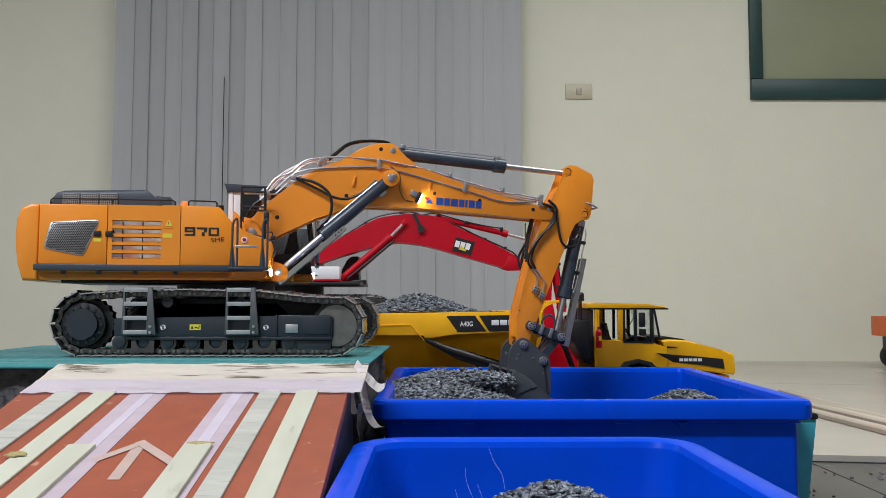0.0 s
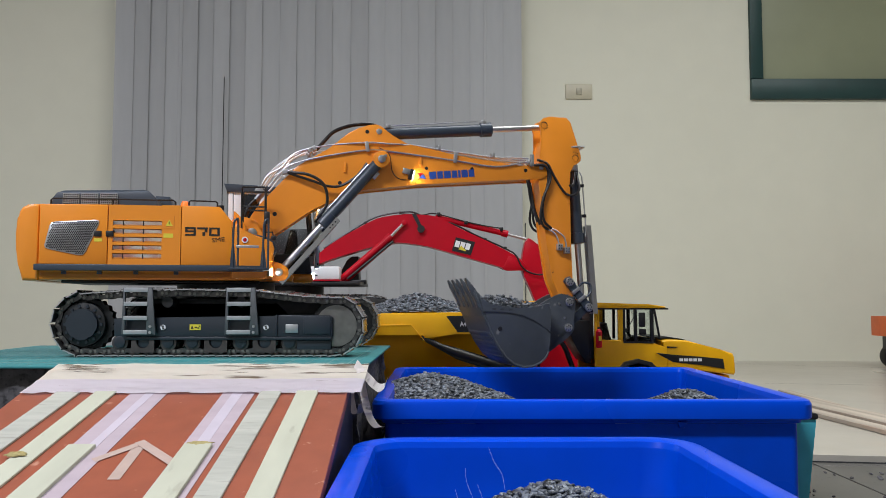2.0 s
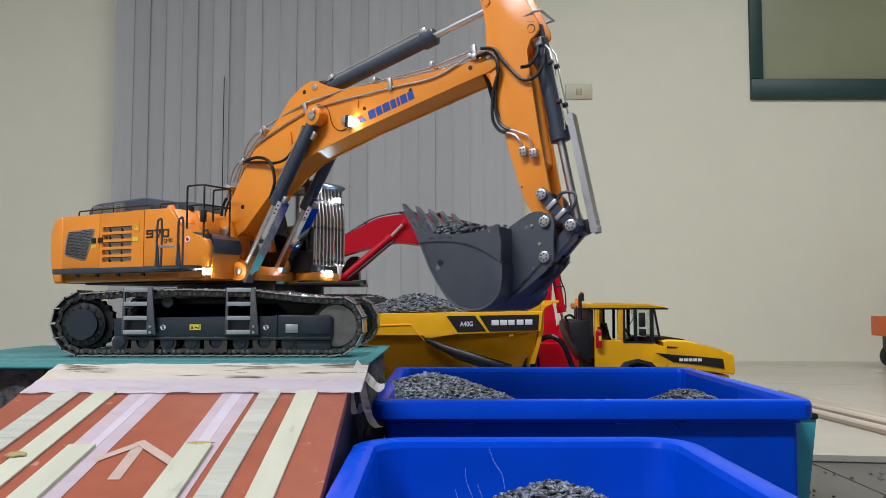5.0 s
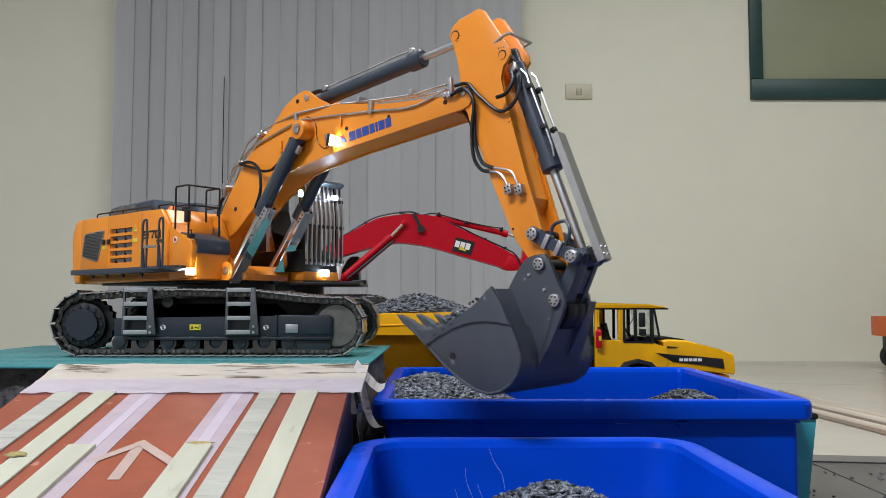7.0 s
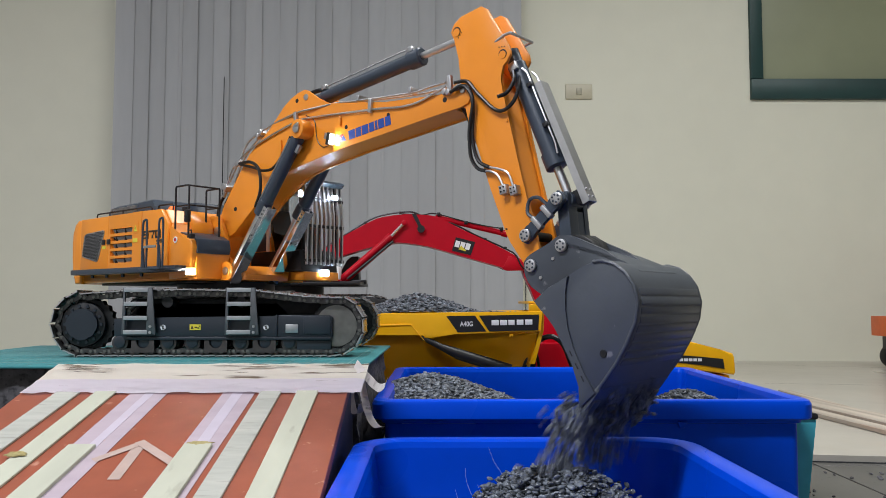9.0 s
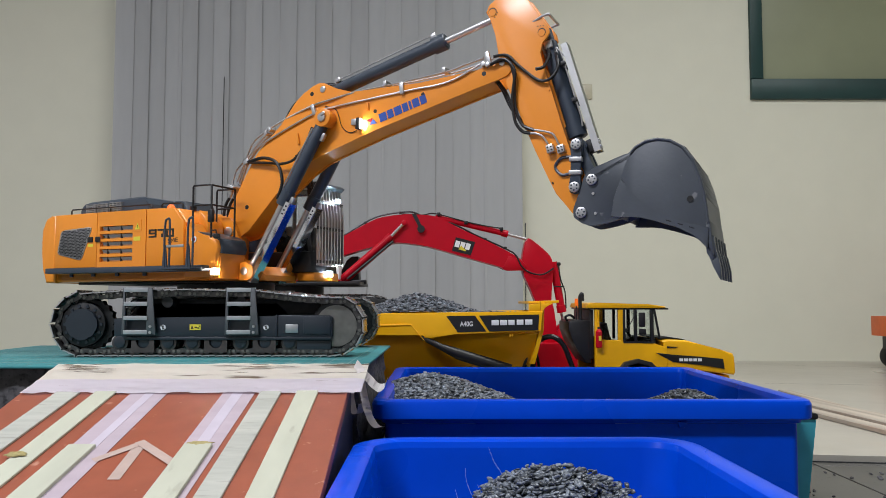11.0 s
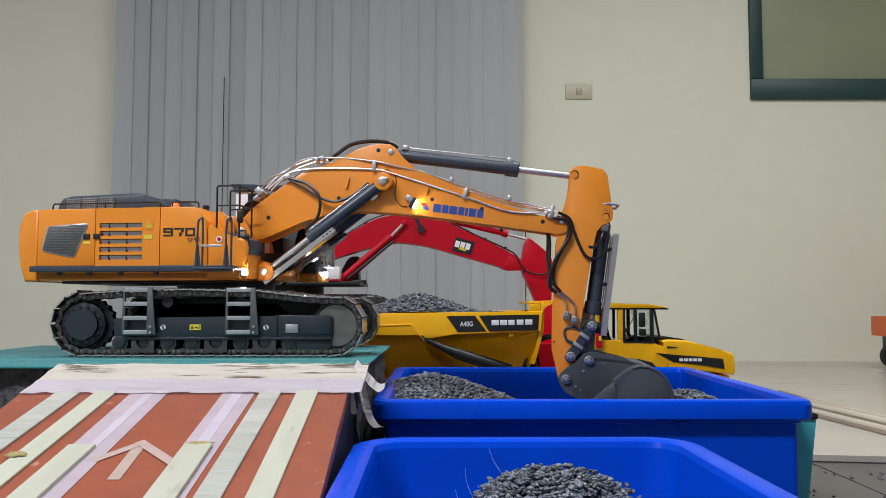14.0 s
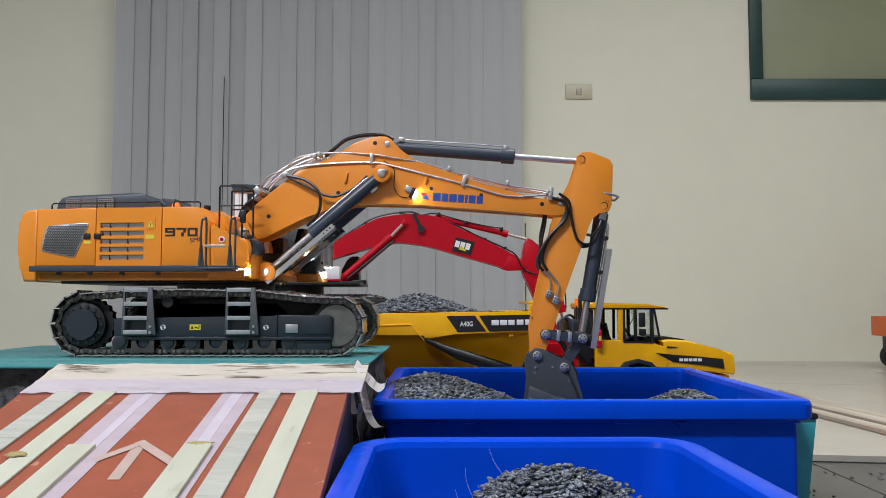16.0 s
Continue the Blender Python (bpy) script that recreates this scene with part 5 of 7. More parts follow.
for s in (-1, 1):
    rk = moving("rocker", part("rocker_link", prism([(-0.006, -0.0065), (-0.0085, 0.0), (-0.006, 0.0065), (0.006, 0.0075), (0.016, 0.0052), (R1 - 0.014, 0.0052), (R1 - 0.005, 0.0075), (R1 + 0.006, 0.0065), (R1 + 0.0085, 0), (R1 + 0.006, -0.0065), (R1 - 0.005, -0.0075), (R1 - 0.014, -0.0052), (0.016, -0.0052), (0.006, -0.0075)],
                                               s * 0.0370 - 0.003, s * 0.0370 + 0.003, 0.0008), GREYP, exc))
    for u in (0.018, R1 - 0.018):
        part("clamp", box(u - 0.0028, u + 0.0028, min(s * 0.034, s * 0.0425), max(s * 0.034, s * 0.0425), -0.0078, 0.0078, 0.0008), ALU, rk, "small bright clamp")
    if s < 0:
        part("grease_hose", tube(curve_path([(0.018, -0.036, 0.005), (0.016, -0.036, 0.018), (0.026, -0.034, 0.027), (R1 - 0.016, -0.036, 0.020), (R1 - 0.014, -0.036, 0.006)], 6), 0.0019, 8), GREYP, rk, "grey looped grease hose")
        pin_caps(rk, 0, 0, 0.040)
        pin_caps(rk, R1, 0, 0.040)
    part("cross_pin", tube([(0, 0, 0), (0, s * 0.036, 0)], 0.0050, 14), IRON, rk)
    part("cross_pin", tube([(R1, 0, 0), (R1, s * 0.036, 0)], 0.0050, 14), IRON, rk)
lk = bmesh.new()
for s in (-1, 1):
    add_prism(lk, [(-0.0085, 0), (-0.006, 0.0075), (0.010, 0.0065), (R2 - 0.010, 0.0065), (R2 + 0.005, 0.0075), (R2 + 0.0085, 0), (R2 + 0.005, -0.0075), (R2 - 0.010, -0.0065), (0.010, -0.0065), (-0.006, -0.0075)], min(s * 0.0135, s * 0.031), max(s * 0.0135, s * 0.031), 0.001)
add_box(lk, 0.012, R2 - 0.010, -0.0136, 0.0136, -0.0055, 0.0055)
moving("link", part("bucket_link", lk, GREYP, exc))

# ---- bucket ----
KB = 0.0720
BACK = [(0.0440, 0.0020), (0.0600, -0.0120), (0.0790, -0.0310), (0.0935, -0.0480), (0.1035, -0.0640), (0.1070, -0.0790), (0.1035, -0.0960), (0.0920, -0.1130), (0.0760, -0.1260), (0.0560, -0.1375), (0.0290, -0.1490)]
BACKF = [(0.0500, -0.0400), (0.0680, -0.0402), (0.0800, -0.0418), (0.0890, -0.0455), (0.0985, -0.0545), (0.1045, -0.0670), (0.1062, -0.0810), (0.1025, -0.0965), (0.0920, -0.1110), (0.0750, -0.1245), (0.0550, -0.1370), (0.0290, -0.1490)]
MOUTH = [(0.0010, -0.1560), (0.0060, -0.1470), (0.0115, -0.1380), (0.0140, -0.1180), (0.0140, -0.0920), (0.0138, -0.0760), (0.0110, -0.0660), (0.0060, -0.0500), (0.0045, -0.0440)]
shell = bmesh.new()


def inner(line, t):
    out = []
    for i, (x, z) in enumerate(line):
        a, b = Vector(line[max(i - 1, 0)]), Vector(line[min(i + 1, len(line) - 1)])
        d = (b - a).normalized()
        out.append((x + d.y * t, z - d.x * t))
    return out


add_prism(shell, BACKF + inner(BACKF, 0.003)[::-1], -KB, KB)
add_prism(shell, BACK[:5] + inner(BACK[:5], 0.004)[::-1], -0.040, 0.040)
bucket = moving("bucket", part("bucket", shell, BUCKM, exc))
for s in (-1, 1):
    y0, y1 = min(s * (KB - 0.003), s * (KB + 0.0005)), max(s * (KB - 0.003), s * (KB + 0.0005))
    sp = part("side_plate", prism(BACKF + MOUTH, y0, y1, 0.0006), BUCKM, bucket)
    arc = [(0.0500, -0.0410), (0.0400, -0.0520), (0.0320, -0.0665), (0.0260, -0.0850), (0.0225, -0.1050), (0.0210, -0.1290), (0.0240, -0.1500)]
    y2 = s * (KB + 0.0028)
    part("cheek_plate", prism(MOUTH + [(0.0250, -0.0402)] + arc, min(s * KB, y2), max(s * KB, y2), 0.0008), BUCKM, bucket)
    rim = bmesh.new()
    add_tube(rim, [(x * 0.985, s * (KB + 0.0008), z * 0.985 - 0.0005) for x, z in BACKF[2:]], 0.0016, 8)
    part("rim", rim, BUCKM, bucket)
    part("side_bolt", disc(0.0480, -0.1215, 0.0036, min(s * KB, s * (KB + 0.0015)), max(s * KB, s * (KB + 0.0015)), 16), IRON, sp)
    for k in range(3):
        part("wear_notch", box(0.0176, 0.0188, min(s * KB, s * (KB + 0.0031)), max(s * KB, s * (KB + 0.0031)), -0.110 - k * 0.013, -0.104 - k * 0.013), IRON, sp)
    ear = part("ear", prism(smooth_outline([(-0.0120, -0.0040), (-0.0080, 0.0085), (0.0020, 0.0115), (0.0300, 0.0100), (0.0420, 0.0115), (0.0540, 0.0050), (0.0670, -0.0110), (0.0800, -0.0270), (0.0900, -0.0440), (0.0600, -0.0560), (0.0140, -0.0560), (0.0050, -0.0460), (-0.0050, -0.0300), (-0.0125, -0.0160)], 0.25), min(s * 0.0345, s * 0.0400), max(s * 0.0345, s * 0.0400), 0.001), BUCKM, bucket)
    part("bolt", disc(0.0260, -0.0065, 0.0018, s * 0.0405 - 0.001, s * 0.0405 + 0.001, 8), STEEL, ear)
    part("bolt", disc(0.0040, -0.0165, 0.0018, s * 0.0405 - 0.001, s * 0.0405 + 0.001, 8), STEEL, ear)
pin_caps(bucket, 0, 0, 0.0400)
pin_caps(bucket, R_K, 0, 0.0400)
part("pivot_pin", tube([(0, -0.04, 0), (0, 0.04, 0)], 0.0055, 16), IRON, bucket)
part("pivot_pin", tube([(R_K, -0.04, 0), (R_K, 0.04, 0)], 0.0055, 16), IRON, bucket)
part("top_plate", box(0.0070, 0.0530, -KB + 0.0031, KB - 0.0031, -0.0465, -0.0430, 0.0006), BUCKM, bucket)
part("crossbeam", prism([(0.0440, 0.0020), (0.0600, -0.0120), (0.0560, -0.0300), (0.0200, -0.0400), (0.0160, -0.0370), (0.0480, -0.0260), (0.0520, -0.0140), (0.0410, -0.0010)], -0.0345, 0.0345, 0.001), BUCKM, bucket)
for s in (-1, 1):
    part("hook", prism([(0.0440, 0.0020), (0.0500, 0.0080), (0.0600, 0.0030), (0.0670, -0.0090), (0.0660, -0.0190), (0.0600, -0.0120)], s * 0.020 - 0.009, s * 0.020 + 0.009, 0.001), IRON, bucket)


def along(line, dist):
    for a, b in zip(line, line[1:]):
        d = Vector(b) - Vector(a)
        if dist <= d.length:
            return Vector(a) + d.normalized() * dist, d.normalized()
        dist -= d.length
    return Vector(line[-1]), d.normalized()


for i in range(9):
    p, d = along(BACKF[5:], 0.020 + i * 0.0088)
    st = part("wear_strip", box(-0.0036, 0.0036, -KB + 0.005, KB - 0.005, -0.0006, 0.0024, 0.0007), BUCKM, bucket, "raised wear strip")
    st.matrix_basis = pose(p.x, 0, p.y, 0, -math.degrees(math.atan2(-d.y, -d.x)), 0)
part("lip", prism([(0.0310, -0.1485), (0.0290, -0.1445), (0.0080, -0.1540), (-0.0040, -0.1625), (-0.0030, -0.1645)], -KB - 0.001, KB + 0.001, 0.0008), BUCKM, bucket)
for k in range(5):
    y = -0.0640 + k * 0.0320
    ad = part("tooth_adapter", prism([(0.0160, -0.1470), (0.0170, -0.1570), (-0.0030, -0.1665), (-0.0090, -0.1640), (-0.0040, -0.1560)], y - 0.0062, y + 0.0062, 0.001), BUCKM, bucket)
    tb_ = bmesh.new()
    add_prism(tb_, [(-0.0020, -0.1555), (0.0010, -0.1655), (-0.0140, -0.1745), (-0.0265, -0.1795), (-0.0270, -0.1780), (-0.0160, -0.1670)], y - 0.0050, y + 0.0050, 0.0008)
    part("tooth", tb_, BUCKM, ad, "worn grey tooth")


# the boom and arm run a little to the right of the machine's middle and are slim
FAR_IN = 0.026


def slim(ob):
    """Draws the far half of a part of the boom, arm or linkage towards its near half."""
    for o in [ob] + list(ob.children_recursive):
        ys = [v.co.y for v in o.data.vertices]
        lo_y, hi_y = min(ys), max(ys)
        if hi_y <= 0.001:
            continue
        for v in o.data.vertices:
            if lo_y >= -0.001:
                v.co.y -= FAR_IN
            elif v.co.y > -0.012:
                v.co.y = -0.012 + (v.co.y + 0.012) * (0.0485 - FAR_IN) / 0.0485


def sidle(ob, d):
    for o in [ob] + list(ob.children_recursive):
        for v in o.data.vertices:
            v.co.y += d


for key in ("boom", "arm", "rocker", "link", "boom_tube", "boom_rod"):
    for ob in MOVING[key]:
        slim(ob)
for key in ("arm_tube", "arm_rod", "bucket_tube", "bucket_rod"):
    for ob in MOVING[key]:
        sidle(ob, -FAR_IN / 2)
for ob in bucket.children:
    if ob.name.split(".")[0] in ("ear", "pin_cap", "pivot_pin", "crossbeam", "hook"):
        slim(ob)


# ---- articulated dump truck ----
TY = 1.57
TW = 0.235
truck = tagged(empty("dump_truck", 0, TY, 0), "yellow model articulated dump truck loaded with gravel", "dump truck")
bed = part("dump_body", prism([(-0.30, 0.236), (0.193, 0.2425), (0.189, 0.2035), (0.024, 0.1985), (-0.021, 0.1895), (-0.035, 0.1905), (-0.039, 0.1985), (-0.19, 0.1965), (-0.30, 0.205)], 0.0, 0.010, 0.002), YELLOW, truck)
part("side_wall", prism([(-0.30, 0.236), (0.193, 0.2425), (0.189, 0.2035), (0.024, 0.1985), (-0.19, 0.1965), (-0.30, 0.205)], TW - 0.010, TW, 0.002), YELLOW, bed)
hull = bmesh.new()
prof = [(0.004, 0.2), (0.072, 0.09), (TW - 0.072, 0.09), (TW - 0.004, 0.2)]
ends = [[hull.verts.new((x + (0.018 if z > 0.15 else 0) * s, y, z)) for y, z in prof] for x, s in ((-0.29, -1), (0.165, 1))]
for i in range(3):
    hull.faces.new((ends[0][i], ends[0][i + 1], ends[1][i + 1], ends[1][i]))
hull.faces.new(ends[0][::-1])
hull.faces.new(ends[1])
bmesh.ops.solidify(hull, geom=hull.faces[:], thickness=0.003)
part("hull", hull, YELLOW, bed)
part("front_wall", prism([(0.170, 0.14), (0.178, 0.14), (0.1955, 0.205), (0.1975, 0.262), (0.1895, 0.262), (0.188, 0.205)], 0.011, TW - 0.011, 0.001), YELLOW, bed)
part("spill_guard", prism([(0.166, 0.2615), (0.226, 0.2635), (0.226, 0.2585), (0.200, 0.2565), (0.166, 0.2570)], 0.012, TW - 0.012, 0.001), YELLOW, bed)
part("corner_post", prism([(0.166, 0.2415), (0.166, 0.2565), (0.1885, 0.2565), (0.1885, 0.2418)], 0.003, 0.010, 0.0006), YELLOW, bed)
part("gusset", prism([(0.1890, 0.2565), (0.2140, 0.2575), (0.2000, 0.2520), (0.1890, 0.2370)], 0.004, 0.010, 0.0006), YELLOW, bed)
part("side_rib", prism([(-0.139, 0.2005), (-0.1254, 0.2165), (-0.0625, 0.2178), (-0.0615, 0.2158), (-0.1245, 0.2145), (-0.136, 0.2005)], -0.0025, -0.0002, 0.0004), YELLOW, bed)
part("rib", prism([(-0.0632, 0.2172), (-0.0612, 0.2172), (-0.0345, 0.185), (-0.0362, 0.185)], -0.002, 0.001, 0.0004), YELLOW, bed)
part("panel", prism([(0.0063, 0.2332), (0.0615, 0.2340), (0.0838, 0.2036), (0.028, 0.2022)], -0.0012, -0.0002), BLACK, bed, "black decal panel")
part("panel", prism([(0.0693, 0.2341), (0.1855, 0.2363), (0.1833, 0.2061), (0.0889, 0.2036)], -0.0012, -0.0002), BLACK, bed, "black decal panel")
lettering("lettering", "A40G", 0.0128, WHITE, bed, pose(0.0325, -0.0014, 0.2135, 90, -1.2, 0), "white model number", width=0.0252, bold=0.0003)
bm = bmesh.new()
for k, w in enumerate((0.014, 0.014, 0.012, 0.013, 0.014)):
    add_box(bm, 0.0935 + k * 0.0162, 0.0935 + k * 0.0162 + w, -0.0018, -0.0010, 0.2155 + k * 0.0003, 0.2255 + k * 0.0003, 0.0003)
part("badge", bm, WHITE, bed, "white block badge")
part("hoist_cylinder", tube([(-0.039, 0.006, 0.1915), (-0.004, 0.004, 0.174), (0.03, 0.004, 0.160), (0.13, 0.02, 0.128)], [0.0050, 0.0062, 0.0110, 0.0120], 14), BLACK, truck)
part("hoist_rod", tube([(-0.042, 0.006, 0.193), (-0.005, 0.004, 0.1745)], 0.004, 10), BLACK, truck)
part("rear_frame", box(-0.25, 0.20, 0.08, 0.155, 0.06, 0.09, 0.004), BLACK, truck)
for xx in (0.1285, 0.1335):
    part("lug", box(xx, xx + 0.0022, 0.003, 0.008, 0.1935, 0.1990), YELLOW, bed)


def wheel(x, y, side):
    w = part("wheel", tube([(x, y, 0.061), (x, y + side * 0.006, 0.061), (x, y + side * 0.044, 0.061), (x, y + side * 0.05, 0.061)], [0.055, 0.061, 0.061, 0.055], 32), RUBBER, truck, "black rubber tyre")
    part("rim", tube([(x, y - side * 0.003, 0.061), (x, y + side * 0.004, 0.061)], 0.030, 24), YELLOW, w)


for xx in (0.377, -0.02, -0.17):
    wheel(xx, 0.002, 1)
    wheel(xx, TW - 0.002, -1)
cabt = part("cab", prism([(0.2955, 0.10), (0.2955, 0.2465), (0.3005, 0.2465), (0.3005, 0.1860), (0.3450, 0.1862), (0.3490, 0.1800), (0.4110, 0.1800), (0.4345, 0.1720), (0.4345, 0.10), (0.4180, 0.105), (0.4120, 0.1391), (0.395, 0.145), (0.3759, 0.1475), (0.357, 0.145), (0.3432, 0.1391), (0.335, 0.10)], 0.012, 0.024, 0.0015), YELLOW, truck)
part("cab_side", prism([(0.2955, 0.10), (0.2955, 0.1862), (0.3450, 0.1862), (0.3490, 0.1800), (0.4345, 0.1720), (0.4345, 0.10)], TW - 0.024, TW - 0.012, 0.0015), YELLOW, cabt)
part("roof", prism([(0.2812, 0.2525), (0.2830, 0.2575), (0.297, 0.2592), (0.40, 0.2560), (0.432, 0.2515), (0.432, 0.2485), (0.2812, 0.2485)], 0.008, TW - 0.008, 0.002), YELLOW, cabt)
part("roof_edge", box(0.283, 0.4386, 0.012, TW - 0.012, 0.2455, 0.2484, 0.001), BLACK, cabt)
for x0, x1, m_ in ((0.3005, 0.3045, YELLOW), (0.3405, 0.3500, YELLOW), (0.3505, 0.3550, BLACK), (0.372, 0.3775, BLACK), (0.4035, 0.410, BLACK)):
    part("pillar", box(x0, x1, 0.0125, 0.021, 0.1803, 0.2455, 0.001), m_, cabt)
    part("pillar", box(x0, x1, TW - 0.021, TW - 0.0125, 0.1803, 0.2455, 0.001), m_, cabt)
part("window", box(0.3046, 0.3404, 0.015, 0.0165, 0.1864, 0.2454), GLASS, cabt)
part("window", box(0.3552, 0.4034, 0.015, 0.0165, 0.1803, 0.2454), GLASS, cabt)
part("window_frame", prism([(0.3505, 0.1805), (0.3505, 0.184), (0.410, 0.184), (0.410, 0.1805)], 0.0115, 0.0135), BLACK, cabt)
part("windscreen", prism([(0.4105, 0.2450), (0.4125, 0.2450), (0.4225, 0.1895), (0.4205, 0.1895)], 0.02, TW - 0.02), GLASS, cabt)
part("windscreen_post", prism([(0.410, 0.2455), (0.4135, 0.2455), (0.4235, 0.188), (0.420, 0.188)], 0.0125, 0.0185, 0.0008), BLACK, cabt)
part("mirror", box(0.379, 0.392, 0.004, 0.0085, 0.212, 0.240, 0.002), BLACK, cabt)
part("mirror", box(0.379, 0.393, 0.004, 0.0085, 0.197, 0.2085, 0.002), BLACK, cabt)
part("wiper", tube([(0.356, 0.011, 0.2035), (0.374, 0.011, 0.237)], 0.0008, 6), BLACK, cabt)
part("seat", prism([(0.325, 0.12), (0.325, 0.215), (0.333, 0.218), (0.340, 0.175), (0.365, 0.172), (0.365, 0.15), (0.345, 0.12)], 0.08, 0.15, 0.004), BLACK, cabt)
part("dashboard", prism([(0.385, 0.13), (0.380, 0.185), (0.392, 0.192), (0.418, 0.188), (0.418, 0.13)], 0.03, TW - 0.03, 0.002), BLACK, cabt)
part("steering_column", tube([(0.384, 0.09, 0.185), (0.372, 0.09, 0.206)], 0.003, 8), BLACK, cabt)
part("rear_panel", box(0.2868, 0.2945, 0.022, TW - 0.022, 0.15, 0.2452, 0.001), BLACK, cabt)
part("floor_pan", box(0.297, 0.43, 0.025, TW - 0.025, 0.10, 0.118), BLACK, cabt)
ext = part("fire_extinguisher", tube([(0.301, 0.003, 0.172), (0.301, 0.003, 0.1735), (0.301, 0.003, 0.203), (0.301, 0.003, 0.2085)], [0.0045, 0.0062, 0.0062, 0.0022], 16), RED, truck, "small red fire extinguisher")
part("valve", box(0.2985, 0.3045, 0.001, 0.005, 0.208, 0.2125, 0.0008), BLACK, ext)
part("sticker", box(0.2995, 0.3045, -0.0036, -0.0030, 0.186, 0.195), MARK, ext)
bonnet = part("bonnet", prism([(0.4220, 0.185), (0.440, 0.1875), (0.4745, 0.1855), (0.5033, 0.1775), (0.5400, 0.1680), (0.5625, 0.1605), (0.5655, 0.1540), (0.5672, 0.1247), (0.5640, 0.1193), (0.50, 0.128), (0.4447, 0.135), (0.4350, 0.105), (0.4346, 0.168)], 0.0125, TW - 0.0125, 0.004, 3), YELLOW, truck)
part("side_decal", prism([(0.4124, 0.1622), (0.4447, 0.1585), (0.500, 0.1545), (0.5425, 0.1503), (0.5450, 0.1312), (0.500, 0.1385), (0.4447, 0.1445)], 0.0100, 0.0130, 0.0006), BLACK, bonnet, "black pointed decal")
bm = bmesh.new()
for k in range(5):
    add_box(bm, 0.4575 + k * 0.009, 0.4575 + k * 0.009 + 0.0072, 0.0092, 0.0101, 0.1458, 0.1512)
part("badge", bm, WHITE, bonnet, "white block badge")
part("vent", prism([(0.425, 0.1905), (0.44, 0.1925), (0.470, 0.1880), (0.478, 0.1855), (0.44, 0.1890), (0.425, 0.1880)], 0.03, TW - 0.03, 0.0006), BLACK, bonnet)
part("grab_slot", prism([(0.4345, 0.1745), (0.456, 0.1735), (0.451, 0.1715), (0.4345, 0.1712)], 0.0110, 0.0130), BLACK, bonnet)
part("headlight", box(0.5600, 0.5665, 0.03, 0.06, 0.1195, 0.128, 0.001), BLACK, bonnet)
part("grille", box(0.5650, 0.5685, 0.05, TW - 0.05, 0.128, 0.152, 0.001), BLACK, bonnet)
part("fender", prism([(0.330, 0.100), (0.336, 0.128), (0.350, 0.1445), (0.3759, 0.1510), (0.402, 0.1445), (0.416, 0.128), (0.420, 0.105), (0.412, 0.106), (0.408, 0.1255), (0.398, 0.1385), (0.3759, 0.1440), (0.354, 0.1385), (0.343, 0.1255), (0.337, 0.100)], -0.002, 0.014, 0.001), BLACK, truck)
part("front_bumper", box(0.50, 0.562, 0.03, TW - 0.03, 0.06, 0.118, 0.004), YELLOW, truck)
part("air_tank", prism([(0.2520, 0.185), (0.2450, 0.205), (0.2450, 0.221), (0.252, 0.2255), (0.2895, 0.2255), (0.2895, 0.14), (0.278, 0.142), (0.262, 0.168)], 0.02, 0.15, 0.006), BLACK, truck, "black engine cover behind the cab")
part("exhaust", tube(curve_path([(0.2700, 0.03, 0.222), (0.2700, 0.03, 0.262), (0.2704, 0.03, 0.272), (0.2740, 0.03, 0.2760), (0.2745, 0.03, 0.262)], 5), 0.0036, 12), BLACK, truck)
part("beacon", tube([(0.2650, 0.045, 0.253), (0.2650, 0.045, 0.267)], 0.0032, 12), AMBER, truck, "amber flashing beacon")
part("beacon_post", tube([(0.2650, 0.045, 0.222), (0.2650, 0.045, 0.253)], 0.0012, 8), BLACK, truck)
for pts, r in (([(0.172, 0.05, 0.10), (0.182, 0.04, 0.160), (0.190, 0.035, 0.185), (0.215, 0.03, 0.192), (0.237, 0.03, 0.175), (0.255, 0.03, 0.13), (0.275, 0.03, 0.10)], 0.0052),
               ([(0.160, 0.05, 0.12), (0.172, 0.04, 0.165), (0.180, 0.04, 0.172), (0.188, 0.04, 0.14), (0.192, 0.05, 0.10)], 0.003),
               ([(0.152, 0.05, 0.11), (0.168, 0.035, 0.158), (0.176, 0.035, 0.160), (0.184, 0.05, 0.11)], 0.003),
               ([(0.248, 0.05, 0.222), (0.243, 0.045, 0.230), (0.252, 0.045, 0.2345), (0.2615, 0.05, 0.228)], 0.0024)):
    part("hose", tube(curve_path(pts, 6), r, 10), HOSE, truck, "thick black hydraulic hose")
part("hitch", box(0.19, 0.30, 0.085, 0.15, 0.06, 0.12, 0.006), BLACK, truck)

# ---- red excavator behind the truck ----
RY = 1.92
red = tagged(empty("red_excavator", 0, RY, 0), "red model excavator resting with its boom lowered", "excavator")
ROB = smooth_outline([(-0.300, 0.372), (-0.2558, 0.4052), (-0.200, 0.4370), (-0.1577, 0.4591), (-0.115, 0.4670), (-0.0741, 0.4693), (-0.0143, 0.4650), (0.0334, 0.4381), (0.1168, 0.3992), (0.1585, 0.3783), (0.1881, 0.3600), (0.1930, 0.3480), (0.1890, 0.3366),
       (0.1523, 0.3354), (0.1404, 0.3425), (0.0572, 0.3652), (-0.0381, 0.3932), (-0.1037, 0.4022), (-0.1514, 0.3962), (-0.2554, 0.3652), (-0.310, 0.345)], 0.3)
rb = part("boom", prism(ROB, 0.0, 0.05, 0.0015), RED, red)
part("boom_boss", prism([(0.1404, 0.3385), (0.1523, 0.3340), (0.1900, 0.3345), (0.1950, 0.350), (0.183, 0.3610), (0.1560, 0.3690)], -0.003, 0.0, 0.001), RED, rb)
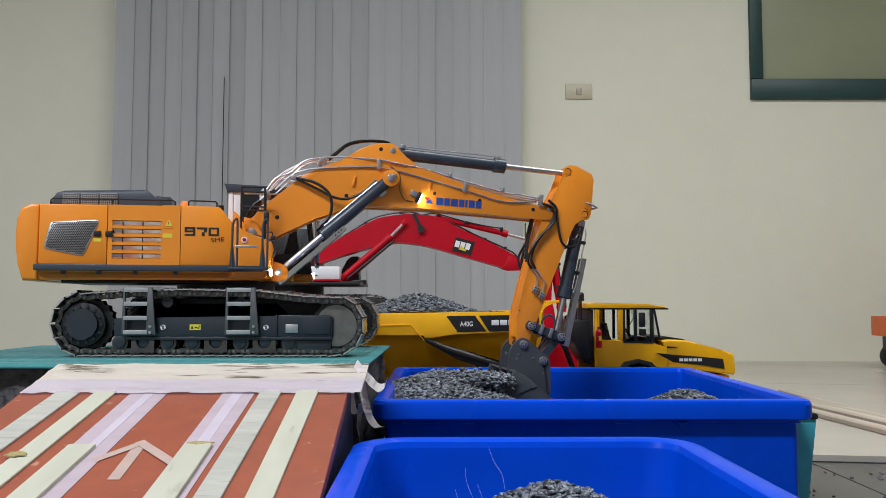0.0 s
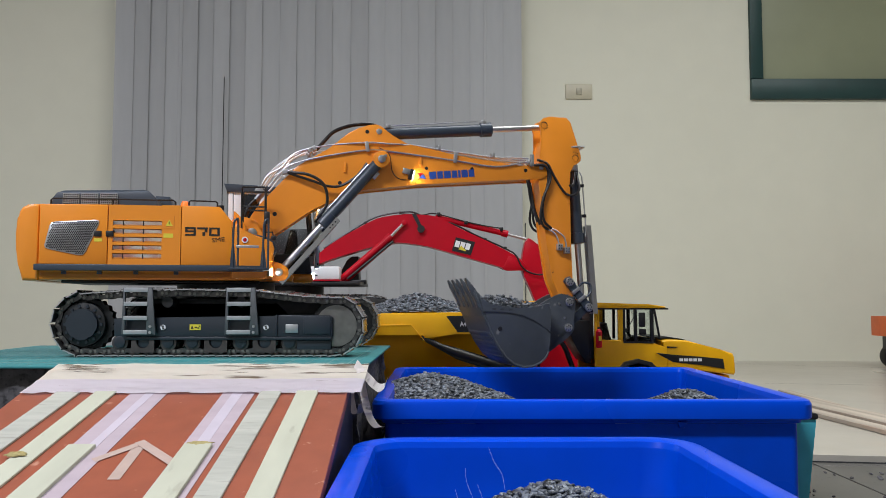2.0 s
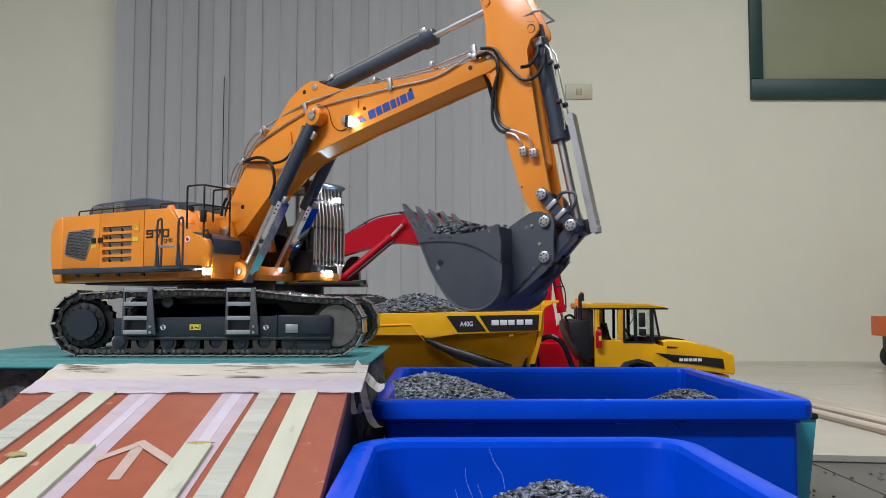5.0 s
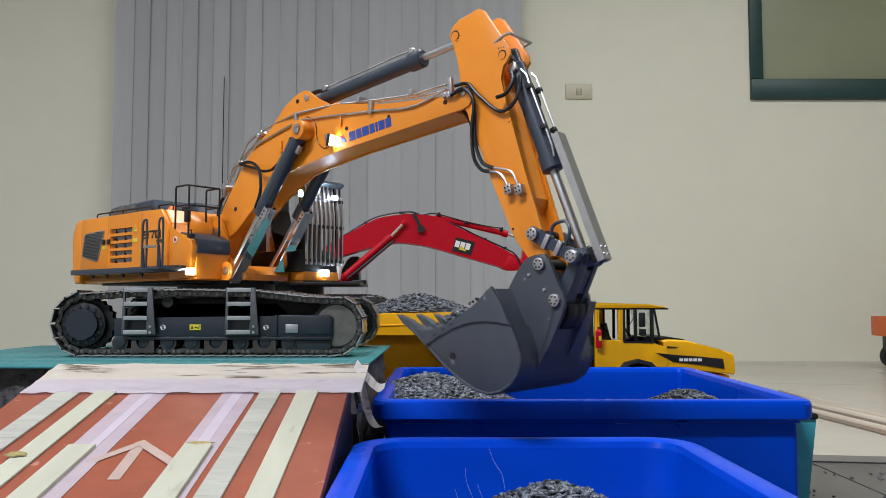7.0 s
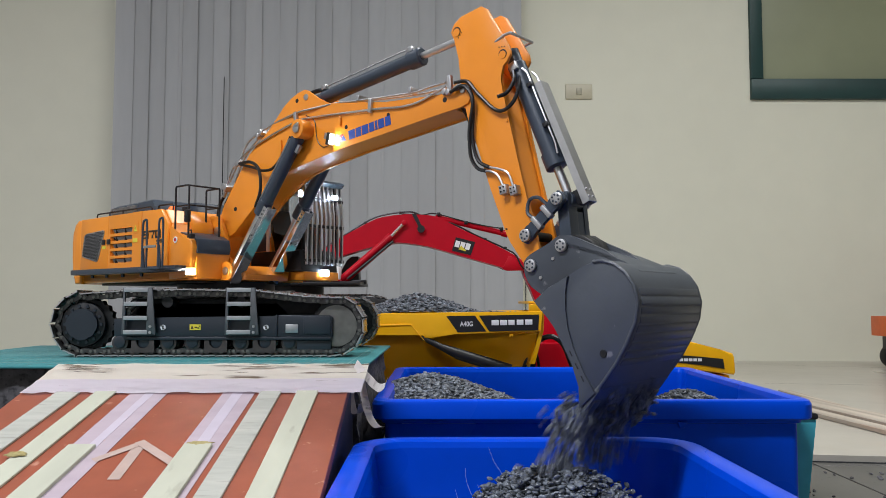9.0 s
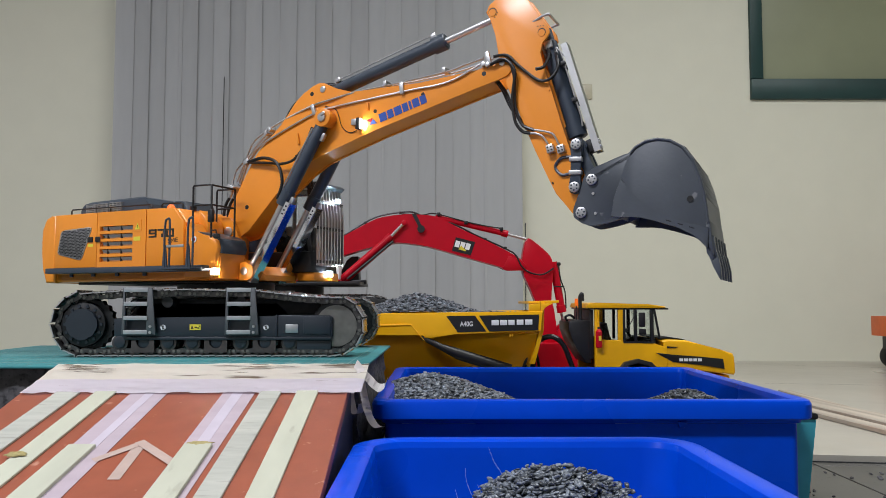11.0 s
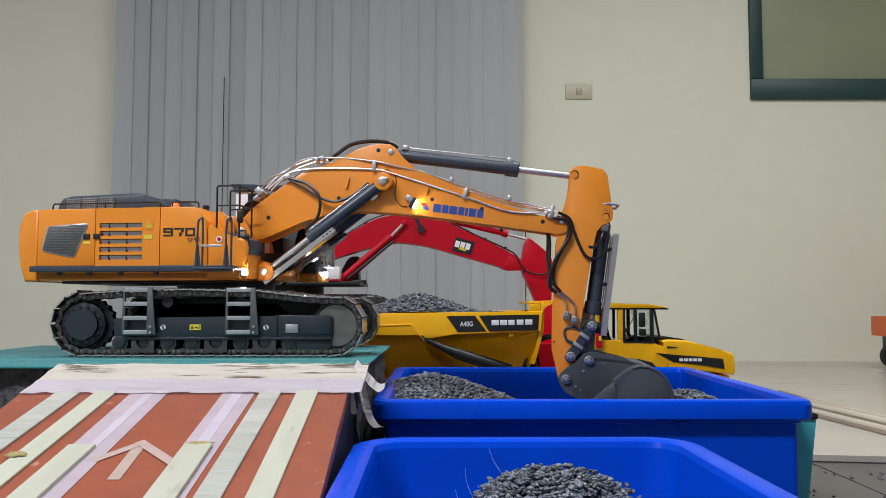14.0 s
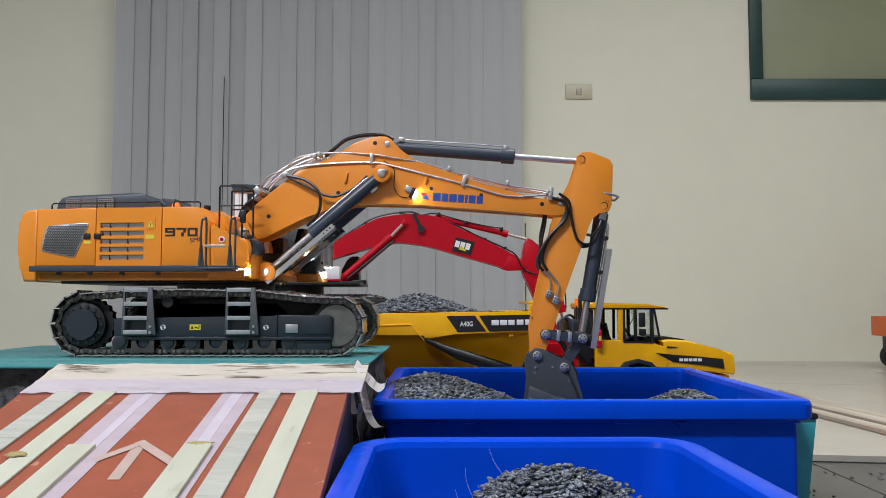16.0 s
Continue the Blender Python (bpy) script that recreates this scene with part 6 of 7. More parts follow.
part("arm", prism(smooth_outline([(0.2034, 0.4140), (0.230, 0.394), (0.2560, 0.3700), (0.2634, 0.3425), (0.2558, 0.2653), (0.2640, 0.165), (0.2480, 0.170), (0.238, 0.215), (0.2053, 0.2953), (0.1890, 0.330), (0.1882, 0.3663), (0.1955, 0.4022)], 0.25), 0.004, 0.046, 0.0015), RED, red)
part("lower_arm", prism(smooth_outline([(0.2353, 0.262), (0.2600, 0.262), (0.2700, 0.19), (0.2640, 0.150), (0.2400, 0.150), (0.2330, 0.19)], 0.25), 0.003, 0.047, 0.0015), RED, red)
part("arm_cylinder_tube", tube([(-0.018, 0.025, 0.4640), (0.1400, 0.025, 0.4268), (0.141, 0.025, 0.4266), (0.1560, 0.025, 0.4230)], [0.0068, 0.0068, 0.0085, 0.0085], 16), RED, red)
part("arm_cylinder_rod", tube([(0.15, 0.025, 0.4240), (0.1995, 0.025, 0.4110)], 0.0032, 10), STEEL, red)
for yy in (-0.009, 0.059):
    part("boom_cylinder_tube", tube([(-0.242, yy, 0.311), (-0.135, yy, 0.404), (-0.134, yy, 0.405), (-0.122, yy, 0.4155)], [0.0085, 0.0085, 0.0098, 0.0098], 16), RED, red)
    part("boom_cylinder_rod", tube([(-0.124, yy, 0.4140), (-0.092, yy, 0.4471)], 0.0036, 10), STEEL, red)
    part("pin", disc(-0.092, 0.4471, 0.0062, min(yy, 0.025) - 0.004, max(yy, 0.025) + 0.004, 16, 0.001), RED, red)
part("guard_pipe", tube([(-0.225, -0.014, 0.3145), (-0.118, -0.014, 0.4030)], 0.003, 8), BLACK, red)
part("bucket_cylinder_tube", tube([(0.264, 0.022, 0.3560), (0.2810, 0.022, 0.2530), (0.2812, 0.022, 0.2520), (0.2842, 0.022, 0.2357)], [0.0095, 0.0095, 0.0112, 0.0112], 14), RED, red)
part("bucket_cylinder_rod", tube([(0.2820, 0.025, 0.238), (0.2895, 0.025, 0.205)], 0.0034, 10), STEEL, red)
part("cylinder_hose", tube(curve_path([(0.276, 0.018, 0.352), (0.281, 0.018, 0.315), (0.291, 0.018, 0.285), (0.2935, 0.018, 0.245)], 6), 0.0016, 8), HOSE, red)
part("clamp", box(0.266, 0.289, 0.012, 0.038, 0.2955, 0.2985, 0.001), BLACK, red)
part("hose_clip", box(0.272, 0.281, 0.012, 0.03, 0.347, 0.3550, 0.002), BLACK, red)
for pts, r in (([(-0.285, 0.012, 0.388), (-0.20, 0.012, 0.4420), (-0.1577, 0.012, 0.4640), (-0.105, 0.012, 0.4745), (-0.07, 0.012, 0.4745), (-0.03, 0.012, 0.4560), (0.02, 0.012, 0.4480), (0.08, 0.012, 0.4190), (0.150, 0.012, 0.3870), (0.172, 0.0, 0.372), (0.186, -0.004, 0.345), (0.205, -0.004, 0.330), (0.235, -0.004, 0.325), (0.262, 0.0, 0.340)], 0.0021),
               ([(-0.105, 0.012, 0.4715), (-0.05, 0.014, 0.4680), (-0.02, 0.018, 0.4725), (0.05, 0.018, 0.4540), (0.10, 0.018, 0.4430), (0.138, 0.018, 0.4370)], 0.0016)):
    part("hose", tube(curve_path(pts, 5), r, 8), HOSE, red, "black hose along the boom")
for xx, zz in ((-0.010, 0.4705), (0.055, 0.4500), (0.1400, 0.4345)):
    part("clip", box(xx - 0.004, xx + 0.004, 0.010, 0.030, zz - 0.004, zz + 0.004, 0.0012), BLACK, red)
for xx, zz in ((-0.185, 0.4490), (0.10, 0.4100), (0.148, 0.3890)):
    part("clip", box(xx - 0.004, xx + 0.004, 0.004, 0.022, zz - 0.003, zz + 0.003, 0.001), BLACK, red)
wl = part("work_light", tube([(-0.0520, -0.010, 0.4330), (-0.0520, -0.002, 0.4330)], 0.0088, 18), BLACK, red, "round black work light")
part("strap", prism([(-0.0745, 0.4700), (-0.0640, 0.4700), (-0.0490, 0.4370), (-0.0560, 0.4350)], -0.002, -0.0003), BLACK, wl)
DEC = [(0.0304, 0.4141), (0.0763, 0.4022), (0.0661, 0.3711), (0.0210, 0.3820)]
sg = part("sign", prism(DEC, -0.0012, -0.0002), BLACK, rb, "black square decal")
for k in range(3):
    part("mark", prism([(0.0310 + k * 0.0125, 0.4065 - k * 0.0032), (0.0415 + k * 0.0125, 0.4035 - k * 0.0032), (0.0368 + k * 0.0125, 0.3890 - k * 0.0032), (0.0268 + k * 0.0125, 0.3920 - k * 0.0032)], -0.0018, -0.0010), WHITE, sg)
part("mark", prism([(0.0435, 0.3940), (0.0560, 0.3800), (0.0365, 0.3850)], -0.0021, -0.0012), MARK, sg)
part("battery_box", box(-0.335, -0.2396, -0.045, -0.005, 0.3120, 0.3425, 0.003), WHITE, red, "white box on the front platform")
bm = bmesh.new()
add_box(bm, -0.312, -0.296, -0.0462, -0.0448, 0.324, 0.3275)
add_box(bm, -0.300, -0.290, -0.0462, -0.0448, 0.3205, 0.3235)
part("box_mark", bm, BLACK, red, "small black mark")
part("platform_edge", box(-0.50, -0.238, -0.047, 0.10, 0.3085, 0.3118, 0.001), RED, red)
part("platform", box(-0.50, -0.192, -0.045, 0.16, 0.298, 0.3083, 0.003), BLACK, red)
part("frame_block", prism([(-0.250, 0.309), (-0.250, 0.335), (-0.236, 0.362), (-0.224, 0.372), (-0.208, 0.372), (-0.206, 0.309)], 0.065, 0.12, 0.002), BLACK, red)
part("front_bar", box(-0.225, -0.188, 0.06, 0.10, 0.304, 0.314, 0.002), BLACK, red)
part("cab", prism([(-0.42, 0.31), (-0.42, 0.43), (-0.40, 0.44), (-0.335, 0.44), (-0.302, 0.365), (-0.300, 0.31)], 0.07, 0.14, 0.004), BLACK, red, "dark cab beside the boom")
part("mirror", box(-0.268, -0.244, 0.06, 0.066, 0.374, 0.392, 0.003), BLACK, red)
part("engine_house", prism([(-0.62, 0.31), (-0.63, 0.40), (-0.61, 0.415), (-0.43, 0.415), (-0.425, 0.31)], -0.05, 0.16, 0.005), RED, red)
part("slew_ring", tube([(-0.36, 0.05, 0.275), (-0.36, 0.05, 0.298)], 0.07, 32), IRON, red)
part("track", prism(smooth_outline([(-0.57, 0.205), (-0.585, 0.240), (-0.55, 0.275), (-0.17, 0.275), (-0.122, 0.262), (-0.125, 0.225), (-0.155, 0.195), (-0.54, 0.195)], 0.3), -0.055, -0.01, 0.002), IRON, red)
part("track", prism(smooth_outline([(-0.57, 0.205), (-0.585, 0.240), (-0.55, 0.275), (-0.17, 0.275), (-0.122, 0.262), (-0.125, 0.225), (-0.155, 0.195), (-0.54, 0.195)], 0.3), 0.11, 0.155, 0.002), IRON, red)
tsh = part("track_shoe", box(-0.0065, 0.0065, -0.024, 0.024, 0, 0.003), TRACKM, red)
first_ = True
for yy in (-0.0325, 0.1325):
    for k in range(26):
        xx = -0.53 + k * 0.0152
        zz = 0.2755 if xx < -0.17 else 0.2755 - (xx + 0.17) * 0.27
        m = pose(xx, yy, zz, 0, 0 if xx < -0.17 else 15, 0)
        if first_:
            tsh.matrix_basis = m
            first_ = False
        else:
            share(tsh, m)
part("bucket", prism(smooth_outline([(0.195, 0.02), (0.190, 0.165), (0.300, 0.165), (0.325, 0.09), (0.27, 0.0015), (0.20, 0.0015)], 0.2), -0.035, 0.085, 0.004), RED, red, "red digging bucket on the floor")
part("bucket_ear", prism([(0.262, 0.160), (0.268, 0.190), (0.292, 0.212), (0.300, 0.205), (0.305, 0.160)], 0.006, 0.012, 0.001), RED, red)
part("bucket_ear", prism([(0.262, 0.160), (0.268, 0.190), (0.292, 0.212), (0.300, 0.205), (0.305, 0.160)], 0.038, 0.044, 0.001), RED, red)
part("link", prism([(0.255, 0.180), (0.250, 0.188), (0.287, 0.214), (0.292, 0.206)], 0.012, 0.038, 0.001), RED, red)
tagged(part("foam_slab", rough_block(-0.72, -0.105, 1.84, 2.12, 0.0, 0.1945, 20, 0.004, 5.0), FOAM, smooth=60), "dark grey rough foam slab carrying a red excavator", "slab")

# orange toy truck by the wall
toy = tagged(empty("toy_truck", 1.712, 3.1, 0), "orange toy truck parked by the wall", "toy truck")
part("tipper", prism([(0, 0.128), (0.0, 0.205), (0.30, 0.205), (0.32, 0.128)], 0, 0.16, 0.006), TOYO, toy)
part("edge_bar", box(0.012, 0.30, -0.003, 0.0, 0.196, 0.201), BLACK, toy)
part("chassis", box(0.028, 0.50, 0.03, 0.13, 0.075, 0.127, 0.004), BLACK, toy)
for xx in (0.075, 0.19, 0.44):
    for y0 in (0.0, 0.115):
        part("wheel", disc(xx, 0.046, 0.046, y0, y0 + 0.045, 28, 0.006), RUBBER, toy)
part("cab", prism([(0.36, 0.128), (0.36, 0.27), (0.45, 0.27), (0.50, 0.20), (0.51, 0.128)], 0, 0.16, 0.006), ORANGE, toy)


# ---- strips and tape on the ramp ----
def strip(name, x0, x1, ya, yb, slant, h, mat, label, z0=0.0004):
    bm = bmesh.new()
    rows = []
    for z in (z0, z0 + h):
        rows.append([bm.verts.new((x + slant * (y - ya), y, z)) for x, y in ((x0, ya), (x1, ya), (x1, yb), (x0, yb))])
    bm.faces.new(rows[0][::-1])
    bm.faces.new(rows[1])
    for i in range(4):
        bm.faces.new((rows[0][i], rows[0][(i + 1) % 4], rows[1][(i + 1) % 4], rows[1][i]))
    if h > 0.001:
        bmesh.ops.bevel(bm, geom=[e for e in bm.edges if e.verts[0].co.z > z0 + h * 0.9 and e.verts[1].co.z > z0 + h * 0.9], offset=0.0005, segments=1, affect="EDGES")
    return part(name, bm, mat, ramp_ob, label)


strip("wood_strip", -0.1424, -0.1176, -0.086, -0.60, 0.100, 0.0022, GREYW, "scuffed grey wooden strip")
strip("wood_strip", -0.1017, -0.0798, -0.085, -0.60, 0.090, 0.0022, CREAM, "pale cream wooden strip")
strip("wood_strip", 0.0719, 0.0940, -0.085, -0.60, 0.040, 0.0022, GREYW, "scuffed grey wooden strip")
strip("wood_strip", 0.1101, 0.1328, -0.084, -0.60, 0.027, 0.0022, CREAM, "pale cream wooden strip")
strip("wood_strip", -0.0740, -0.0500, -0.2145, -0.60, 0.088, 0.0032, CREAM, "short cream wooden strip", 0.0012)
strip("wood_strip", 0.0290, 0.0545, -0.2140, -0.60, 0.040, 0.0032, CREAM, "short cream wooden strip", 0.0012)
strip("tape_strip", -0.0639, -0.0254, -0.080, -0.60, 0.075, 0.0003, LILAC, "lilac masking tape strip")
strip("tape_strip", -0.0480, -0.0390, -0.080, -0.60, 0.080, 0.0003, LILAC2, "paler overlap of masking tape", 0.0007)
strip("tape_strip", 0.0326, 0.0664, -0.080, -0.60, 0.045, 0.0003, LILAC, "lilac masking tape strip")
strip("tape_strip", 0.0430, 0.0540, -0.080, -0.60, 0.045, 0.0003, LILAC2, "paler overlap of masking tape", 0.0007)


def tape_bar(p, q_, w, z0):
    p, q_ = Vector(p), Vector(q_)
    d = (q_ - p).normalized()
    n = Vector((-d.y, d.x)) * w / 2
    bm = bmesh.new()
    lo = [bm.verts.new((v.x, v.y, z0)) for v in (p - n, q_ - n, q_ + n, p + n)]
    hi = [bm.verts.new((v.x, v.y, z0 + 0.0003)) for v in (p - n, q_ - n, q_ + n, p + n)]
    bm.faces.new(lo[::-1])
    bm.faces.new(hi)
    for i in range(4):
        bm.faces.new((lo[i], lo[(i + 1) % 4], hi[(i + 1) % 4], hi[i]))
    return part("arrow_tape", bm, ARROWT, ramp_ob, "white tape bar of an arrow")


tape_bar((-0.0120, -0.2740), (-0.0120, -0.2080), 0.0105, 0.0004)
tape_bar((-0.0420, -0.2400), (-0.0110, -0.2055), 0.0085, 0.0007)
tape_bar((-0.0150, -0.2030), (0.0290, -0.2460), 0.0090, 0.0010)
GLUE = material("dried_glue", (0.40, 0.33, 0.13), 0.5, vary=0.2, scale=300, bump=0.5)
for x, y, sx, sy, seed in ((-0.1115, -0.233, 0.0095, 0.0052, 3), (0.0425, -0.2130, 0.0125, 0.0045, 8)):
    gb = bmesh.new()
    rg = random.Random(seed)
    ring_ = [(k * math.tau / 18, rg.uniform(0.7, 1.2)) for k in range(18)]
    rows_ = [[gb.verts.new((f * q * sx * math.cos(a), f * q * sy * math.sin(a), z)) for a, q in ring_] for f, z in ((1.0, 0.0030), (0.92, 0.0038), (0.5, 0.0046 + 0.0004 * rg.random()))]
    for lo, hi in zip(rows_, rows_[1:]):
        for k in range(18):
            gb.faces.new((lo[k], lo[(k + 1) % 18], hi[(k + 1) % 18], hi[k]))
    gb.faces.new(rows_[0][::-1])
    gb.faces.new(rows_[-1])
    part("glue_patch", gb, GLUE, ramp_ob, "crusty yellow dried glue").matrix_basis = pose(x, y, 0.0004)
# wrinkled tape over the top edge
wt = bmesh.new()
NX, NYT = 90, 26
ws = []
for j in range(NYT + 1):
    row = []
    for i in range(NX + 1):
        x = -0.1795 + 0.3575 * i / NX
        y = -0.0890 + 0.0900 * j / NYT
        k = x + 0.028 * (y + 0.0890) * (1 if x > 0 else 0.2)
        z = 0.0012 + 0.0016 * max(0, noise.noise((x * 18, y * 120, 0))) + 0.0009 * noise.noise((x * 60, y * 200, 3)) + (0.0016 if j == 0 and noise.noise((x * 30, 0, 9)) > 0.15 else 0.0008 if j < 4 else 0)
        row.append(wt.verts.new((k, y + (0.0012 * noise.noise((x * 50, 0, 5)) if j == 0 else 0), z)))
    ws.append(row)
for j in range(NYT):
    for i in range(NX):
        f = wt.faces.new((ws[j][i], ws[j][i + 1], ws[j + 1][i + 1], ws[j + 1][i]))
        f.material_index = 0 if j > NYT * 0.46 else 1
bmesh.ops.solidify(wt, geom=wt.faces[:], thickness=0.0004)
part("edge_tape", wt, [TAPE, LILACW], ramp_ob, "wrinkled cream and lilac masking tape")


# dark streaks where tracks have rubbed the tape
SCUFF = material("rubbed_dirt", (0.29, 0.22, 0.155), 0.8, vary=0.25, scale=200)
rg = random.Random(21)
for x0, n_s in ((-0.150, 8), (-0.118, 6), (0.066, 4), (0.020, 1)):
    for k in range(n_s):
        sb = bmesh.new()
        l, w = rg.uniform(0.008, 0.040), rg.uniform(0.0005, 0.0018)
        row = []
        for j in range(9):
            t = j / 8
            half = w * math.sin(math.pi * t) * rg.uniform(0.4, 1.2) + 0.00008
            zz = 0.0009 * noise.noise((x0 * 40 + t, k, 0))
            row.append((sb.verts.new((l * (t - 0.5), zz - half, 0)), sb.verts.new((l * (t - 0.5), zz + half, 0))))
        for a, b in zip(row, row[1:]):
            sb.faces.new((a[0], b[0], b[1], a[1]))
        bmesh.ops.solidify(sb, geom=sb.faces[:], thickness=0.0003)
        part("scuff", sb, SCUFF, ramp_ob, "dark rubbed streak").matrix_basis = pose(x0 + rg.uniform(-0.022, 0.022), rg.uniform(-0.034, -0.006), 0.0034 + rg.uniform(0, 0.0004), 0, 0, rg.uniform(-4, 4))


def ribbon(path, wdir, w, label):
    p = curve_path(path, 6)
    bm = bmesh.new()
    rows = []
    for i, v in enumerate(p):
        d = Vector(wdir).normalized() * w * (0.5 + 0.08 * noise.noise((i * 0.4, 0, 0)))
        rows.append((bm.verts.new(v - d), bm.verts.new(v + d)))
    for a, b in zip(rows, rows[1:]):
        bm.faces.new((a[0], a[1], b[1], b[0]))
    bmesh.ops.solidify(bm, geom=bm.faces[:], thickness=0.0004)
    ob = tagged(part("tape_end", bm, WHITET, None, smooth=60), label, "tape", group="loose tape ends")
    return ob


ribbon([(-0.100, 0.935, 0.190), (-0.088, 0.925, 0.178), (-0.074, 0.925, 0.164), (-0.066, 0.93, 0.1655), (-0.064, 0.93, 0.172)], (0.15, 1, 0.5), 0.017, "loose curled end of white tape")
ribbon([(-0.094, 0.925, 0.185), (-0.088, 0.915, 0.155), (-0.082, 0.915, 0.133), (-0.074, 0.918, 0.121), (-0.064, 0.918, 0.1215)], (1, 0.6, 0.1), 0.009, "loose hanging strip of white tape")
ribbon([(-0.102, 0.93, 0.176), (-0.1035, 0.92, 0.155), (-0.099, 0.915, 0.138), (-0.093, 0.915, 0.137), (-0.0905, 0.915, 0.147)], (1, 0.5, 0.1), 0.008, "small curled strip of white tape")

# ---- gravel ----
ico = bmesh.new()
bmesh.ops.create_icosphere(ico, subdivisions=2, radius=1.0)
ICO_V = np.array([v.co[:] for v in ico.verts])
ICO_V = np.sign(ICO_V) * np.abs(ICO_V) ** 0.68
ICO_F = np.array([[v.index for v in f.verts] for f in ico.faces])
ico.free()


def pebbles(rs, centres, size):
    """Vertices and faces of many flattened, uneven stones."""
    n = len(centres)
    V, F = [], []
    for i in range(n):
        s = size * rs.uniform(0.65, 1.35)
        ax = np.array([1.0, rs.uniform(0.55, 0.95), rs.uniform(0.27, 0.48)]) * s * 0.96
        v = ICO_V * (1 + 0.16 * np.sin(ICO_V @ rs.uniform(-3, 3, (3, 3)) + rs.uniform(0, 6, 3)).sum(1, keepdims=True) / 1.7)
        e = Euler((rs.normal(0, 0.38), rs.normal(0, 0.38), rs.uniform(0, 6.28))).to_matrix()
        V.append((v * ax) @ np.array(e).T + centres[i])
        F.append(ICO_F + i * len(ICO_V))
    return np.concatenate(V), np.concatenate(F)


def stone_mesh(name, V, F):
    me = bpy.data.meshes.new(name)
    me.from_pydata(V.tolist(), [], F.tolist())
    me.polygons.foreach_set("use_smooth", [True] * len(me.polygons))
    me.materials.append(STONE)
    me.update()
    return me


def surface(x, y, cx, cy, top, slope, sy=1.0, fill=-1.0, w=0.018):
    r = math.hypot(x - cx, (y - cy) * sy)
    return max(fill, top - slope * (math.sqrt(r * r + w * w) - w)) + 0.003 * noise.noise((x * 45, y * 45, 1.3))


def heap(label, cx, cy, top, slope, rad, n, size, seed, x0, x1, y0, y1, low, sy=1.0, fill=-1.0, w=0.018):
    rs = np.random.RandomState(seed)
    pts = []
    while len(pts) < n:
        a, r = rs.uniform(0, 6.283), rad * math.sqrt(rs.uniform(0, 1))
        x, y = cx + r * math.cos(a), cy + r * math.sin(a) / sy
        if x0 < x < x1 and y0 < y < y1:
            z = surface(x, y, cx, cy, top, slope, sy, fill, w) - size * rs.uniform(0.1, 1.0)
            if z > low:
                pts.append((x, y, z))
            else:
                n -= 1
    V, F = pebbles(rs, np.array(pts), size)
    ob = tagged(new("gravel_heap", stone_mesh("gravel_heap", V, F)), label, "gravel", kind="stuff")
    # solid sheet below the stones, its dark colour stands in for gap shade
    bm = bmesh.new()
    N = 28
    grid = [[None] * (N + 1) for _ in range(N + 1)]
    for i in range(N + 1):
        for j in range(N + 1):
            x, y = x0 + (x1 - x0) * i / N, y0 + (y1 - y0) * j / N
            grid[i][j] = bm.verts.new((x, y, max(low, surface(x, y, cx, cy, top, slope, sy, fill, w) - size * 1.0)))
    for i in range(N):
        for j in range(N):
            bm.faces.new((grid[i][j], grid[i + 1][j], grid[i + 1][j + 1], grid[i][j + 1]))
    part("core", bm, STONE_SHADE, ob, "solid heap core, coloured dark as shade between stones", smooth=80)
    return ob


FH = (0.103, 0.765)
heap("grey river gravel heaped in a blue bin", FH[0], FH[1], 0.0930, 0.50, 0.13, 3300, 0.0039, 11, -0.055, 0.235, 0.60, 0.855, 0.0)
BH = (-0.020, 1.20)
heap("grey river gravel heaped in a corner of a blue bin", BH[0], BH[1], 0.1545, 0.43, 0.18, 6200, 0.0033, 12, -0.074, 0.22, 1.01, 1.40, 0.0, 0.8, -1.0, 0.045)
heap("small grey gravel heap in a blue bin", 0.363, 1.22, 0.1300, 0.42, 0.12, 2400, 0.0031, 13, 0.22, 0.432, 1.01, 1.42, 0.0)
heap("grey gravel load heaped in a yellow dump body", -0.052, 1.69, 0.2780, 0.34, 0.21, 4300, 0.0040, 14, -0.28, 0.16, 1.582, 1.797, 0.19, 1.0, 0.2385)

# loose crumbs on the lower floor
rs_ = np.random.RandomState(5)
cr = np.array([(rs_.uniform(0.52, 0.95), rs_.uniform(1.0, 1.34), -0.0105) for _ in range(110)])
V, F = pebbles(rs_, cr, 0.0030)
crumbs = tagged(new("crumbs", stone_mesh("crumbs", V, F)), "black crumbs scattered on the lower floor tiles", "debris", kind="stuff")
crumbs.data.materials[0] = FOAM

# thin pale hairs on the bin's inner wall
for pts in ([(0.0465, 0.838, 0.1120), (0.0520, 0.838, 0.0980), (0.0600, 0.838, 0.0850), (0.0630, 0.838, 0.0700)], [(0.0230, 0.838, 0.0920), (0.0240, 0.838, 0.0780), (0.0310, 0.838, 0.0600)],
            [(0.0125, 0.838, 0.0700), (0.0160, 0.838, 0.0580)], [(0.0350, 0.838, 0.0750), (0.0400, 0.838, 0.0620)]):
    tagged(part("hair", tube(curve_path(pts, 6), 0.00013, 5), WHITE), "thin pale hair stuck to the blue bin", "fibre", group="hairs on the bin")
# blind cords
for x, z0, z1 in ((-0.953, 0.15, 1.24), (0.3545, 0.02, 0.60)):
    part("cord", tube([(x, -0.024, z0), (x, -0.024, z1)], 0.0022, 6), BLACK, blind, "dark cord")

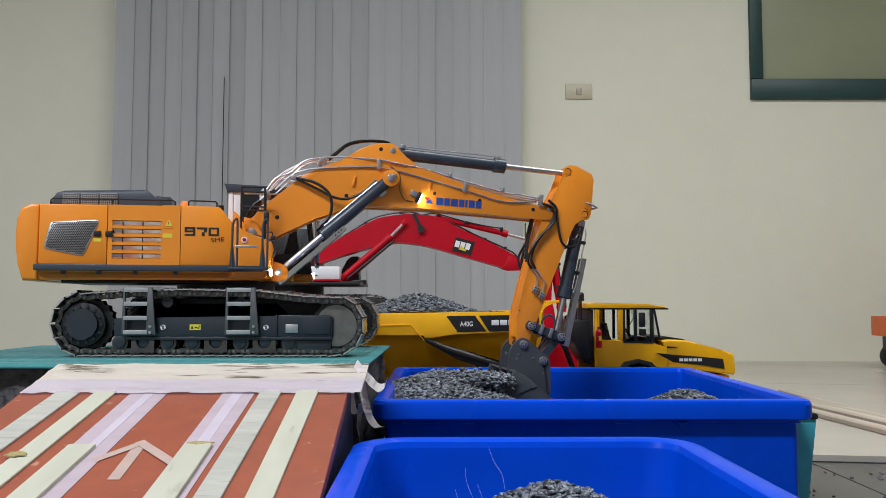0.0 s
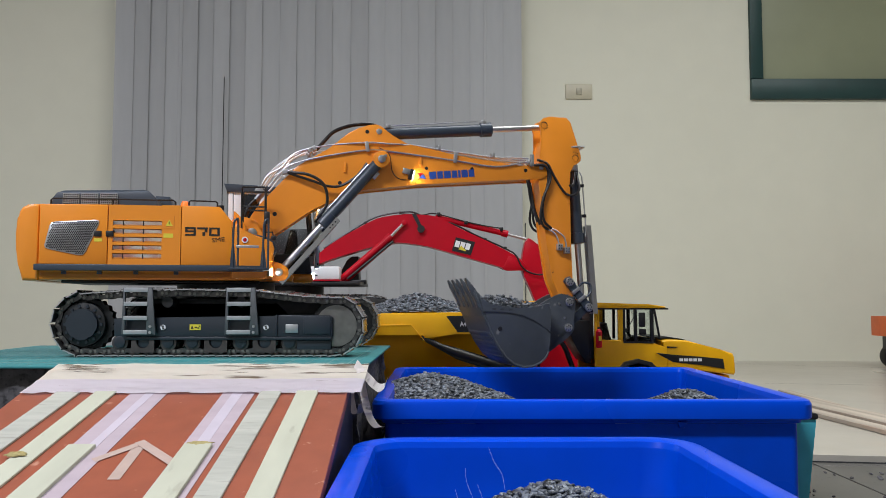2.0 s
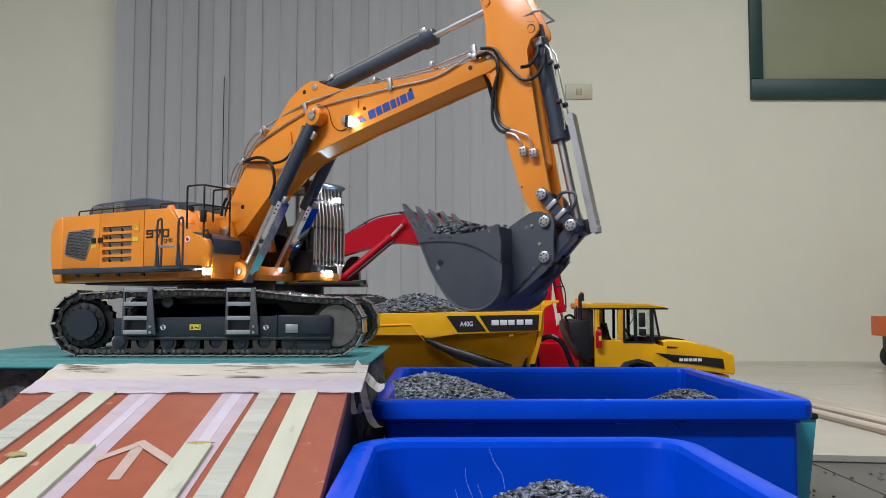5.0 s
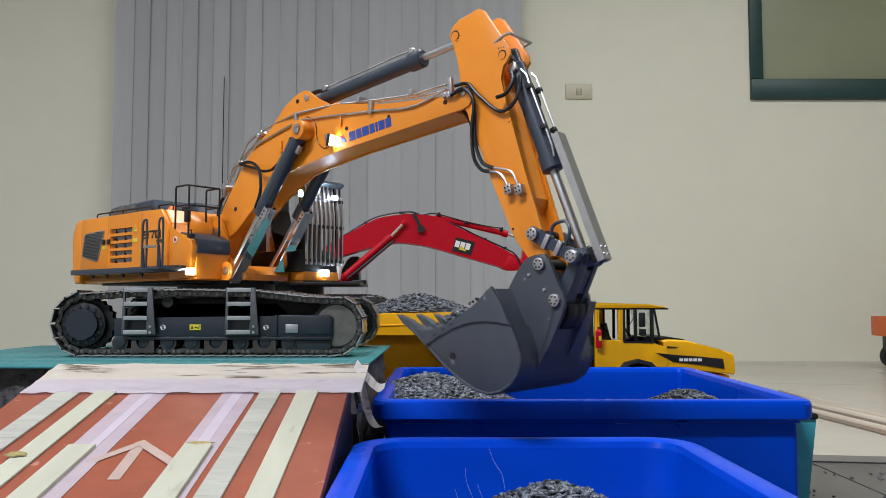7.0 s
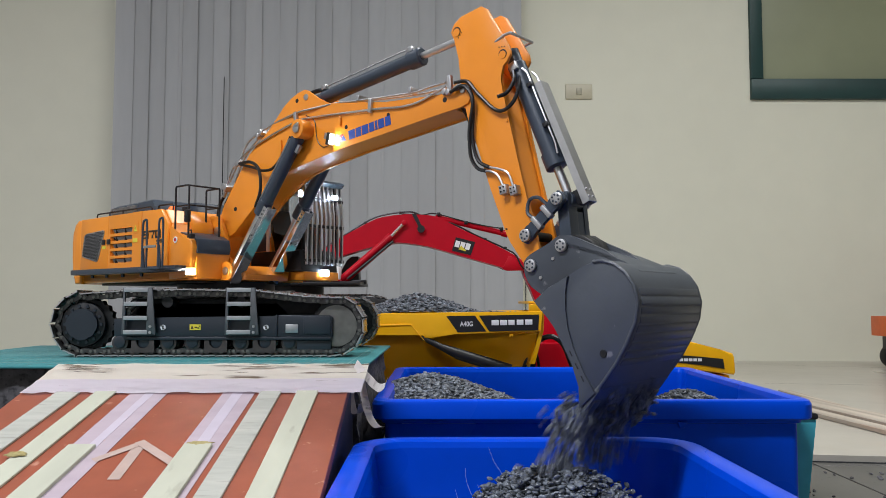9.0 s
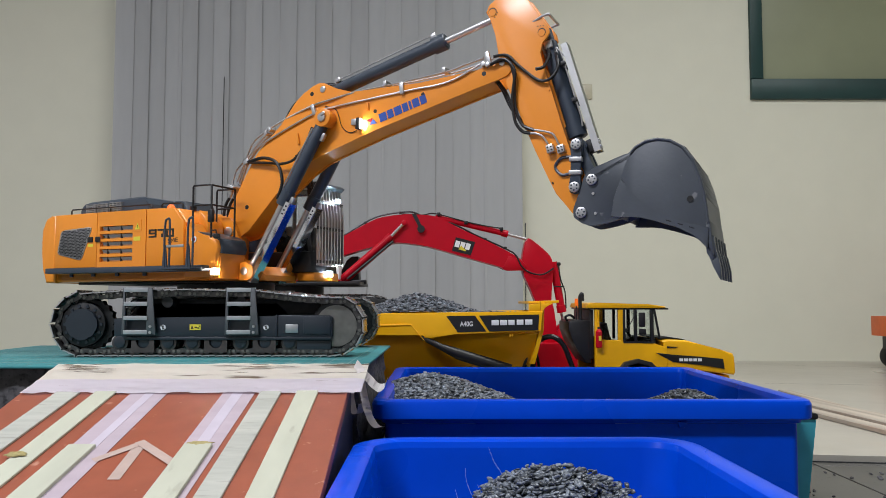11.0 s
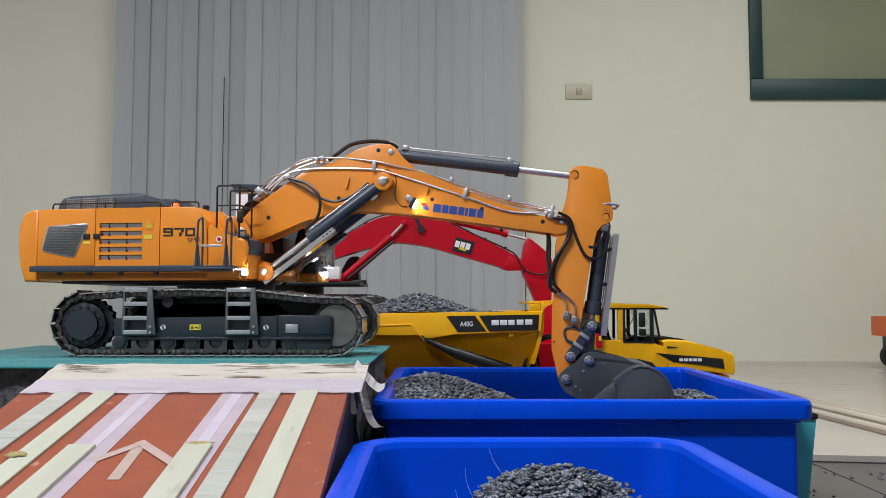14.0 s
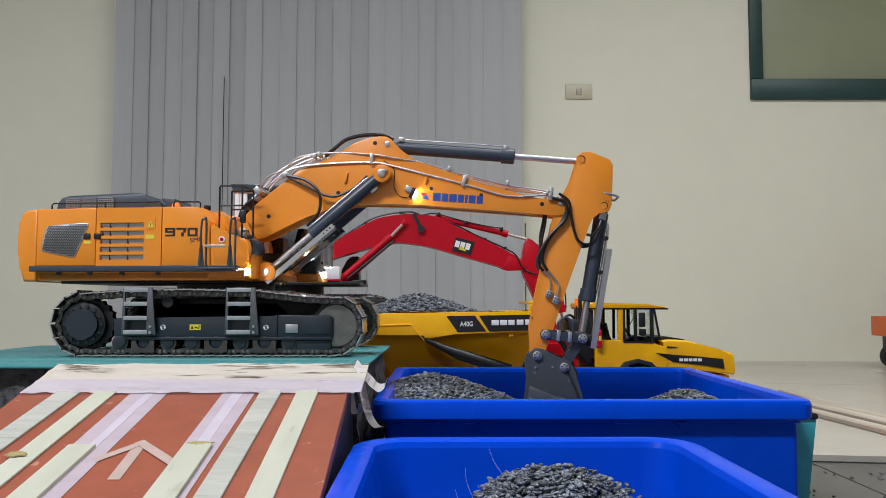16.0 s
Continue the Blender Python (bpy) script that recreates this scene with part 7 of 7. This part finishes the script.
# ---- the scooped load: small lots of stones that ride in the bucket and fall into the front bin ----
LOADS = []
for i in range(300):
    rs = np.random.RandomState(100 + i)
    c = np.clip(rs.normal(0, 0.0105, (22, 3)), -0.017, 0.017) * np.array([1, 1, 0.45])
    V, F = pebbles(rs, c, 0.0033)
    ob = tagged(new("gravel_lot", stone_mesh("gravel_lot", V, F)), "loose handful of grey gravel from the bucket", "gravel", group="scooped gravel", kind="stuff")
    LOADS.append(ob)


def load_rows(i):
    rs = random.Random(300 + i)
    n = len(LOADS)
    # where it first lies
    a, r = rs.uniform(0, 6.28), 0.055 * math.sqrt(rs.random())
    hx_, hy_ = 0.036 + r * math.cos(a), 1.235 + 0.8 * r * math.sin(a)
    rest = Vector((hx_, hy_, max(surface(hx_, hy_, BH[0], BH[1], 0.1545, 0.43, 0.8, -1.0, 0.045) - 0.003, 0.150 - 0.17 * r) + rs.uniform(-0.004, 0.003)))
    # where it rides in the bucket
    layer = i / n
    wide = 0.018 + 0.018 * layer
    ride = Vector((0.069 - 0.064 * layer + rs.uniform(-0.004, 0.004), rs.uniform(-0.048, 0.048), -0.080 - 0.021 * layer + rs.uniform(-wide, wide * 0.8)))
    lip = Vector((0.006 + rs.uniform(-0.004, 0.008), ride.y * 1.3, -0.152))
    # where it lands
    a2, r2 = rs.uniform(0, 6.28), 0.060 * math.sqrt(rs.random())
    lx, ly = FH[0] + r2 * math.cos(a2), FH[1] + 0.9 * r2 * math.sin(a2)
    land = Vector((lx, ly, surface(lx, ly, FH[0], FH[1], 0.1005, 0.57) + rs.uniform(-0.003, 0.0)))
    pick = 0.75 + 0.5 * rs.random()
    fall = 7.48 + 1.25 * (1 - layer) + 0.45 * rs.random()
    base = exc.matrix_basis

    def ridden(p, t):
        return base @ joints(t)["bucket"] @ p

    turn0 = rs.uniform(0, 360)
    rows = [(0.0, pose(*rest, 0, 0, turn0)), (round(pick, 2), pose(*rest, 0, 0, turn0))]
    t = pick + 0.28
    while t < fall:
        rows.append((round(t, 2), pose(*ridden(ride, t), 0, 0, turn0)))
        t += 0.1 if t < 4.3 or t > 6.2 else 0.15
    rows.append((round(fall, 2), pose(*ridden(ride, fall), 0, 0, turn0)))
    edge = ridden(lip, fall + 0.14)
    rows.append((round(fall + 0.14, 2), pose(*edge, 60, 10, turn0 + 20)))
    drop = max(0.02, edge.z - land.z)
    tf = 1.6 * math.sqrt(2 * drop / 9.8) + 0.02
    hit = edge.lerp(land, 0.45) + Vector((-0.030 + rs.uniform(-0.018, 0.018), -0.018 + rs.uniform(-0.018, 0.018), 0))
    hit.z = min(land.z, surface(hit.x, hit.y, FH[0], FH[1], 0.0985, 0.45)) + 0.002
    for k in (0.5, 1.0):
        q_ = edge.lerp(hit, k)
        q_.z = edge.z - (edge.z - hit.z) * k * k
        rows.append((round(fall + 0.14 + tf * k, 2), pose(*q_, 80 - 50 * k, 10 * (1 - k), turn0 + 50 * k)))
    rows.append((round(fall + 0.24 + tf, 2), pose(*land, 0, 0, turn0 + 60)))
    rows.append((16.0, rows[-1][1]))
    out = []
    for t, m in rows:
        if not out or frame(t) > frame(out[-1][0]):
            out.append((t, m))
    return out


# ---- lower floor tiles ----
tile = part("tile", box(0.0018, 0.5982, 0.0018, 0.5982, -0.0135, -0.012, 0.0005, 1), TILE, low_floor)
k_ = 0
for i in range(-6, 5):
    for j in range(-7, 2):
        m = pose(0.625 + 0.6 * i, 1.374 + 0.6 * (j - 0), 0, 0, 0, 0)
        if 0.625 + 0.6 * i > XR or 1.374 + 0.6 * j < YB - 0.6:
            continue
        if k_ == 0:
            tile.matrix_basis = m
        else:
            share(tile, m)
        k_ += 1


def motions():
    poses = [(i / 10, joints(i / 10)) for i in range(161)]
    for key, obs in MOVING.items():
        for ob in obs:
            walk(ob, [(t, p[key]) for t, p in poses])
    for i, ob in enumerate(LOADS):
        walk(ob, load_rows(i))


motions()
